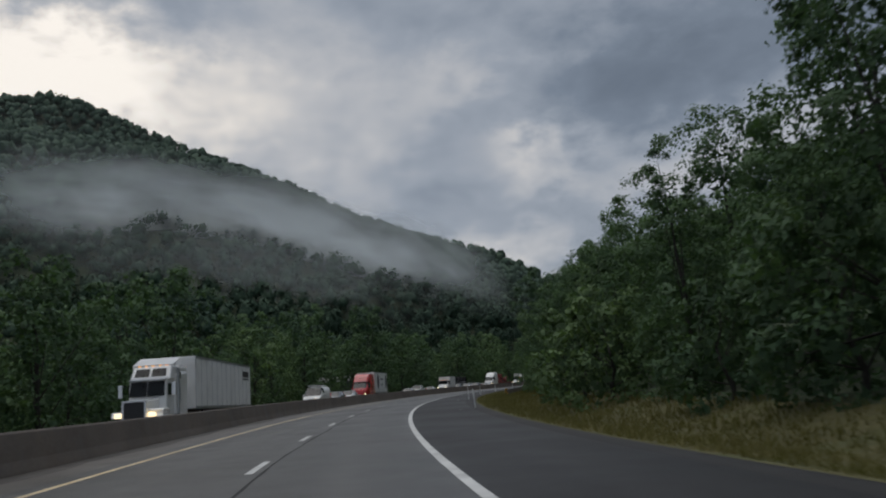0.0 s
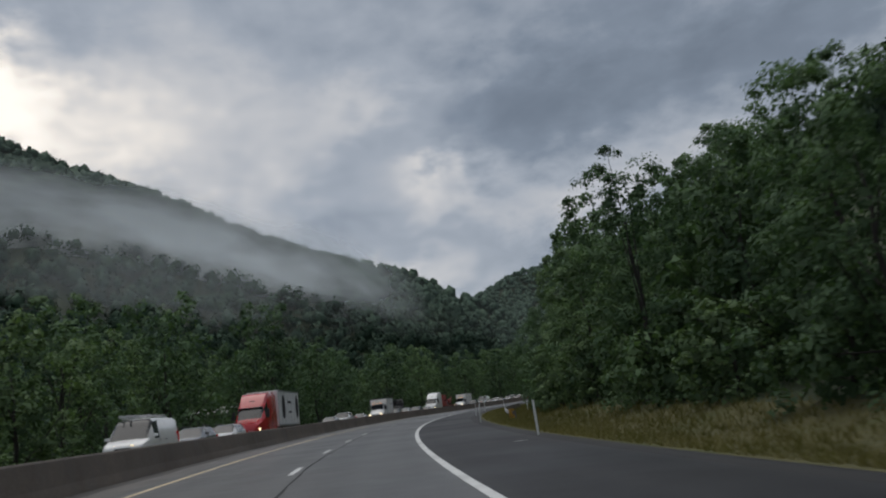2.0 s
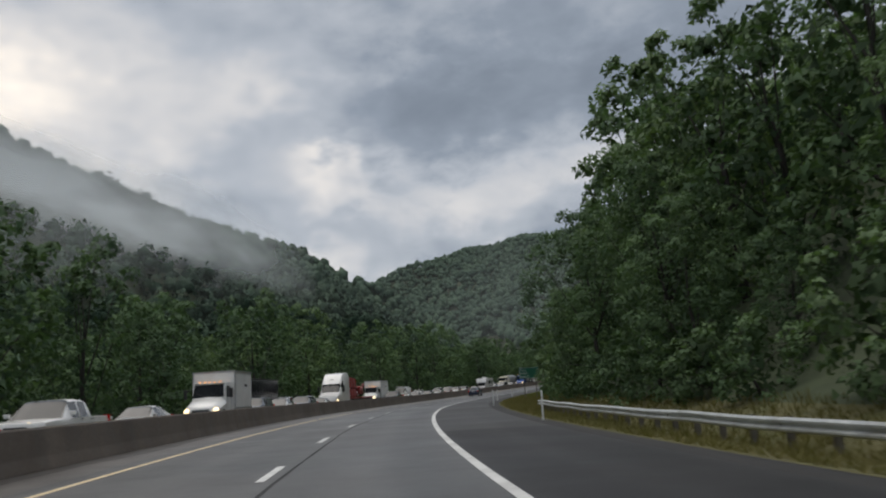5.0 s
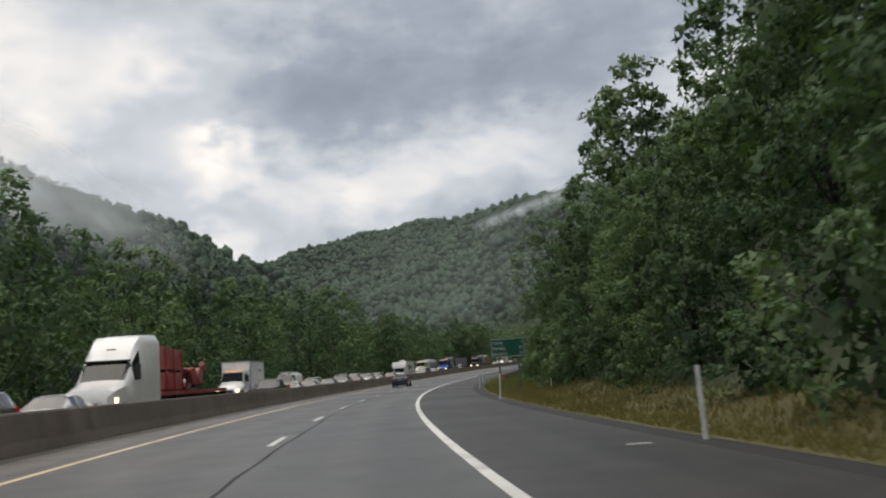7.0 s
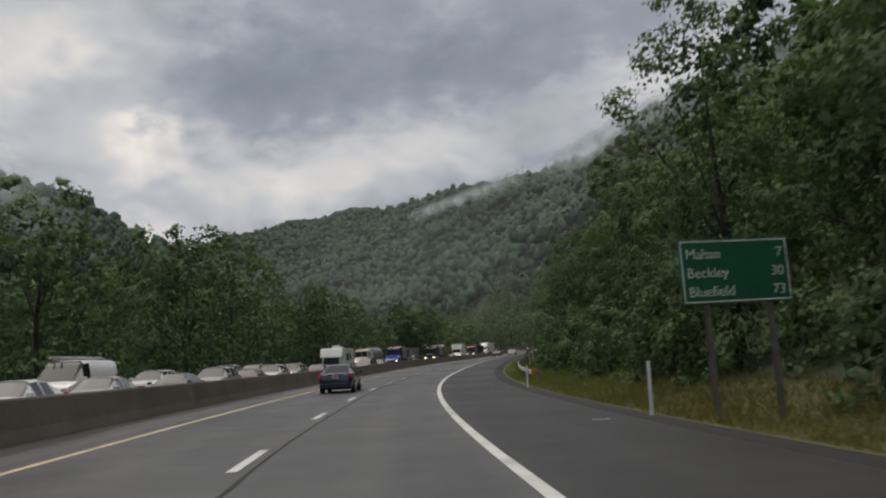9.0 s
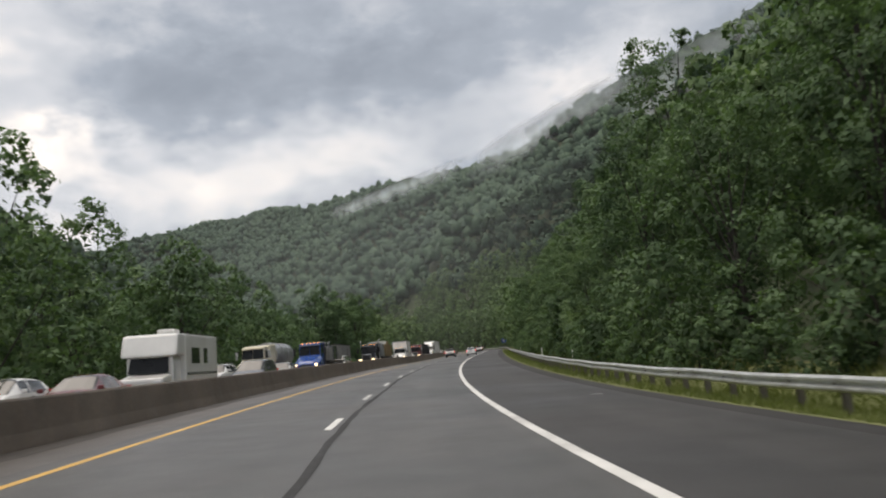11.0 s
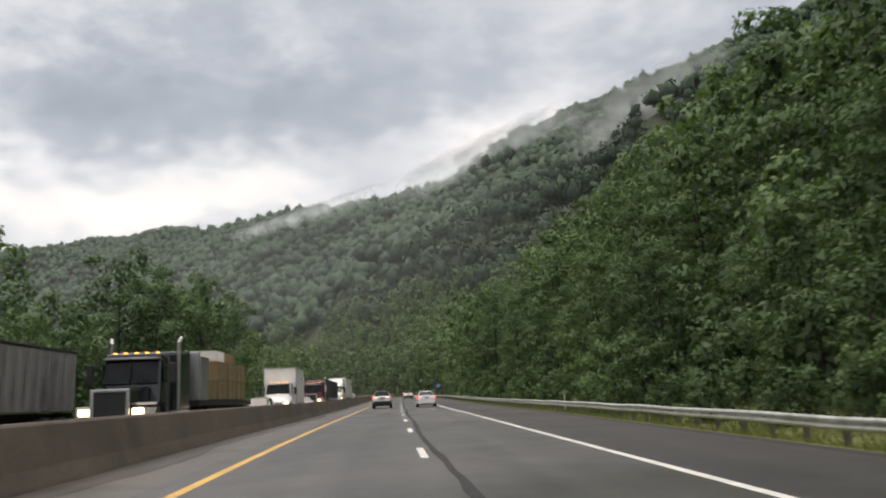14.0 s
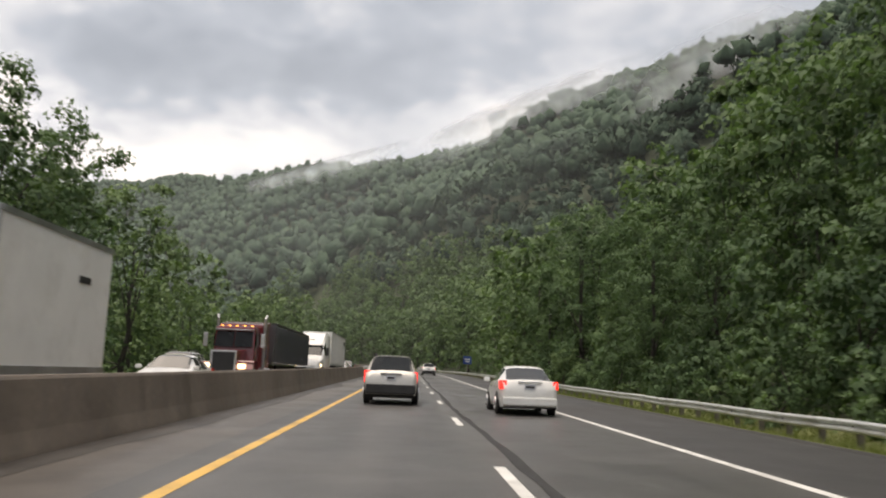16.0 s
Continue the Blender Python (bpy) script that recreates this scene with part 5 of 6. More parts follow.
    return [(0.0, 0.45, 0.9, 0.95, 0.80, 0.68), (0.10, 0.32, 1.05, 1.10, 0.92, 0.78), (0.55, 0.30, 1.20, 1.26, 1.0, 0.86), (0.85, 0.30, 1.25, 1.32, 1.02, 0.88),
            (1.55, 0.30, 1.28, 2.05, 1.02, 0.86), (1.75, 0.30, 1.28, 2.2, 1.02, 0.85), (2.3, 0.30, 1.28, 2.26, 1.02, 0.85), (2.4, 0.30, 1.28, 2.27, 1.02, 0.85), (5.2, 0.32, 1.28, 2.26, 1.02, 0.85), (5.5, 0.34, 1.28, 2.22, 1.01, 0.85), (5.58, 0.36, 1.28, 1.4, 1.0, 0.9), (5.6, 0.5, 0.9, 1.0, 0.98, 0.88)], [(3, 5, "front"), (9, 10, "rear"), (4, 6, "side")]


def car(kind, colour, label, lit=True, braking=False, rack=False):
    L, W, r, fa, ra = KINDS[kind]
    root = empty({"suv": "suv", "van": "van", "pickup": "pickup_truck", "minivan": "minivan"}.get(kind, "car"))
    tagged(root, label, {"suv": "car", "van": "van", "pickup": "pickup", "minivan": "car"}.get(kind, "car"))
    rows, bands = car_rows(kind)
    shell(root, L, W, rows, colour, bands)
    belt = rows[2][2]
    hw = rows[3][4]
    for y in (L / 2 - fa, L / 2 - ra):
        for sx in (-1, 1):
            # flat dark disc on the body side for the shade of an uncut wheel well
            bm = bmesh.new()
            g = bmesh.ops.create_cone(bm, cap_ends=True, segments=24, radius1=r * 1.16, radius2=r * 1.16, depth=0.05)["verts"]
            bmesh.ops.transform(bm, matrix=pose(sx * (hw - 0.015), y, r * 1.03, 0, 90, 0), verts=g)
            part("wheel_well_shade", bm, UNDER, root)
            wheel(root, sx * (hw + 0.03), y, r, 0.21)
    zl = rows[1][2] - 0.10
    for sx in (-1, 1):
        bm = bmesh.new()
        g = box(bm, 0.40, 0.74, L / 2 - 0.34, L / 2 - 0.055, zl - 0.02, zl + 0.12)
        for v in g:
            if v.co.x > 0.6:
                v.co.y -= 0.16
            v.co.x *= sx
        part("headlight", bm, LAMP_ON if lit else LAMP_OFF, root, bevel=0.02)
        zt = rows[-3][2] - 0.04
        bm = bmesh.new()
        tall = {"suv": 0.36, "van": 0.5, "pickup": 0.4, "minivan": 0.4}.get(kind, 0.22)
        top = zt + (0.06 if kind != "van" else 0.3)
        g = box(bm, hw * 0.80, hw * 0.985, -L / 2 + 0.03, -L / 2 + 0.32, top - tall, top)
        for v in g:
            if v.co.x > hw * 0.8 and v.co.y < -L / 2 + 0.1:
                v.co.y += 0.10
            if v.co.z > top - 0.1:
                v.co.y += 0.07
            v.co.x *= sx
        part("tail_light", bm, TAIL_ON if braking else TAIL_OFF, root, bevel=0.015)
        my = L / 2 - rows[4][0] + (0.12 if kind in ("sedan", "hatch") else 0.28)
        bm = boxes((sx * (hw + 0.02) - 0.02 if sx > 0 else sx * (hw + 0.20), sx * (hw + 0.20) if sx > 0 else sx * (hw + 0.02) + 0.02, my - 0.06, my + 0.05, belt + 0.16, belt + 0.30))
        part("door_mirror", bm, colour, root, bevel=0.03)
        for yy in (rows[5][0] + 0.62, rows[5][0] + 1.55):
            part("door_handle", boxes((sx * hw * 0.985 - 0.02, sx * hw * 0.985 + 0.02, L / 2 - yy - 0.09, L / 2 - yy + 0.09, belt + 0.0, belt + 0.03)), TRIM, root)
    zb = rows[2][1]
    part("front_bumper", boxes((-hw * 0.86, hw * 0.86, L / 2 - 0.14, L / 2 + 0.02, zb + 0.06, zb + 0.24)), colour if kind == "sedan" else TRIM, root, bevel=0.04)
    part("grille", boxes((-0.36, 0.36, L / 2 - 0.12, L / 2 + 0.012, zb + 0.27, zl + 0.02)), TRIM, root, bevel=0.02)
    part("rear_bumper", boxes((-hw * 0.92, hw * 0.92, -L / 2 - 0.05, -L / 2 + 0.2, zb + 0.08, zb + (0.32 if kind in ("sedan", "hatch") else 0.40))), colour if kind in ("sedan", "hatch") else TRIM, root, bevel=0.04)
    part("underbody", boxes((-hw * 0.86, hw * 0.86, -L / 2 + 0.15, L / 2 - 0.15, r * 0.62, zb + 0.1)), UNDER, root)
    zp = zb + 0.62 if kind in ("sedan", "hatch", "suv") else zb + 0.48
    pl = part("number_plate", boxes((-0.16, 0.16, -L / 2 - 0.02, -L / 2 + 0.06, zp - 0.08, zp + 0.08)), PLATE, root)
    part("bar", boxes((-0.12, 0.12, -L / 2 - 0.026, -L / 2 - 0.021, zp - 0.03, zp + 0.03)), BLACK, pl)
    part("trunk_trim", boxes((-0.36, 0.36, -L / 2 + 0.01, -L / 2 + 0.08, zp + 0.13, zp + 0.17)), CHROME, root, bevel=0.008)
    if kind in ("suv", "van") and (kind == "suv" or rack):
        z = max(q[3] for q in rows)
        for sx in (-1, 1):
            bm = bmesh.new()
            y0, y1 = L / 2 - rows[5][0] - 0.1, -L / 2 + 0.8
            tube(bm, (sx * 0.60, y0, z + 0.06), (sx * 0.60, y1, z + 0.05), 0.022)
            for y in (y0, (y0 + y1) / 2, y1):
                tube(bm, (sx * 0.60, y, z - 0.05), (sx * 0.60, y, z + 0.06), 0.02)
            part("roof_rail", bm, TRIM if kind == "suv" else P_ALU, root)
        if rack:
            for y in (1.0, 0.0, -1.2):
                bm = bmesh.new()
                tube(bm, (-0.75, y, z + 0.12), (0.75, y, z + 0.12), 0.03)
                part("rack_bar", bm, P_ALU, root)
            part("ladder", boxes((0.2, 0.26, -1.8, 1.4, z + 0.15, z + 0.22), (0.55, 0.61, -1.8, 1.4, z + 0.15, z + 0.22), *[(0.26, 0.55, y, y + 0.04, z + 0.17, z + 0.2) for y in np.arange(-1.6, 1.3, 0.35)]), P_ALU, root)
    if kind == "pickup":
        part("bed_floor", boxes((-0.80, 0.80, -L / 2 + 0.12, -L / 2 + 1.85, 1.195, 1.212)), UNDER, root)
    return root


def tandem(root, ys, r=0.5):
    for y in ys:
        for sx in (-1, 1):
            wheel(root, sx * 1.27, y, r, 0.55, P_ALU)


def tractor(style, colour, label, dark=False, sleeper=(2.2, 3.35), rear=None, stacks=True, lit=True, crown=MARKER, studio=0):
    """Truck tractor; nose at y = 0, going back along -y."""
    root = tagged(empty("truck_tractor"), label, "truck")
    if style == "aero":
        def ring(y, zb, z1, z2, w0, w1):
            half = [(w0, zb), (w0, (zb + z1) / 2), (w0 * 0.99, z1), (w1, z1 + (z2 - z1) * 0.8), (w1 * 0.85, z2 - 0.03), (w1 * 0.4, z2)]
            return [Vector((a, y, b)) for a, b in half] + [Vector((-a, y, b)) for a, b in half[::-1]]
        rows = [ring(0.0, 0.55, 1.2, 1.30, 0.75, 0.55), ring(-0.18, 0.45, 1.45, 1.58, 0.98, 0.72), ring(-0.9, 0.45, 1.62, 1.78, 1.08, 0.84), ring(-1.55, 0.45, 1.75, 1.95, 1.12, 0.92),
                ring(-2.15, 0.5, 1.9, 2.75, 1.16, 1.0), ring(-2.3, 0.5, 1.9, 2.95, 1.17, 1.02), ring(-2.9, 0.5, 1.95, 3.55, 1.2, 1.08), ring(-3.4, 0.5, 1.95, 3.85, 1.22, 1.12), ring(-3.5, 0.5, 1.95, 3.88, 1.22, 1.14), ring(-4.4, 0.5, 2.0, 3.98, 1.24, 1.18), ring(-5.5, 0.5, 2.0, 4.0, 1.25, 1.2)]
        k = len(rows[0])
        bm, gl, sd = bmesh.new(), bmesh.new(), bmesh.new()
        for i in range(len(rows) - 1):
            for j in range(k - 1):
                t = bm
                if i == 3 and j in (3, 4, 5, 6, 7):
                    t = gl
                if i in (4, 5) and j in (2, 8):
                    t = sd
                t.faces.new([t.verts.new(v) for v in (rows[i][j], rows[i + 1][j], rows[i + 1][j + 1], rows[i][j + 1])])
        for f in (rows[0][::-1], rows[-1]):
            bm.faces.new([bm.verts.new(v) for v in f])
        for b in (bm, gl, sd):
            bmesh.ops.remove_doubles(b, verts=b.verts, dist=0.001)
        part("cab", bm, colour, root, smooth=True).data.set_sharp_from_angle(angle=radians(35))
        part("windshield", gl, GLASS, root)
        part("side_window", sd, GLASS, root)
        gr = bmesh.new()
        for v in box(gr, -0.66, 0.66, -0.16, 0.03, 0.66, 1.40):
            if v.co.z > 1:
                v.co.y -= 0.10
            else:
                v.co.x *= 0.86
        part("grille", gr, TRIM, root, bevel=0.04)
        for i in range(7):
            z = 0.74 + i * 0.092
            part("slat", boxes((-0.55 - i * 0.012, 0.55 + i * 0.012, -0.02 - 0.0125 * i, 0.045 - 0.0125 * i, z, z + 0.030)), P_ALU, root)
        part("fairing_mark", boxes((-0.2, 0.2, -2.72, -2.60, 3.22, 3.30)), TRIM, root)
        part("bumper", boxes((-1.12, 1.12, -0.5, 0.05, 0.35, 0.68)), colour, root, bevel=0.08)
        part("visor", boxes((-0.95, 0.95, -2.3, -2.02, 2.72, 2.80)), TRIM, root, bevel=0.02)
        hl = [(sx, (sx * 0.92, -0.30, 1.10)) for sx in (-1, 1)]
    else:
        hood = bmesh.new()
        if style == "slope":
            # wide sloping bonnet that runs into the wings
            rows = [(-0.02, 0.62, 1.18, 0.74), (-0.25, 0.55, 1.36, 0.98), (-1.0, 0.62, 1.62, 1.10), (-1.95, 0.80, 1.92, 1.12)]
            ring = [[hood.verts.new((x, y, z)) for x, z in ((w, zb), (w, zt * 0.84), (w * 0.74, zt), (0, zt + 0.05), (-w * 0.74, zt), (-w, zt * 0.84), (-w, zb))] for y, zb, zt, w in rows]
            for a, b in zip(ring, ring[1:]):
                for j in range(7):
                    hood.faces.new((a[j], b[j], b[(j + 1) % 7], a[(j + 1) % 7]))
            hood.faces.new(ring[0])
            hood.faces.new(ring[-1][::-1])
            bmesh.ops.recalc_face_normals(hood, faces=hood.faces[:])
        else:
            g = box(hood, -0.62, 0.62, -2.0, -0.05, 0.75, 1.85)
            for v in g:
                if v.co.y > -0.5:
                    v.co.z -= 0.14 if v.co.z > 1 else 0
                    v.co.x *= 0.86
        part("hood", hood, colour, root, bevel=0.07)
        for sx in (-1, 1) if style != "slope" else ():
            fb = bmesh.new()
            g = box(fb, 0.58, 1.2, -1.55, -0.25, 0.95, 1.25)
            for v in g:
                if v.co.z > 1.1:
                    v.co.y = -0.9 + (v.co.y + 0.9) * 0.72
                v.co.x *= sx
            part("fender", fb, colour, root, bevel=0.09)
        cab = bmesh.new()
        g = box(cab, -0.98, 0.98, -3.5, -1.9, 0.8, 2.95)
        for v in g:
            if v.co.y > -2.2 and v.co.z > 2:
                v.co.y -= 0.34
                v.co.x *= 0.95
        part("cab", cab, colour, root, bevel=0.12)
        deep, top = sleeper
        sl = boxes((-1.08, 1.08, -3.4 - deep, -3.4, 0.8, top))
        for v in sl.verts:
            if v.co.z > 2 and v.co.y > -3.5:
                v.co.z -= (top - 2.9) * 0.5
        part("sleeper", sl, rear or colour, root, bevel=0.13)
        if studio:
            # raised roof with two slanted skylights
            pod = bmesh.new()
            for v in box(pod, -1.06, 1.06, -3.4 - deep, -2.42, 2.80, 3.52):
                if v.co.y > -3:
                    v.co.x *= 0.90 if v.co.z > 3 else 0.96
                    if v.co.z > 3:
                        v.co.y -= 0.55
            part("raised_roof", pod, colour, root, bevel=0.09)
            for x0, x1 in ((-0.80, -0.07), (0.07, 0.80)):
                sk = bmesh.new()
                sk.faces.new([sk.verts.new(c) for c in ((x0, -2.50, 2.96), (x1, -2.50, 2.96), (x1 * 0.95, -2.80, 3.38), (x0 * 0.95, -2.80, 3.38))])
                bmesh.ops.solidify(sk, geom=sk.faces[:], thickness=-0.035)
                part("roof_window", sk, GLASS, root)
            for sx in (-1, 1):
                part("sleeper_window", boxes((sx * 1.065 - 0.02, sx * 1.065 + 0.02, -4.25, -3.85, 2.85, 3.2)), GLASS, root)
                part("louvre", boxes(*[(sx * 1.085 - 0.012, sx * 1.085 + 0.012, -4.2, -3.95, 1.75 + 0.13 * i, 1.80 + 0.13 * i) for i in range(5)]), TRIM, root)
            if studio > 1:
                fair = bmesh.new()
                for v in box(fair, -1.05, 1.05, -4.3, -3.0, 3.54, 3.60):
                    v.co.z += 0.42 * (-3.0 - v.co.y) / 1.3
                part("roof_fairing", fair, colour, root, bevel=0.02)
                for sx in (-1, 1):
                    part("fairing_leg", boxes((sx * 0.8 - 0.03, sx * 0.8 + 0.03, -4.2, -4.12, 3.5, 3.93)), P_ALU, root)
        gl = bmesh.new()
        for x0, x1 in ((-0.88, -0.02), (0.02, 0.88)):
            vs = [gl.verts.new(c) for c in ((x0, -1.955, 1.96), (x1, -1.955, 1.96), (x1 * 0.96, -2.16, 2.70), (x0 * 0.96, -2.16, 2.70))]
            gl.faces.new(vs)
        bmesh.ops.solidify(gl, geom=gl.faces[:], thickness=-0.03)
        part("windshield", gl, GLASS, root)
        for sx in (-1, 1):
            part("side_window", boxes((sx * 0.985 - 0.01, sx * 0.985 + 0.01, -3.0, -2.25, 2.0, 2.6)), GLASS, root)
            if stacks:
                bm = bmesh.new()
                tube(bm, (sx * 1.14, -3.55, 1.0), (sx * 1.14, -3.55, 3.35), 0.075, seg=12)
                tube(bm, (sx * 1.14, -3.55, 3.35), (sx * 1.2, -3.70, 3.55), 0.07, 0.07, 12)
                part("exhaust_pipe", bm, P_ALU, root)
            bm = bmesh.new()
            tube(bm, (sx * 1.06, -3.4, 0.72), (sx * 1.06, -4.9, 0.72), 0.33, seg=16)
            part("fuel_tank", bm, P_ALU, root)
        part("visor", boxes((-0.9, 0.9, -2.4, -1.98, 2.74, 2.80)), P_ALU if stacks or dark else colour, root, bevel=0.015)
        for x in (-0.7, -0.35, 0, 0.35, 0.7):
            part("roof_light", boxes((x - 0.05, x + 0.05, -2.6, -2.5, 2.94, 3.00) if not studio else (x - 0.05, x + 0.05, -3.1, -3.0, 3.50, 3.57)), crown, root, bevel=0.015)
        if style == "slope":
            part("grille", boxes((-0.46, 0.46, -0.09, 0.02, 0.66, 1.12)), TRIM, root, bevel=0.03)
            part("grille_trim", boxes(*[(-0.44, 0.44, 0.015, 0.035, z, z + 0.025) for z in (0.74, 0.86, 0.98)]), P_ALU, root)
        else:
          part("grille_surround", boxes((-0.58, 0.58, -0.08, 0.0, 0.62, 0.70), (-0.58, 0.58, -0.08, 0.0, 1.66, 1.75), (-0.58, -0.48, -0.08, 0.0, 0.70, 1.66), (0.48, 0.58, -0.08, 0.0, 0.70, 1.66)), CHROME, root, bevel=0.02)
          part("grille", boxes((-0.48, 0.48, -0.06, -0.03, 0.70, 1.66)), TRIM, root)
        part("bumper", boxes((-1.18, 1.18, -0.02, 0.14, 0.30, 0.62)), CHROME, root, bevel=0.04)
        hl = [(sx, (sx * 0.80, -0.17, 1.06)) for sx in (-1, 1)]
    for sx, (x, y, z) in hl:
        part("headlight", boxes((x - 0.17, x + 0.17, y - 0.1, y + 0.08, z - 0.11, z + 0.11)), LAMP_ON if lit else LAMP_OFF, root, bevel=0.05)
        part("door_mirror", boxes((sx * 1.34 - 0.1, sx * 1.34 + 0.1, -2.12, -2.0, 1.95, 2.6)), TRIM if dark or style == "aero" else CHROME, root, bevel=0.03)
        part("mirror_arm", boxes((min(sx * 1.0, sx * 1.26), max(sx * 1.0, sx * 1.26), -2.1, -2.06, 2.5, 2.54)), TRIM, root)
        wheel(root, sx * 1.2, -1.05, 0.5, 0.3, P_ALU)
    part("chassis", boxes((-0.45, 0.45, -7.4, -0.3, 0.55, 0.85), (-1.0, 1.0, -5.6, -1.8, 0.5, 0.8)), UNDER, root)
    tandem(root, (-5.85, -7.0) if style != "short" else (-5.5,))
    return root


def trailer(kind, label, length=14.6, colour=None):
    """Semi-trailer; front wall at y = 0, going back along -y."""
    root = tagged(empty("semi_trailer"), label, "trailer")
    if kind in ("box", "logo"):
        part("box", boxes((-1.29, 1.29, -length, 0, 1.15, 4.05)), colour or P_TRAILER, root, bevel=0.04)
        for i, y in enumerate(np.arange(0.0, length, 1.2)):
            for sx in (-1, 1):
                part("panel_joint", boxes((sx * 1.295 - 0.006, sx * 1.295 + 0.006, -y - 0.02, -y + 0.02, 1.3, 3.95)), P_ALU, root)
        for sx in (-1, 1):
            part("bottom_rail", boxes((sx * 1.295 - 0.02, sx * 1.295 + 0.02, -length, 0, 1.10, 1.28)), P_ALU, root)
            part("top_rail", boxes((sx * 1.295 - 0.02, sx * 1.295 + 0.02, -length, 0, 3.95, 4.06)), P_ALU, root)
        if kind == "logo":
            for y in (1.9, length - 0.9):
                bm = bmesh.new()
                g = bmesh.ops.create_cone(bm, cap_ends=True, segments=24, radius1=0.8, radius2=0.8, depth=0.012)["verts"]
                bmesh.ops.transform(bm, matrix=pose(-1.305, -y, 2.7, 0, 90, 0) @ Matrix.Diagonal((1.25, 0.75, 1, 1)), verts=g)
                part("emblem", bm, TRIM, root, "dark oval emblem")
            part("emblem", boxes((-1.312, -1.3, -4.9, -3.5, 3.0, 3.2), (-1.312, -1.3, -4.9, -3.9, 2.2, 2.35)), TRIM, root, "two grey bars of unreadable lettering")
        else:
            part("emblem", boxes((-1.312, -1.3, -length + 0.7, -length + 2.6, 3.2, 3.6), (-1.312, -1.3, -length + 0.7, -length + 2.6, 3.0, 3.1)), TRIM, root, "dark bars of lettering on white side")
    elif kind == "tank":
        bm = bmesh.new()
        g = bmesh.ops.create_cone(bm, cap_ends=True, segments=28, radius1=1.05, radius2=1.05, depth=length)["verts"]
        bmesh.ops.transform(bm, matrix=pose(0, -length / 2, 2.25, 90, 0, 0), verts=g)
        part("tank", bm, P_ALU, root, smooth=True).data.set_sharp_from_angle(angle=radians(40))
        for y in np.arange(0.6, length, 1.8):
            bm = bmesh.new()
            g = bmesh.ops.create_cone(bm, cap_ends=True, segments=28, radius1=1.09, radius2=1.09, depth=0.08)["verts"]
            bmesh.ops.transform(bm, matrix=pose(0, -y, 2.25, 90, 0, 0), verts=g)
            part("hoop", bm, P_ALU, root)
        part("walkway", boxes((-0.3, 0.3, -length + 1, -1, 3.28, 3.34)), P_ALU, root)
    elif kind == "dump":
        bm = bmesh.new()
        g = box(bm, -1.27, 1.27, -length, 0, 1.2, 3.2)
        for v in g:
            if v.co.z < 2 and abs(v.co.x) > 1:
                v.co.x *= 0.9
        part("body", bm, colour or P_GREY, root, bevel=0.03)
        for y in np.arange(0.2, length, 0.75):
            for sx in (-1, 1):
                part("rib", boxes((sx * 1.28 - 0.05, sx * 1.28 + 0.05, -y - 0.04, -y + 0.04, 1.25, 3.15)), colour or P_GREY, root)
        part("tarp", boxes((-1.3, 1.3, -length - 0.02, 0.02, 3.2, 3.3)), BLACK, root, bevel=0.03)
    elif kind == "crates":
        part("deck", boxes((-1.27, 1.27, -length, 0, 1.15, 1.35)), TRIM, root)
        part("headboard", boxes((-1.25, 1.25, -0.15, 0.0, 1.35, 3.15)), P_ALU, root, bevel=0.02)
        part("side_box", boxes((-1.28, -0.95, -1.6, -0.2, 1.35, 3.0)), P_ALU, root, bevel=0.02)
    elif kind == "lowboy":
        part("deck", boxes((-1.27, 1.27, -length, 0, 1.15, 1.35)), colour or P_RUST, root)
    part("frame", boxes((-0.5, 0.5, -length + 0.3, -0.5, 0.85, 1.14)), UNDER, root)
    tandem(root, (-length + 1.0, -length + 2.2))
    for sx in (-1, 1):
        part("landing_leg", boxes((sx * 0.84 - 0.06, sx * 0.84 + 0.06, -3.0, -2.88, 0.15, 1.14)), UNDER, root)
        part("tail_light", boxes((sx * 1.0 - 0.12, sx * 1.0 + 0.12, -length - 0.03, -length + 0.02, 1.0, 1.1)), TAIL_OFF, root)
    part("light_bar", boxes((-1.2, 1.2, -length + 0.021, -length + 0.06, 0.96, 1.13)), UNDER, root)
    return root


def cargo(name, label, bm, mat, m, bevel=0.03):
    root = tagged(empty(name, m), label, name.replace("_", " "))
    part("body", bm, mat, root, bevel=bevel)
    return root


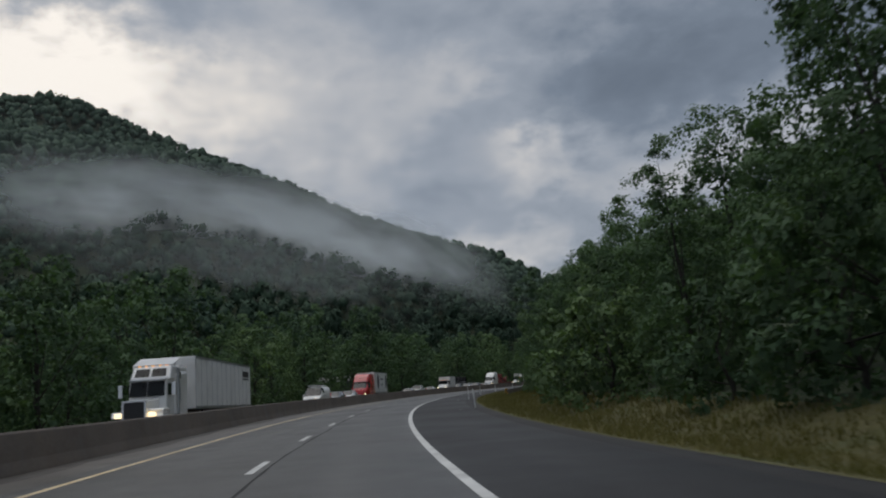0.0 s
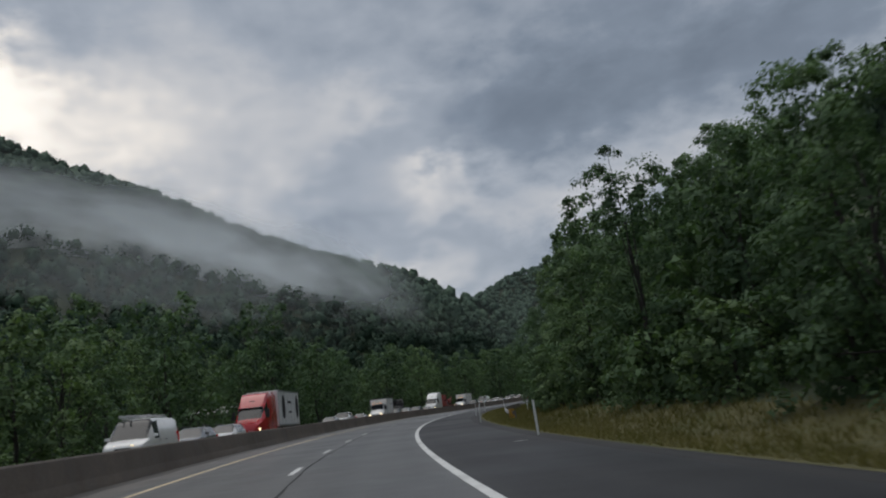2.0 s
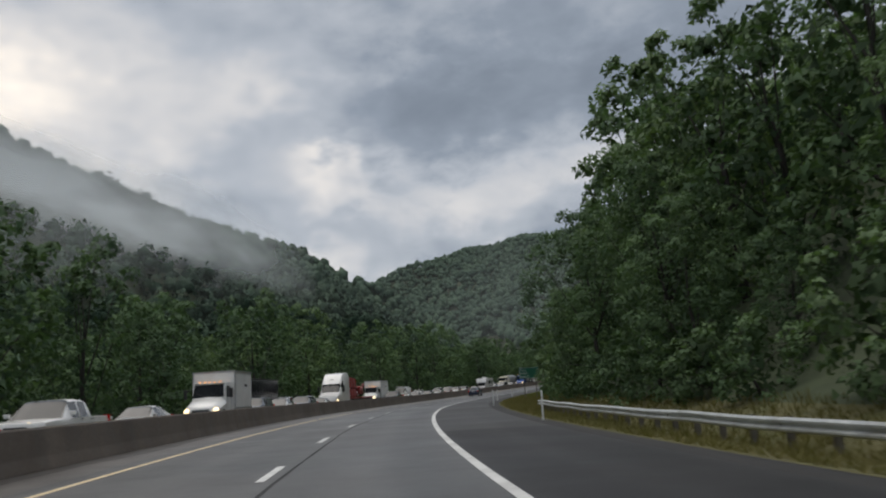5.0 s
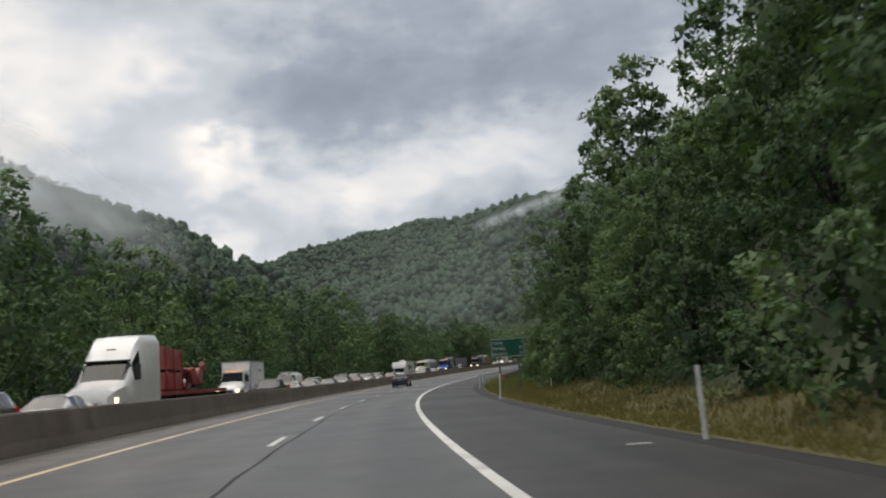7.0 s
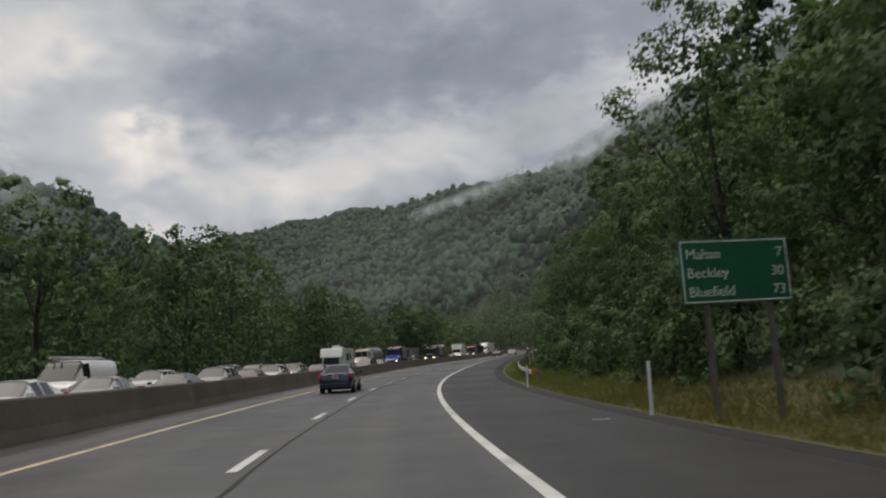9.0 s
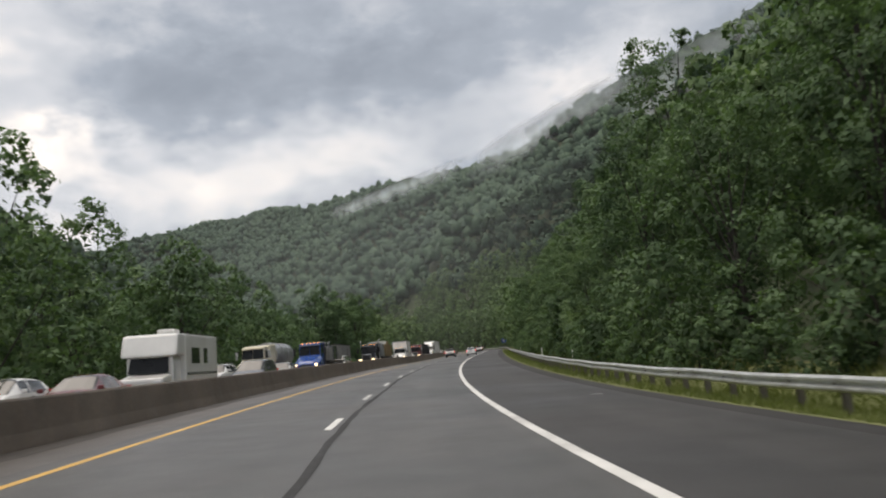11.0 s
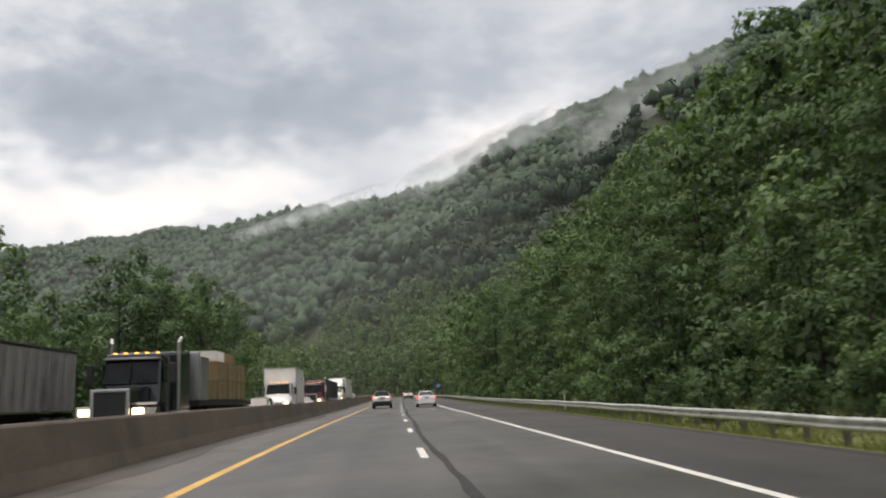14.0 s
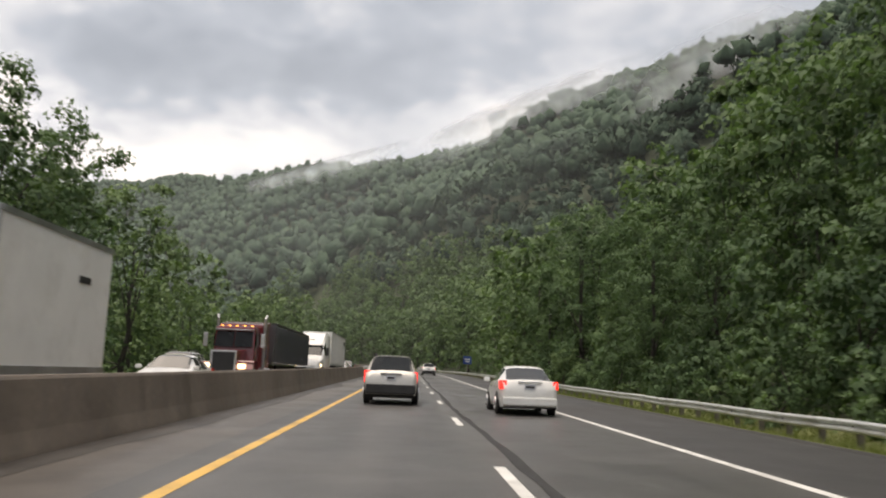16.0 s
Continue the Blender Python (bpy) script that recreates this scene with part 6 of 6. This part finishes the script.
def box_truck(colour, label, L=8.5, high=3.7):
    root = tagged(empty("box_truck"), label, "truck")
    hood = bmesh.new()
    rows = [(-0.02, 0.60, 1.12, 0.66), (-0.22, 0.52, 1.30, 0.96), (-0.9, 0.60, 1.55, 1.08), (-1.65, 0.75, 1.78, 1.06)]
    ring = [[hood.verts.new((x, y, z)) for x, z in ((w, zb), (w, zt * 0.80), (w * 0.72, zt), (0, zt + 0.06), (-w * 0.72, zt), (-w, zt * 0.80), (-w, zb))] for y, zb, zt, w in rows]
    for a, b in zip(ring, ring[1:]):
        for j in range(7):
            hood.faces.new((a[j], b[j], b[(j + 1) % 7], a[(j + 1) % 7]))
    hood.faces.new(ring[0])
    hood.faces.new(ring[-1][::-1])
    part("hood", hood, colour, root, bevel=0.06, smooth=True).data.set_sharp_from_angle(angle=radians(40))
    cab = bmesh.new()
    for v in box(cab, -1.05, 1.05, -2.7, -1.45, 0.7, 2.62):
        if v.co.y > -2 and v.co.z > 2:
            v.co.y -= 0.40
            v.co.x *= 0.92
    part("cab", cab, colour, root, bevel=0.09)
    bm = bmesh.new()
    bm.faces.new([bm.verts.new(c) for c in ((-0.92, -1.50, 1.76), (0.92, -1.50, 1.76), (0.84, -1.79, 2.48), (-0.84, -1.79, 2.48))])
    bmesh.ops.solidify(bm, geom=bm.faces[:], thickness=0.05)
    part("windshield", bm, GLASS, root)
    for x in (-0.4, 0.4):
        bm = bmesh.new()
        tube(bm, (x - 0.3, -1.50, 1.79), (x + 0.25, -1.56, 2.0), 0.012, seg=5)
        part("wiper", bm, TRIM, root)
    part("visor", boxes((-0.92, 0.92, -1.9, -1.62, 2.56, 2.62)), colour, root, bevel=0.02)
    part("box", boxes((-1.25, 1.25, -L, -2.8, 0.95, high)), P_TRAILER, root, bevel=0.03)
    for sx in (-1, 1):
        part("corner_rail", boxes((sx * 1.25 - 0.03, sx * 1.25 + 0.03, -2.86, -2.78, 0.95, high + 0.01)), P_ALU, root, bevel=0.015)
        part("bottom_rail", boxes((sx * 1.255 - 0.02, sx * 1.255 + 0.02, -L, -2.9, 0.93, 1.12)), P_ALU, root)
        part("top_rail", boxes((sx * 1.255 - 0.02, sx * 1.255 + 0.02, -L, -2.9, high - 0.10, high + 0.012)), P_ALU, root)
        part("placard", boxes((sx * 1.262 - 0.004, sx * 1.262 + 0.004, -L + 1.2, -L + 1.8, high - 0.95, high - 0.8)), TRIM, root)
    part("front_rail", boxes((-1.22, 1.22, -2.82, -2.785, high - 0.09, high + 0.012)), P_ALU, root)
    part("grille", boxes((-0.50, 0.50, -0.05, 0.02, 0.70, 1.08)), TRIM, root, bevel=0.04)
    for i in range(4):
        part("slat", boxes((-0.46, 0.46, 0.015, 0.035, 0.75 + i * 0.085, 0.775 + i * 0.085)), P_ALU, root)
    part("bumper", boxes((-1.08, 1.08, -0.12, 0.12, 0.34, 0.60)), colour, root, bevel=0.05)
    for x in (-0.6, -0.3, 0, 0.3, 0.6):
        part("roof_light", boxes((x - 0.05, x + 0.05, -1.98, -1.88, 2.61, 2.67)), MARKER, root, bevel=0.015)
    for sx in (-1, 1):
        lamp = bmesh.new()
        tube(lamp, (sx * 0.80, -0.28, 1.02), (sx * 0.84, -0.06, 0.98), 0.17, 0.15, 14)
        part("headlight", lamp, LAMP_ON, root, bevel=0.02)
        part("side_window", boxes((sx * 1.035 - 0.02, sx * 1.035 + 0.02, -2.5, -1.85, 1.75, 2.38)), GLASS, root)
        part("door_mirror", boxes((sx * 1.34 - 0.1, sx * 1.34 + 0.1, -1.6, -1.5, 1.7, 2.25)), TRIM, root, bevel=0.03)
        part("mirror_arm", boxes((min(sx * 1.0, sx * 1.26), max(sx * 1.0, sx * 1.26), -1.57, -1.53, 2.15, 2.19)), TRIM, root)
        # dark disc in place of a hollow wheel well, its shade in the colour
        arch = bmesh.new()
        tube(arch, (sx * 0.98, -0.95, 0.5), (sx * 1.09, -0.95, 0.5), 0.56, seg=20)
        part("wheel_well_shade", arch, UNDER, root)
        wheel(root, sx * 1.12, -0.95, 0.45, 0.28)
        wheel(root, sx * 1.2, -L + 2.0, 0.45, 0.5)
    part("chassis", boxes((-0.5, 0.5, -L + 0.2, -0.3, 0.5, 0.9)), UNDER, root)
    return root


def motorhome(label):
    root = tagged(empty("motorhome"), label, "motorhome")
    L = 7.4
    part("house", boxes((-1.2, 1.2, -L, -2.2, 0.7, 3.0)), P_WHITE, root, bevel=0.10)
    ov = bmesh.new()
    g = box(ov, -1.18, 1.18, -2.3, -1.0, 2.05, 3.0)
    for v in g:
        if v.co.y > -1.2 and v.co.z > 2.5:
            v.co.y -= 0.35
    part("cab_over", ov, P_WHITE, root, bevel=0.12)
    part("cab", boxes((-0.98, 0.98, -2.4, -1.2, 0.6, 2.05)), P_WHITE, root, bevel=0.1)
    hood = bmesh.new()
    g = box(hood, -0.92, 0.92, -1.3, 0.0, 0.6, 1.35)
    for v in g:
        if v.co.y > -0.3 and v.co.z > 1:
            v.co.z -= 0.2
    part("hood", hood, P_WHITE, root, bevel=0.1)
    bm = bmesh.new()
    bm.faces.new([bm.verts.new(c) for c in ((-0.85, -0.98, 1.36), (0.85, -0.98, 1.36), (0.8, -1.19, 2.0), (-0.8, -1.19, 2.0))])
    bmesh.ops.solidify(bm, geom=bm.faces[:], thickness=0.05)
    part("windshield", bm, GLASS, root)
    for sx in (-1, 1):
        part("side_window", boxes((sx * 1.2 - 0.015, sx * 1.2 + 0.015, -4.3, -3.1, 1.7, 2.4)), GLASS, root)
        part("side_window", boxes((sx * 1.2 - 0.015, sx * 1.2 + 0.015, -5.6, -5.0, 1.7, 2.4)), GLASS, root)
        part("stripe", boxes((sx * 1.2 - 0.01, sx * 1.2 + 0.01, -L + 0.2, -2.4, 1.2, 1.32)), P_GREY, root)
        part("headlight", boxes((sx * 0.7 - 0.16, sx * 0.7 + 0.16, -0.1, 0.03, 0.85, 1.05)), LAMP_OFF, root, bevel=0.04)
        wheel(root, sx * 1.0, -0.75, 0.38, 0.25)
        wheel(root, sx * 1.15, -L + 2.2, 0.38, 0.4)
    part("roof_unit", boxes((-0.4, 0.4, -4.2, -3.3, 3.0, 3.3)), P_WHITE, root, bevel=0.1)
    part("roof_vent", boxes((-0.25, 0.25, -6.2, -5.7, 3.0, 3.15)), P_WHITE, root, bevel=0.04)
    part("chassis", boxes((-0.8, 0.8, -L + 0.2, -0.3, 0.35, 0.75)), UNDER, root)
    return root


def put(ob, s, lat, turn=0.0, back=0.0, group=""):
    """Stand a vehicle on the road: s is where its origin lies; turn 180 faces the oncoming way."""
    p = on_road(s, lat)
    m = Matrix.Translation(p) @ pose(0, 0, 0, 0, math.degrees(math.atan(float(bank_at(s)))) * (1 if turn == 0 else -1), heading(s) + turn)
    ob.matrix_world = m
    if group:
        tagged(ob, group=group)
    return ob


NEARL, OUTL = -9.5, -13.2
JAM = "oncoming vehicles standing in the jam"
# --- heavy vehicles of the jam: nose at station s, facing the camera's way back
put(tractor("classic", P_WHITE, "white long-nosed truck tractor with chrome stacks, standing in traffic", studio=2), 40.6, NEARL, 180, group=JAM)
put(trailer("box", "long white box trailer with grimy panels"), 46.8, NEARL, 180, group=JAM)
put(tractor("aero", P_RED, "bright red aerodynamic truck tractor with headlights on"), 112.0, NEARL, 180, group=JAM)
put(trailer("logo", "dirty white box trailer with dark oval emblems", 8.2), 117.8, NEARL, 180, group=JAM)
put(box_truck(P_WHITE, "white delivery box truck with its headlights on", 7.0, 3.3), 170.0, NEARL, 180, group=JAM)
put(trailer("dump", "long black tarped trailer standing in the jam", 11.5, P_BLACK), 187.5, OUTL, 180, group=JAM)
put(tractor("aero", P_WHITE, "white aerodynamic truck tractor with a tall roof fairing"), 207.5, NEARL, 180, group=JAM)
put(trailer("lowboy", "red flatbed trailer carrying machinery", 12.5), 213.5, NEARL, 180, group=JAM)
put(box_truck(P_WHITE, "white box truck with a plain tall body", 7.5, 3.5), 242.5, OUTL, 180, group=JAM)
put(motorhome("white motorhome with dark side windows"), 307.5, NEARL, 180, group=JAM)
put(tractor("slope", P_CREAM, "cream-coloured truck tractor with a sloping bonnet", sleeper=(2.1, 3.15), stacks=False, lit=False, crown=P_CREAM), 338.6, OUTL, 180, group=JAM)
put(trailer("tank", "polished aluminium tank trailer", 6.4), 344.6, OUTL, 180, group=JAM)
put(tractor("slope", P_BLUE, "bright blue truck tractor with a black rear and headlights on", True, (0.5, 3.1), TRIM, False), 343.3, NEARL, 180, group=JAM)
put(trailer("lowboy", "low flatbed trailer behind the blue tractor", 7.6, TRIM), 347.6, NEARL, 180, group=JAM)
put(tractor("classic", P_NAVY, "dark navy truck tractor with a tall sleeper and alloy visor", True, (2.2, 3.3), None, True, True, TAIL_OFF, 1), 364.2, OUTL, 180, group=JAM)
put(trailer("dump", "grey ribbed bulk trailer with a dark tarp", 11.0, P_BULK), 370.2, OUTL, 180, group=JAM)
put(tractor("classic", P_BLACK, "black long-nosed truck tractor with a bright square grille", True, (2.2, 3.2)), 376.2, NEARL + 0.4, 180, group=JAM)
put(trailer("crates", "black flatbed trailer with an aluminium headboard", 11.4), 382.3, NEARL + 0.4, 180, group=JAM)
put(box_truck(P_WHITE, "white delivery box truck with glowing headlights", 8.2, 3.82), 413.6, NEARL, 180, group=JAM)
put(tractor("classic", P_MAROON, "maroon long-nosed truck tractor with headlights on"), 439.6, NEARL, 180, group=JAM)
put(trailer("dump", "maroon-grey ribbed dump trailer", 14.0, P_GREY), 445.8, NEARL, 180, group=JAM)
put(tractor("aero", P_WHITE, "white truck tractor with headlights on"), 470.0, NEARL, 180, group=JAM)
put(trailer("box", "white box trailer behind a white tractor"), 476.0, NEARL, 180, group=JAM)

# --- loads on the flatbeds
for s, h, mat in ((349.2, 1.15, P_BULK), (351.6, 1.3, P_GREY), (354.0, 1.0, P_BULK)):
    m = Matrix.Translation(on_road(s, NEARL, 1.36)) @ pose(0, 0, 0, 0, 0, heading(s))
    ob = cargo("steel_box", "blue-grey steel box lashed on the flatbed", boxes((-1.15, 1.15, -1.1, 1.1, 0, h)), mat, m, 0.03)
    for y in (-0.95, 0.85):
        part("rib", boxes((1.15, 1.19, y, y + 0.1, 0.02, h - 0.02)), mat, ob)
for k in range(4):
    for lv in range(2):
        s = 385.2 + k * 2.15
        if k == 0 and lv:
            continue
        m = Matrix.Translation(on_road(s, NEARL + 0.4, 1.36 + lv * 0.82)) @ pose(0, 0, 0, 0, 0, heading(s))
        ob = cargo("crate", "weathered plywood crate lashed on the flatbed", boxes((-1.12, 1.12, -1.02, 1.02, 0, 0.8)), WOODC, m, 0.01)
        for y in (-1.0, -0.05, 0.9):
            part("batten", boxes((1.12, 1.15, y, y + 0.1, 0.01, 0.79)), WOODC, ob)
for y in (387.0, 389.4):
    m = Matrix.Translation(on_road(y, NEARL + 0.4, 3.0)) @ pose(0, 0, 0, 0, 0, heading(y))
    stack = tagged(empty("pallet_stack", m), "row of pale upright boards on top of the crates", "boards")
    for k in range(5):
        part("board", boxes((-1.1, 1.1, -0.95 + k * 0.4, -0.83 + k * 0.4, 0.0, 0.42)), P_TRAILER if y < 388 else WOODC, stack)
m = Matrix.Translation(on_road(218.5, NEARL, 1.36)) @ pose(0, 0, 0, 0, 0, heading(218.5))
mach = tagged(empty("red_machine", m), "red mining machine with drums and arms on a trailer", "machine")
bm = boxes((-1.1, 1.1, -4.4, -1.4, 0.0, 0.85), (-1.1, 1.1, -4.3, -1.5, 1.0, 2.15))
for v in bm.verts:
    if v.co.z > 2 and v.co.y > -2:
        v.co.z -= 0.15
part("body", bm, P_RUST, mach, bevel=0.06)
part("rib", boxes(*[(1.1, 1.16, y, y + 0.08, 0.05, 2.0) for y in (-4.2, -2.9, -1.6)]), P_RED, mach)
part("engine_bay", boxes((-0.9, 0.9, -1.2, 0.4, 0.1, 1.1), (-0.6, 0.6, 2.6, 4.4, 0.1, 0.7)), UNDER, mach, bevel=0.05)
rm = random.Random(8)
for k in range(22):
    a = Vector((rm.uniform(-1.0, 1.1), rm.uniform(-1.2, 4.2), 0))
    top = 1.9 - max(0, a.y) * 0.28
    a.z = rm.uniform(0.3, top)
    b = a + Vector((rm.uniform(-0.6, 0.6), rm.uniform(-1.0, 1.0), rm.uniform(-0.4, 0.3)))
    b.z = max(0.15, b.z)
    bm = bmesh.new()
    tube(bm, a, b, rm.uniform(0.08, 0.26), seg=8)
    part("arm", bm, (P_RED, P_RUST, P_ALU)[k % 3], mach)
for y in (0.6, 1.9):
    bm = bmesh.new()
    tube(bm, (-1.15, y, 0.7), (1.15, y, 0.7), 0.45, seg=14)
    part("drum", bm, P_RUST, mach)

# --- cars of the jam; s is the nose
PROTO = {}
QUEUE = [
    ("van", P_WHITE, "white work van with a ladder rack on its roof", 88, NEARL, 1), ("suv", P_GREY, "dark grey estate car standing in the jam", 97.2, NEARL, 1),
    ("suv", P_WHITE, "white sport utility vehicle standing in the jam", 104.6, NEARL, 1), ("sedan", P_GREY, "dark grey saloon car standing in the jam", 142.5, NEARL, 0),
    ("pickup", P_WHITE, "white pickup truck standing in the jam", 149.3, NEARL, 1), ("sedan", P_SILVER, "silver saloon car standing in the jam", 158.5, NEARL, 0),
    ("suv", P_BLACK, "black sport utility vehicle standing in the jam", 180.0, NEARL, 0), ("hatch", P_WHITE, "white hatchback standing in the jam", 187.5, NEARL, 0),
    ("minivan", P_GREY, "grey minivan standing in the jam", 201.0, OUTL, 0), ("suv", P_GREY, "dark grey estate car standing in the jam", 195.3, NEARL, 1),
    ("sedan", P_WHITE, "white saloon car standing in the jam", 202.0, NEARL, 0), ("pickup", P_BLACK, "black pickup truck standing in the jam", 240.0, NEARL, 0),
    ("sedan", P_WHITE, "white saloon car standing in the jam", 247.6, NEARL, 0), ("van", P_WHITE, "white work van with a ladder rack on its roof", 260, OUTL, 0),
    ("sedan", P_SILVER, "silver saloon car standing in the jam", 254.4, NEARL, 0), ("suv", P_WHITE, "white sport utility vehicle standing in the jam", 270.5, OUTL, 0),
    ("sedan", P_GREY, "dark grey saloon car standing in the jam", 263.6, NEARL, 0), ("suv", P_SILVER, "silver sport utility vehicle standing in the jam", 270.5, NEARL, 0),
    ("sedan", P_MAROON, "maroon saloon car standing in the jam", 277.8, NEARL, 1), ("suv", P_WHITE, "white sport utility vehicle standing in the jam", 284.2, NEARL, 0),
    ("suv", P_SILVER, "silver sport utility vehicle standing in the jam", 290.6, NEARL, 1), ("sedan", P_MAROON, "maroon saloon car standing in the jam", 300.0, NEARL, 0),
    ("pickup", P_SILVER, "silver pickup truck standing in the jam", 284.5, OUTL, 0), ("sedan", P_WHITE, "white saloon car standing in the jam", 322.5, OUTL, 0),
    ("suv", P_WHITE, "white sport utility vehicle standing in the jam", 329.0, OUTL, 0), ("minivan", P_GREY, "grey minivan standing in the jam", 324.6, NEARL, 0), ("sedan", P_SILVER, "silver saloon car standing in the jam", 332.4, NEARL, 0), ("minivan", P_SILVER, "silver minivan with headlights on in the jam", 357.0, NEARL, 1),
    ("hatch", P_SILVER, "silver hatchback standing in the jam", 404.5, NEARL, 0),
    ("sedan", P_WHITE, "white saloon car standing in the jam", 430.0, NEARL, 0), ("suv", P_WHITE, "white sport utility vehicle standing in the jam", 444.0, OUTL, 0),
    ("hatch", P_SILVER, "silver hatchback standing in the jam", 500.0, NEARL, 0), ("suv", P_GREY, "dark grey estate car standing in the jam", 508.0, NEARL, 1),
    ("minivan", P_GREY, "grey minivan standing in the jam", 292.0, OUTL, 0), ("hatch", P_WHITE, "white hatchback standing in the jam", 302.0, OUTL, 0)]
for kind, col, label, s, lane, lit in QUEUE:
    key = (kind, label, lit)
    if key not in PROTO:
        PROTO[key] = ob = car(kind, col, label, bool(lit), False, "ladder" in label)
    else:
        ob = copy_thing(PROTO[key], pose(0, 0, 0))
    put(ob, s + KINDS[kind][0] / 2, lane, 180, group=JAM)

# --- traffic ahead on the near carriageway
put(car("sedan", P_WHITE, "white saloon car with red tail lamps on the wet road", False, True), 427.0 + 2.2, 2.35)
put(car("suv", P_SILVER, "silver estate car with roof rails and lit tail lamps", False, True), 430.8 + 2.3, -1.84)
put(car("sedan", P_NAVY, "dark blue saloon car on the wet lane", False, False), 266.5 + 2.2, -1.6)
put(car("suv", P_WHITE, "white sport utility vehicle far ahead on the lane", False, True), 519.0, 1.4)
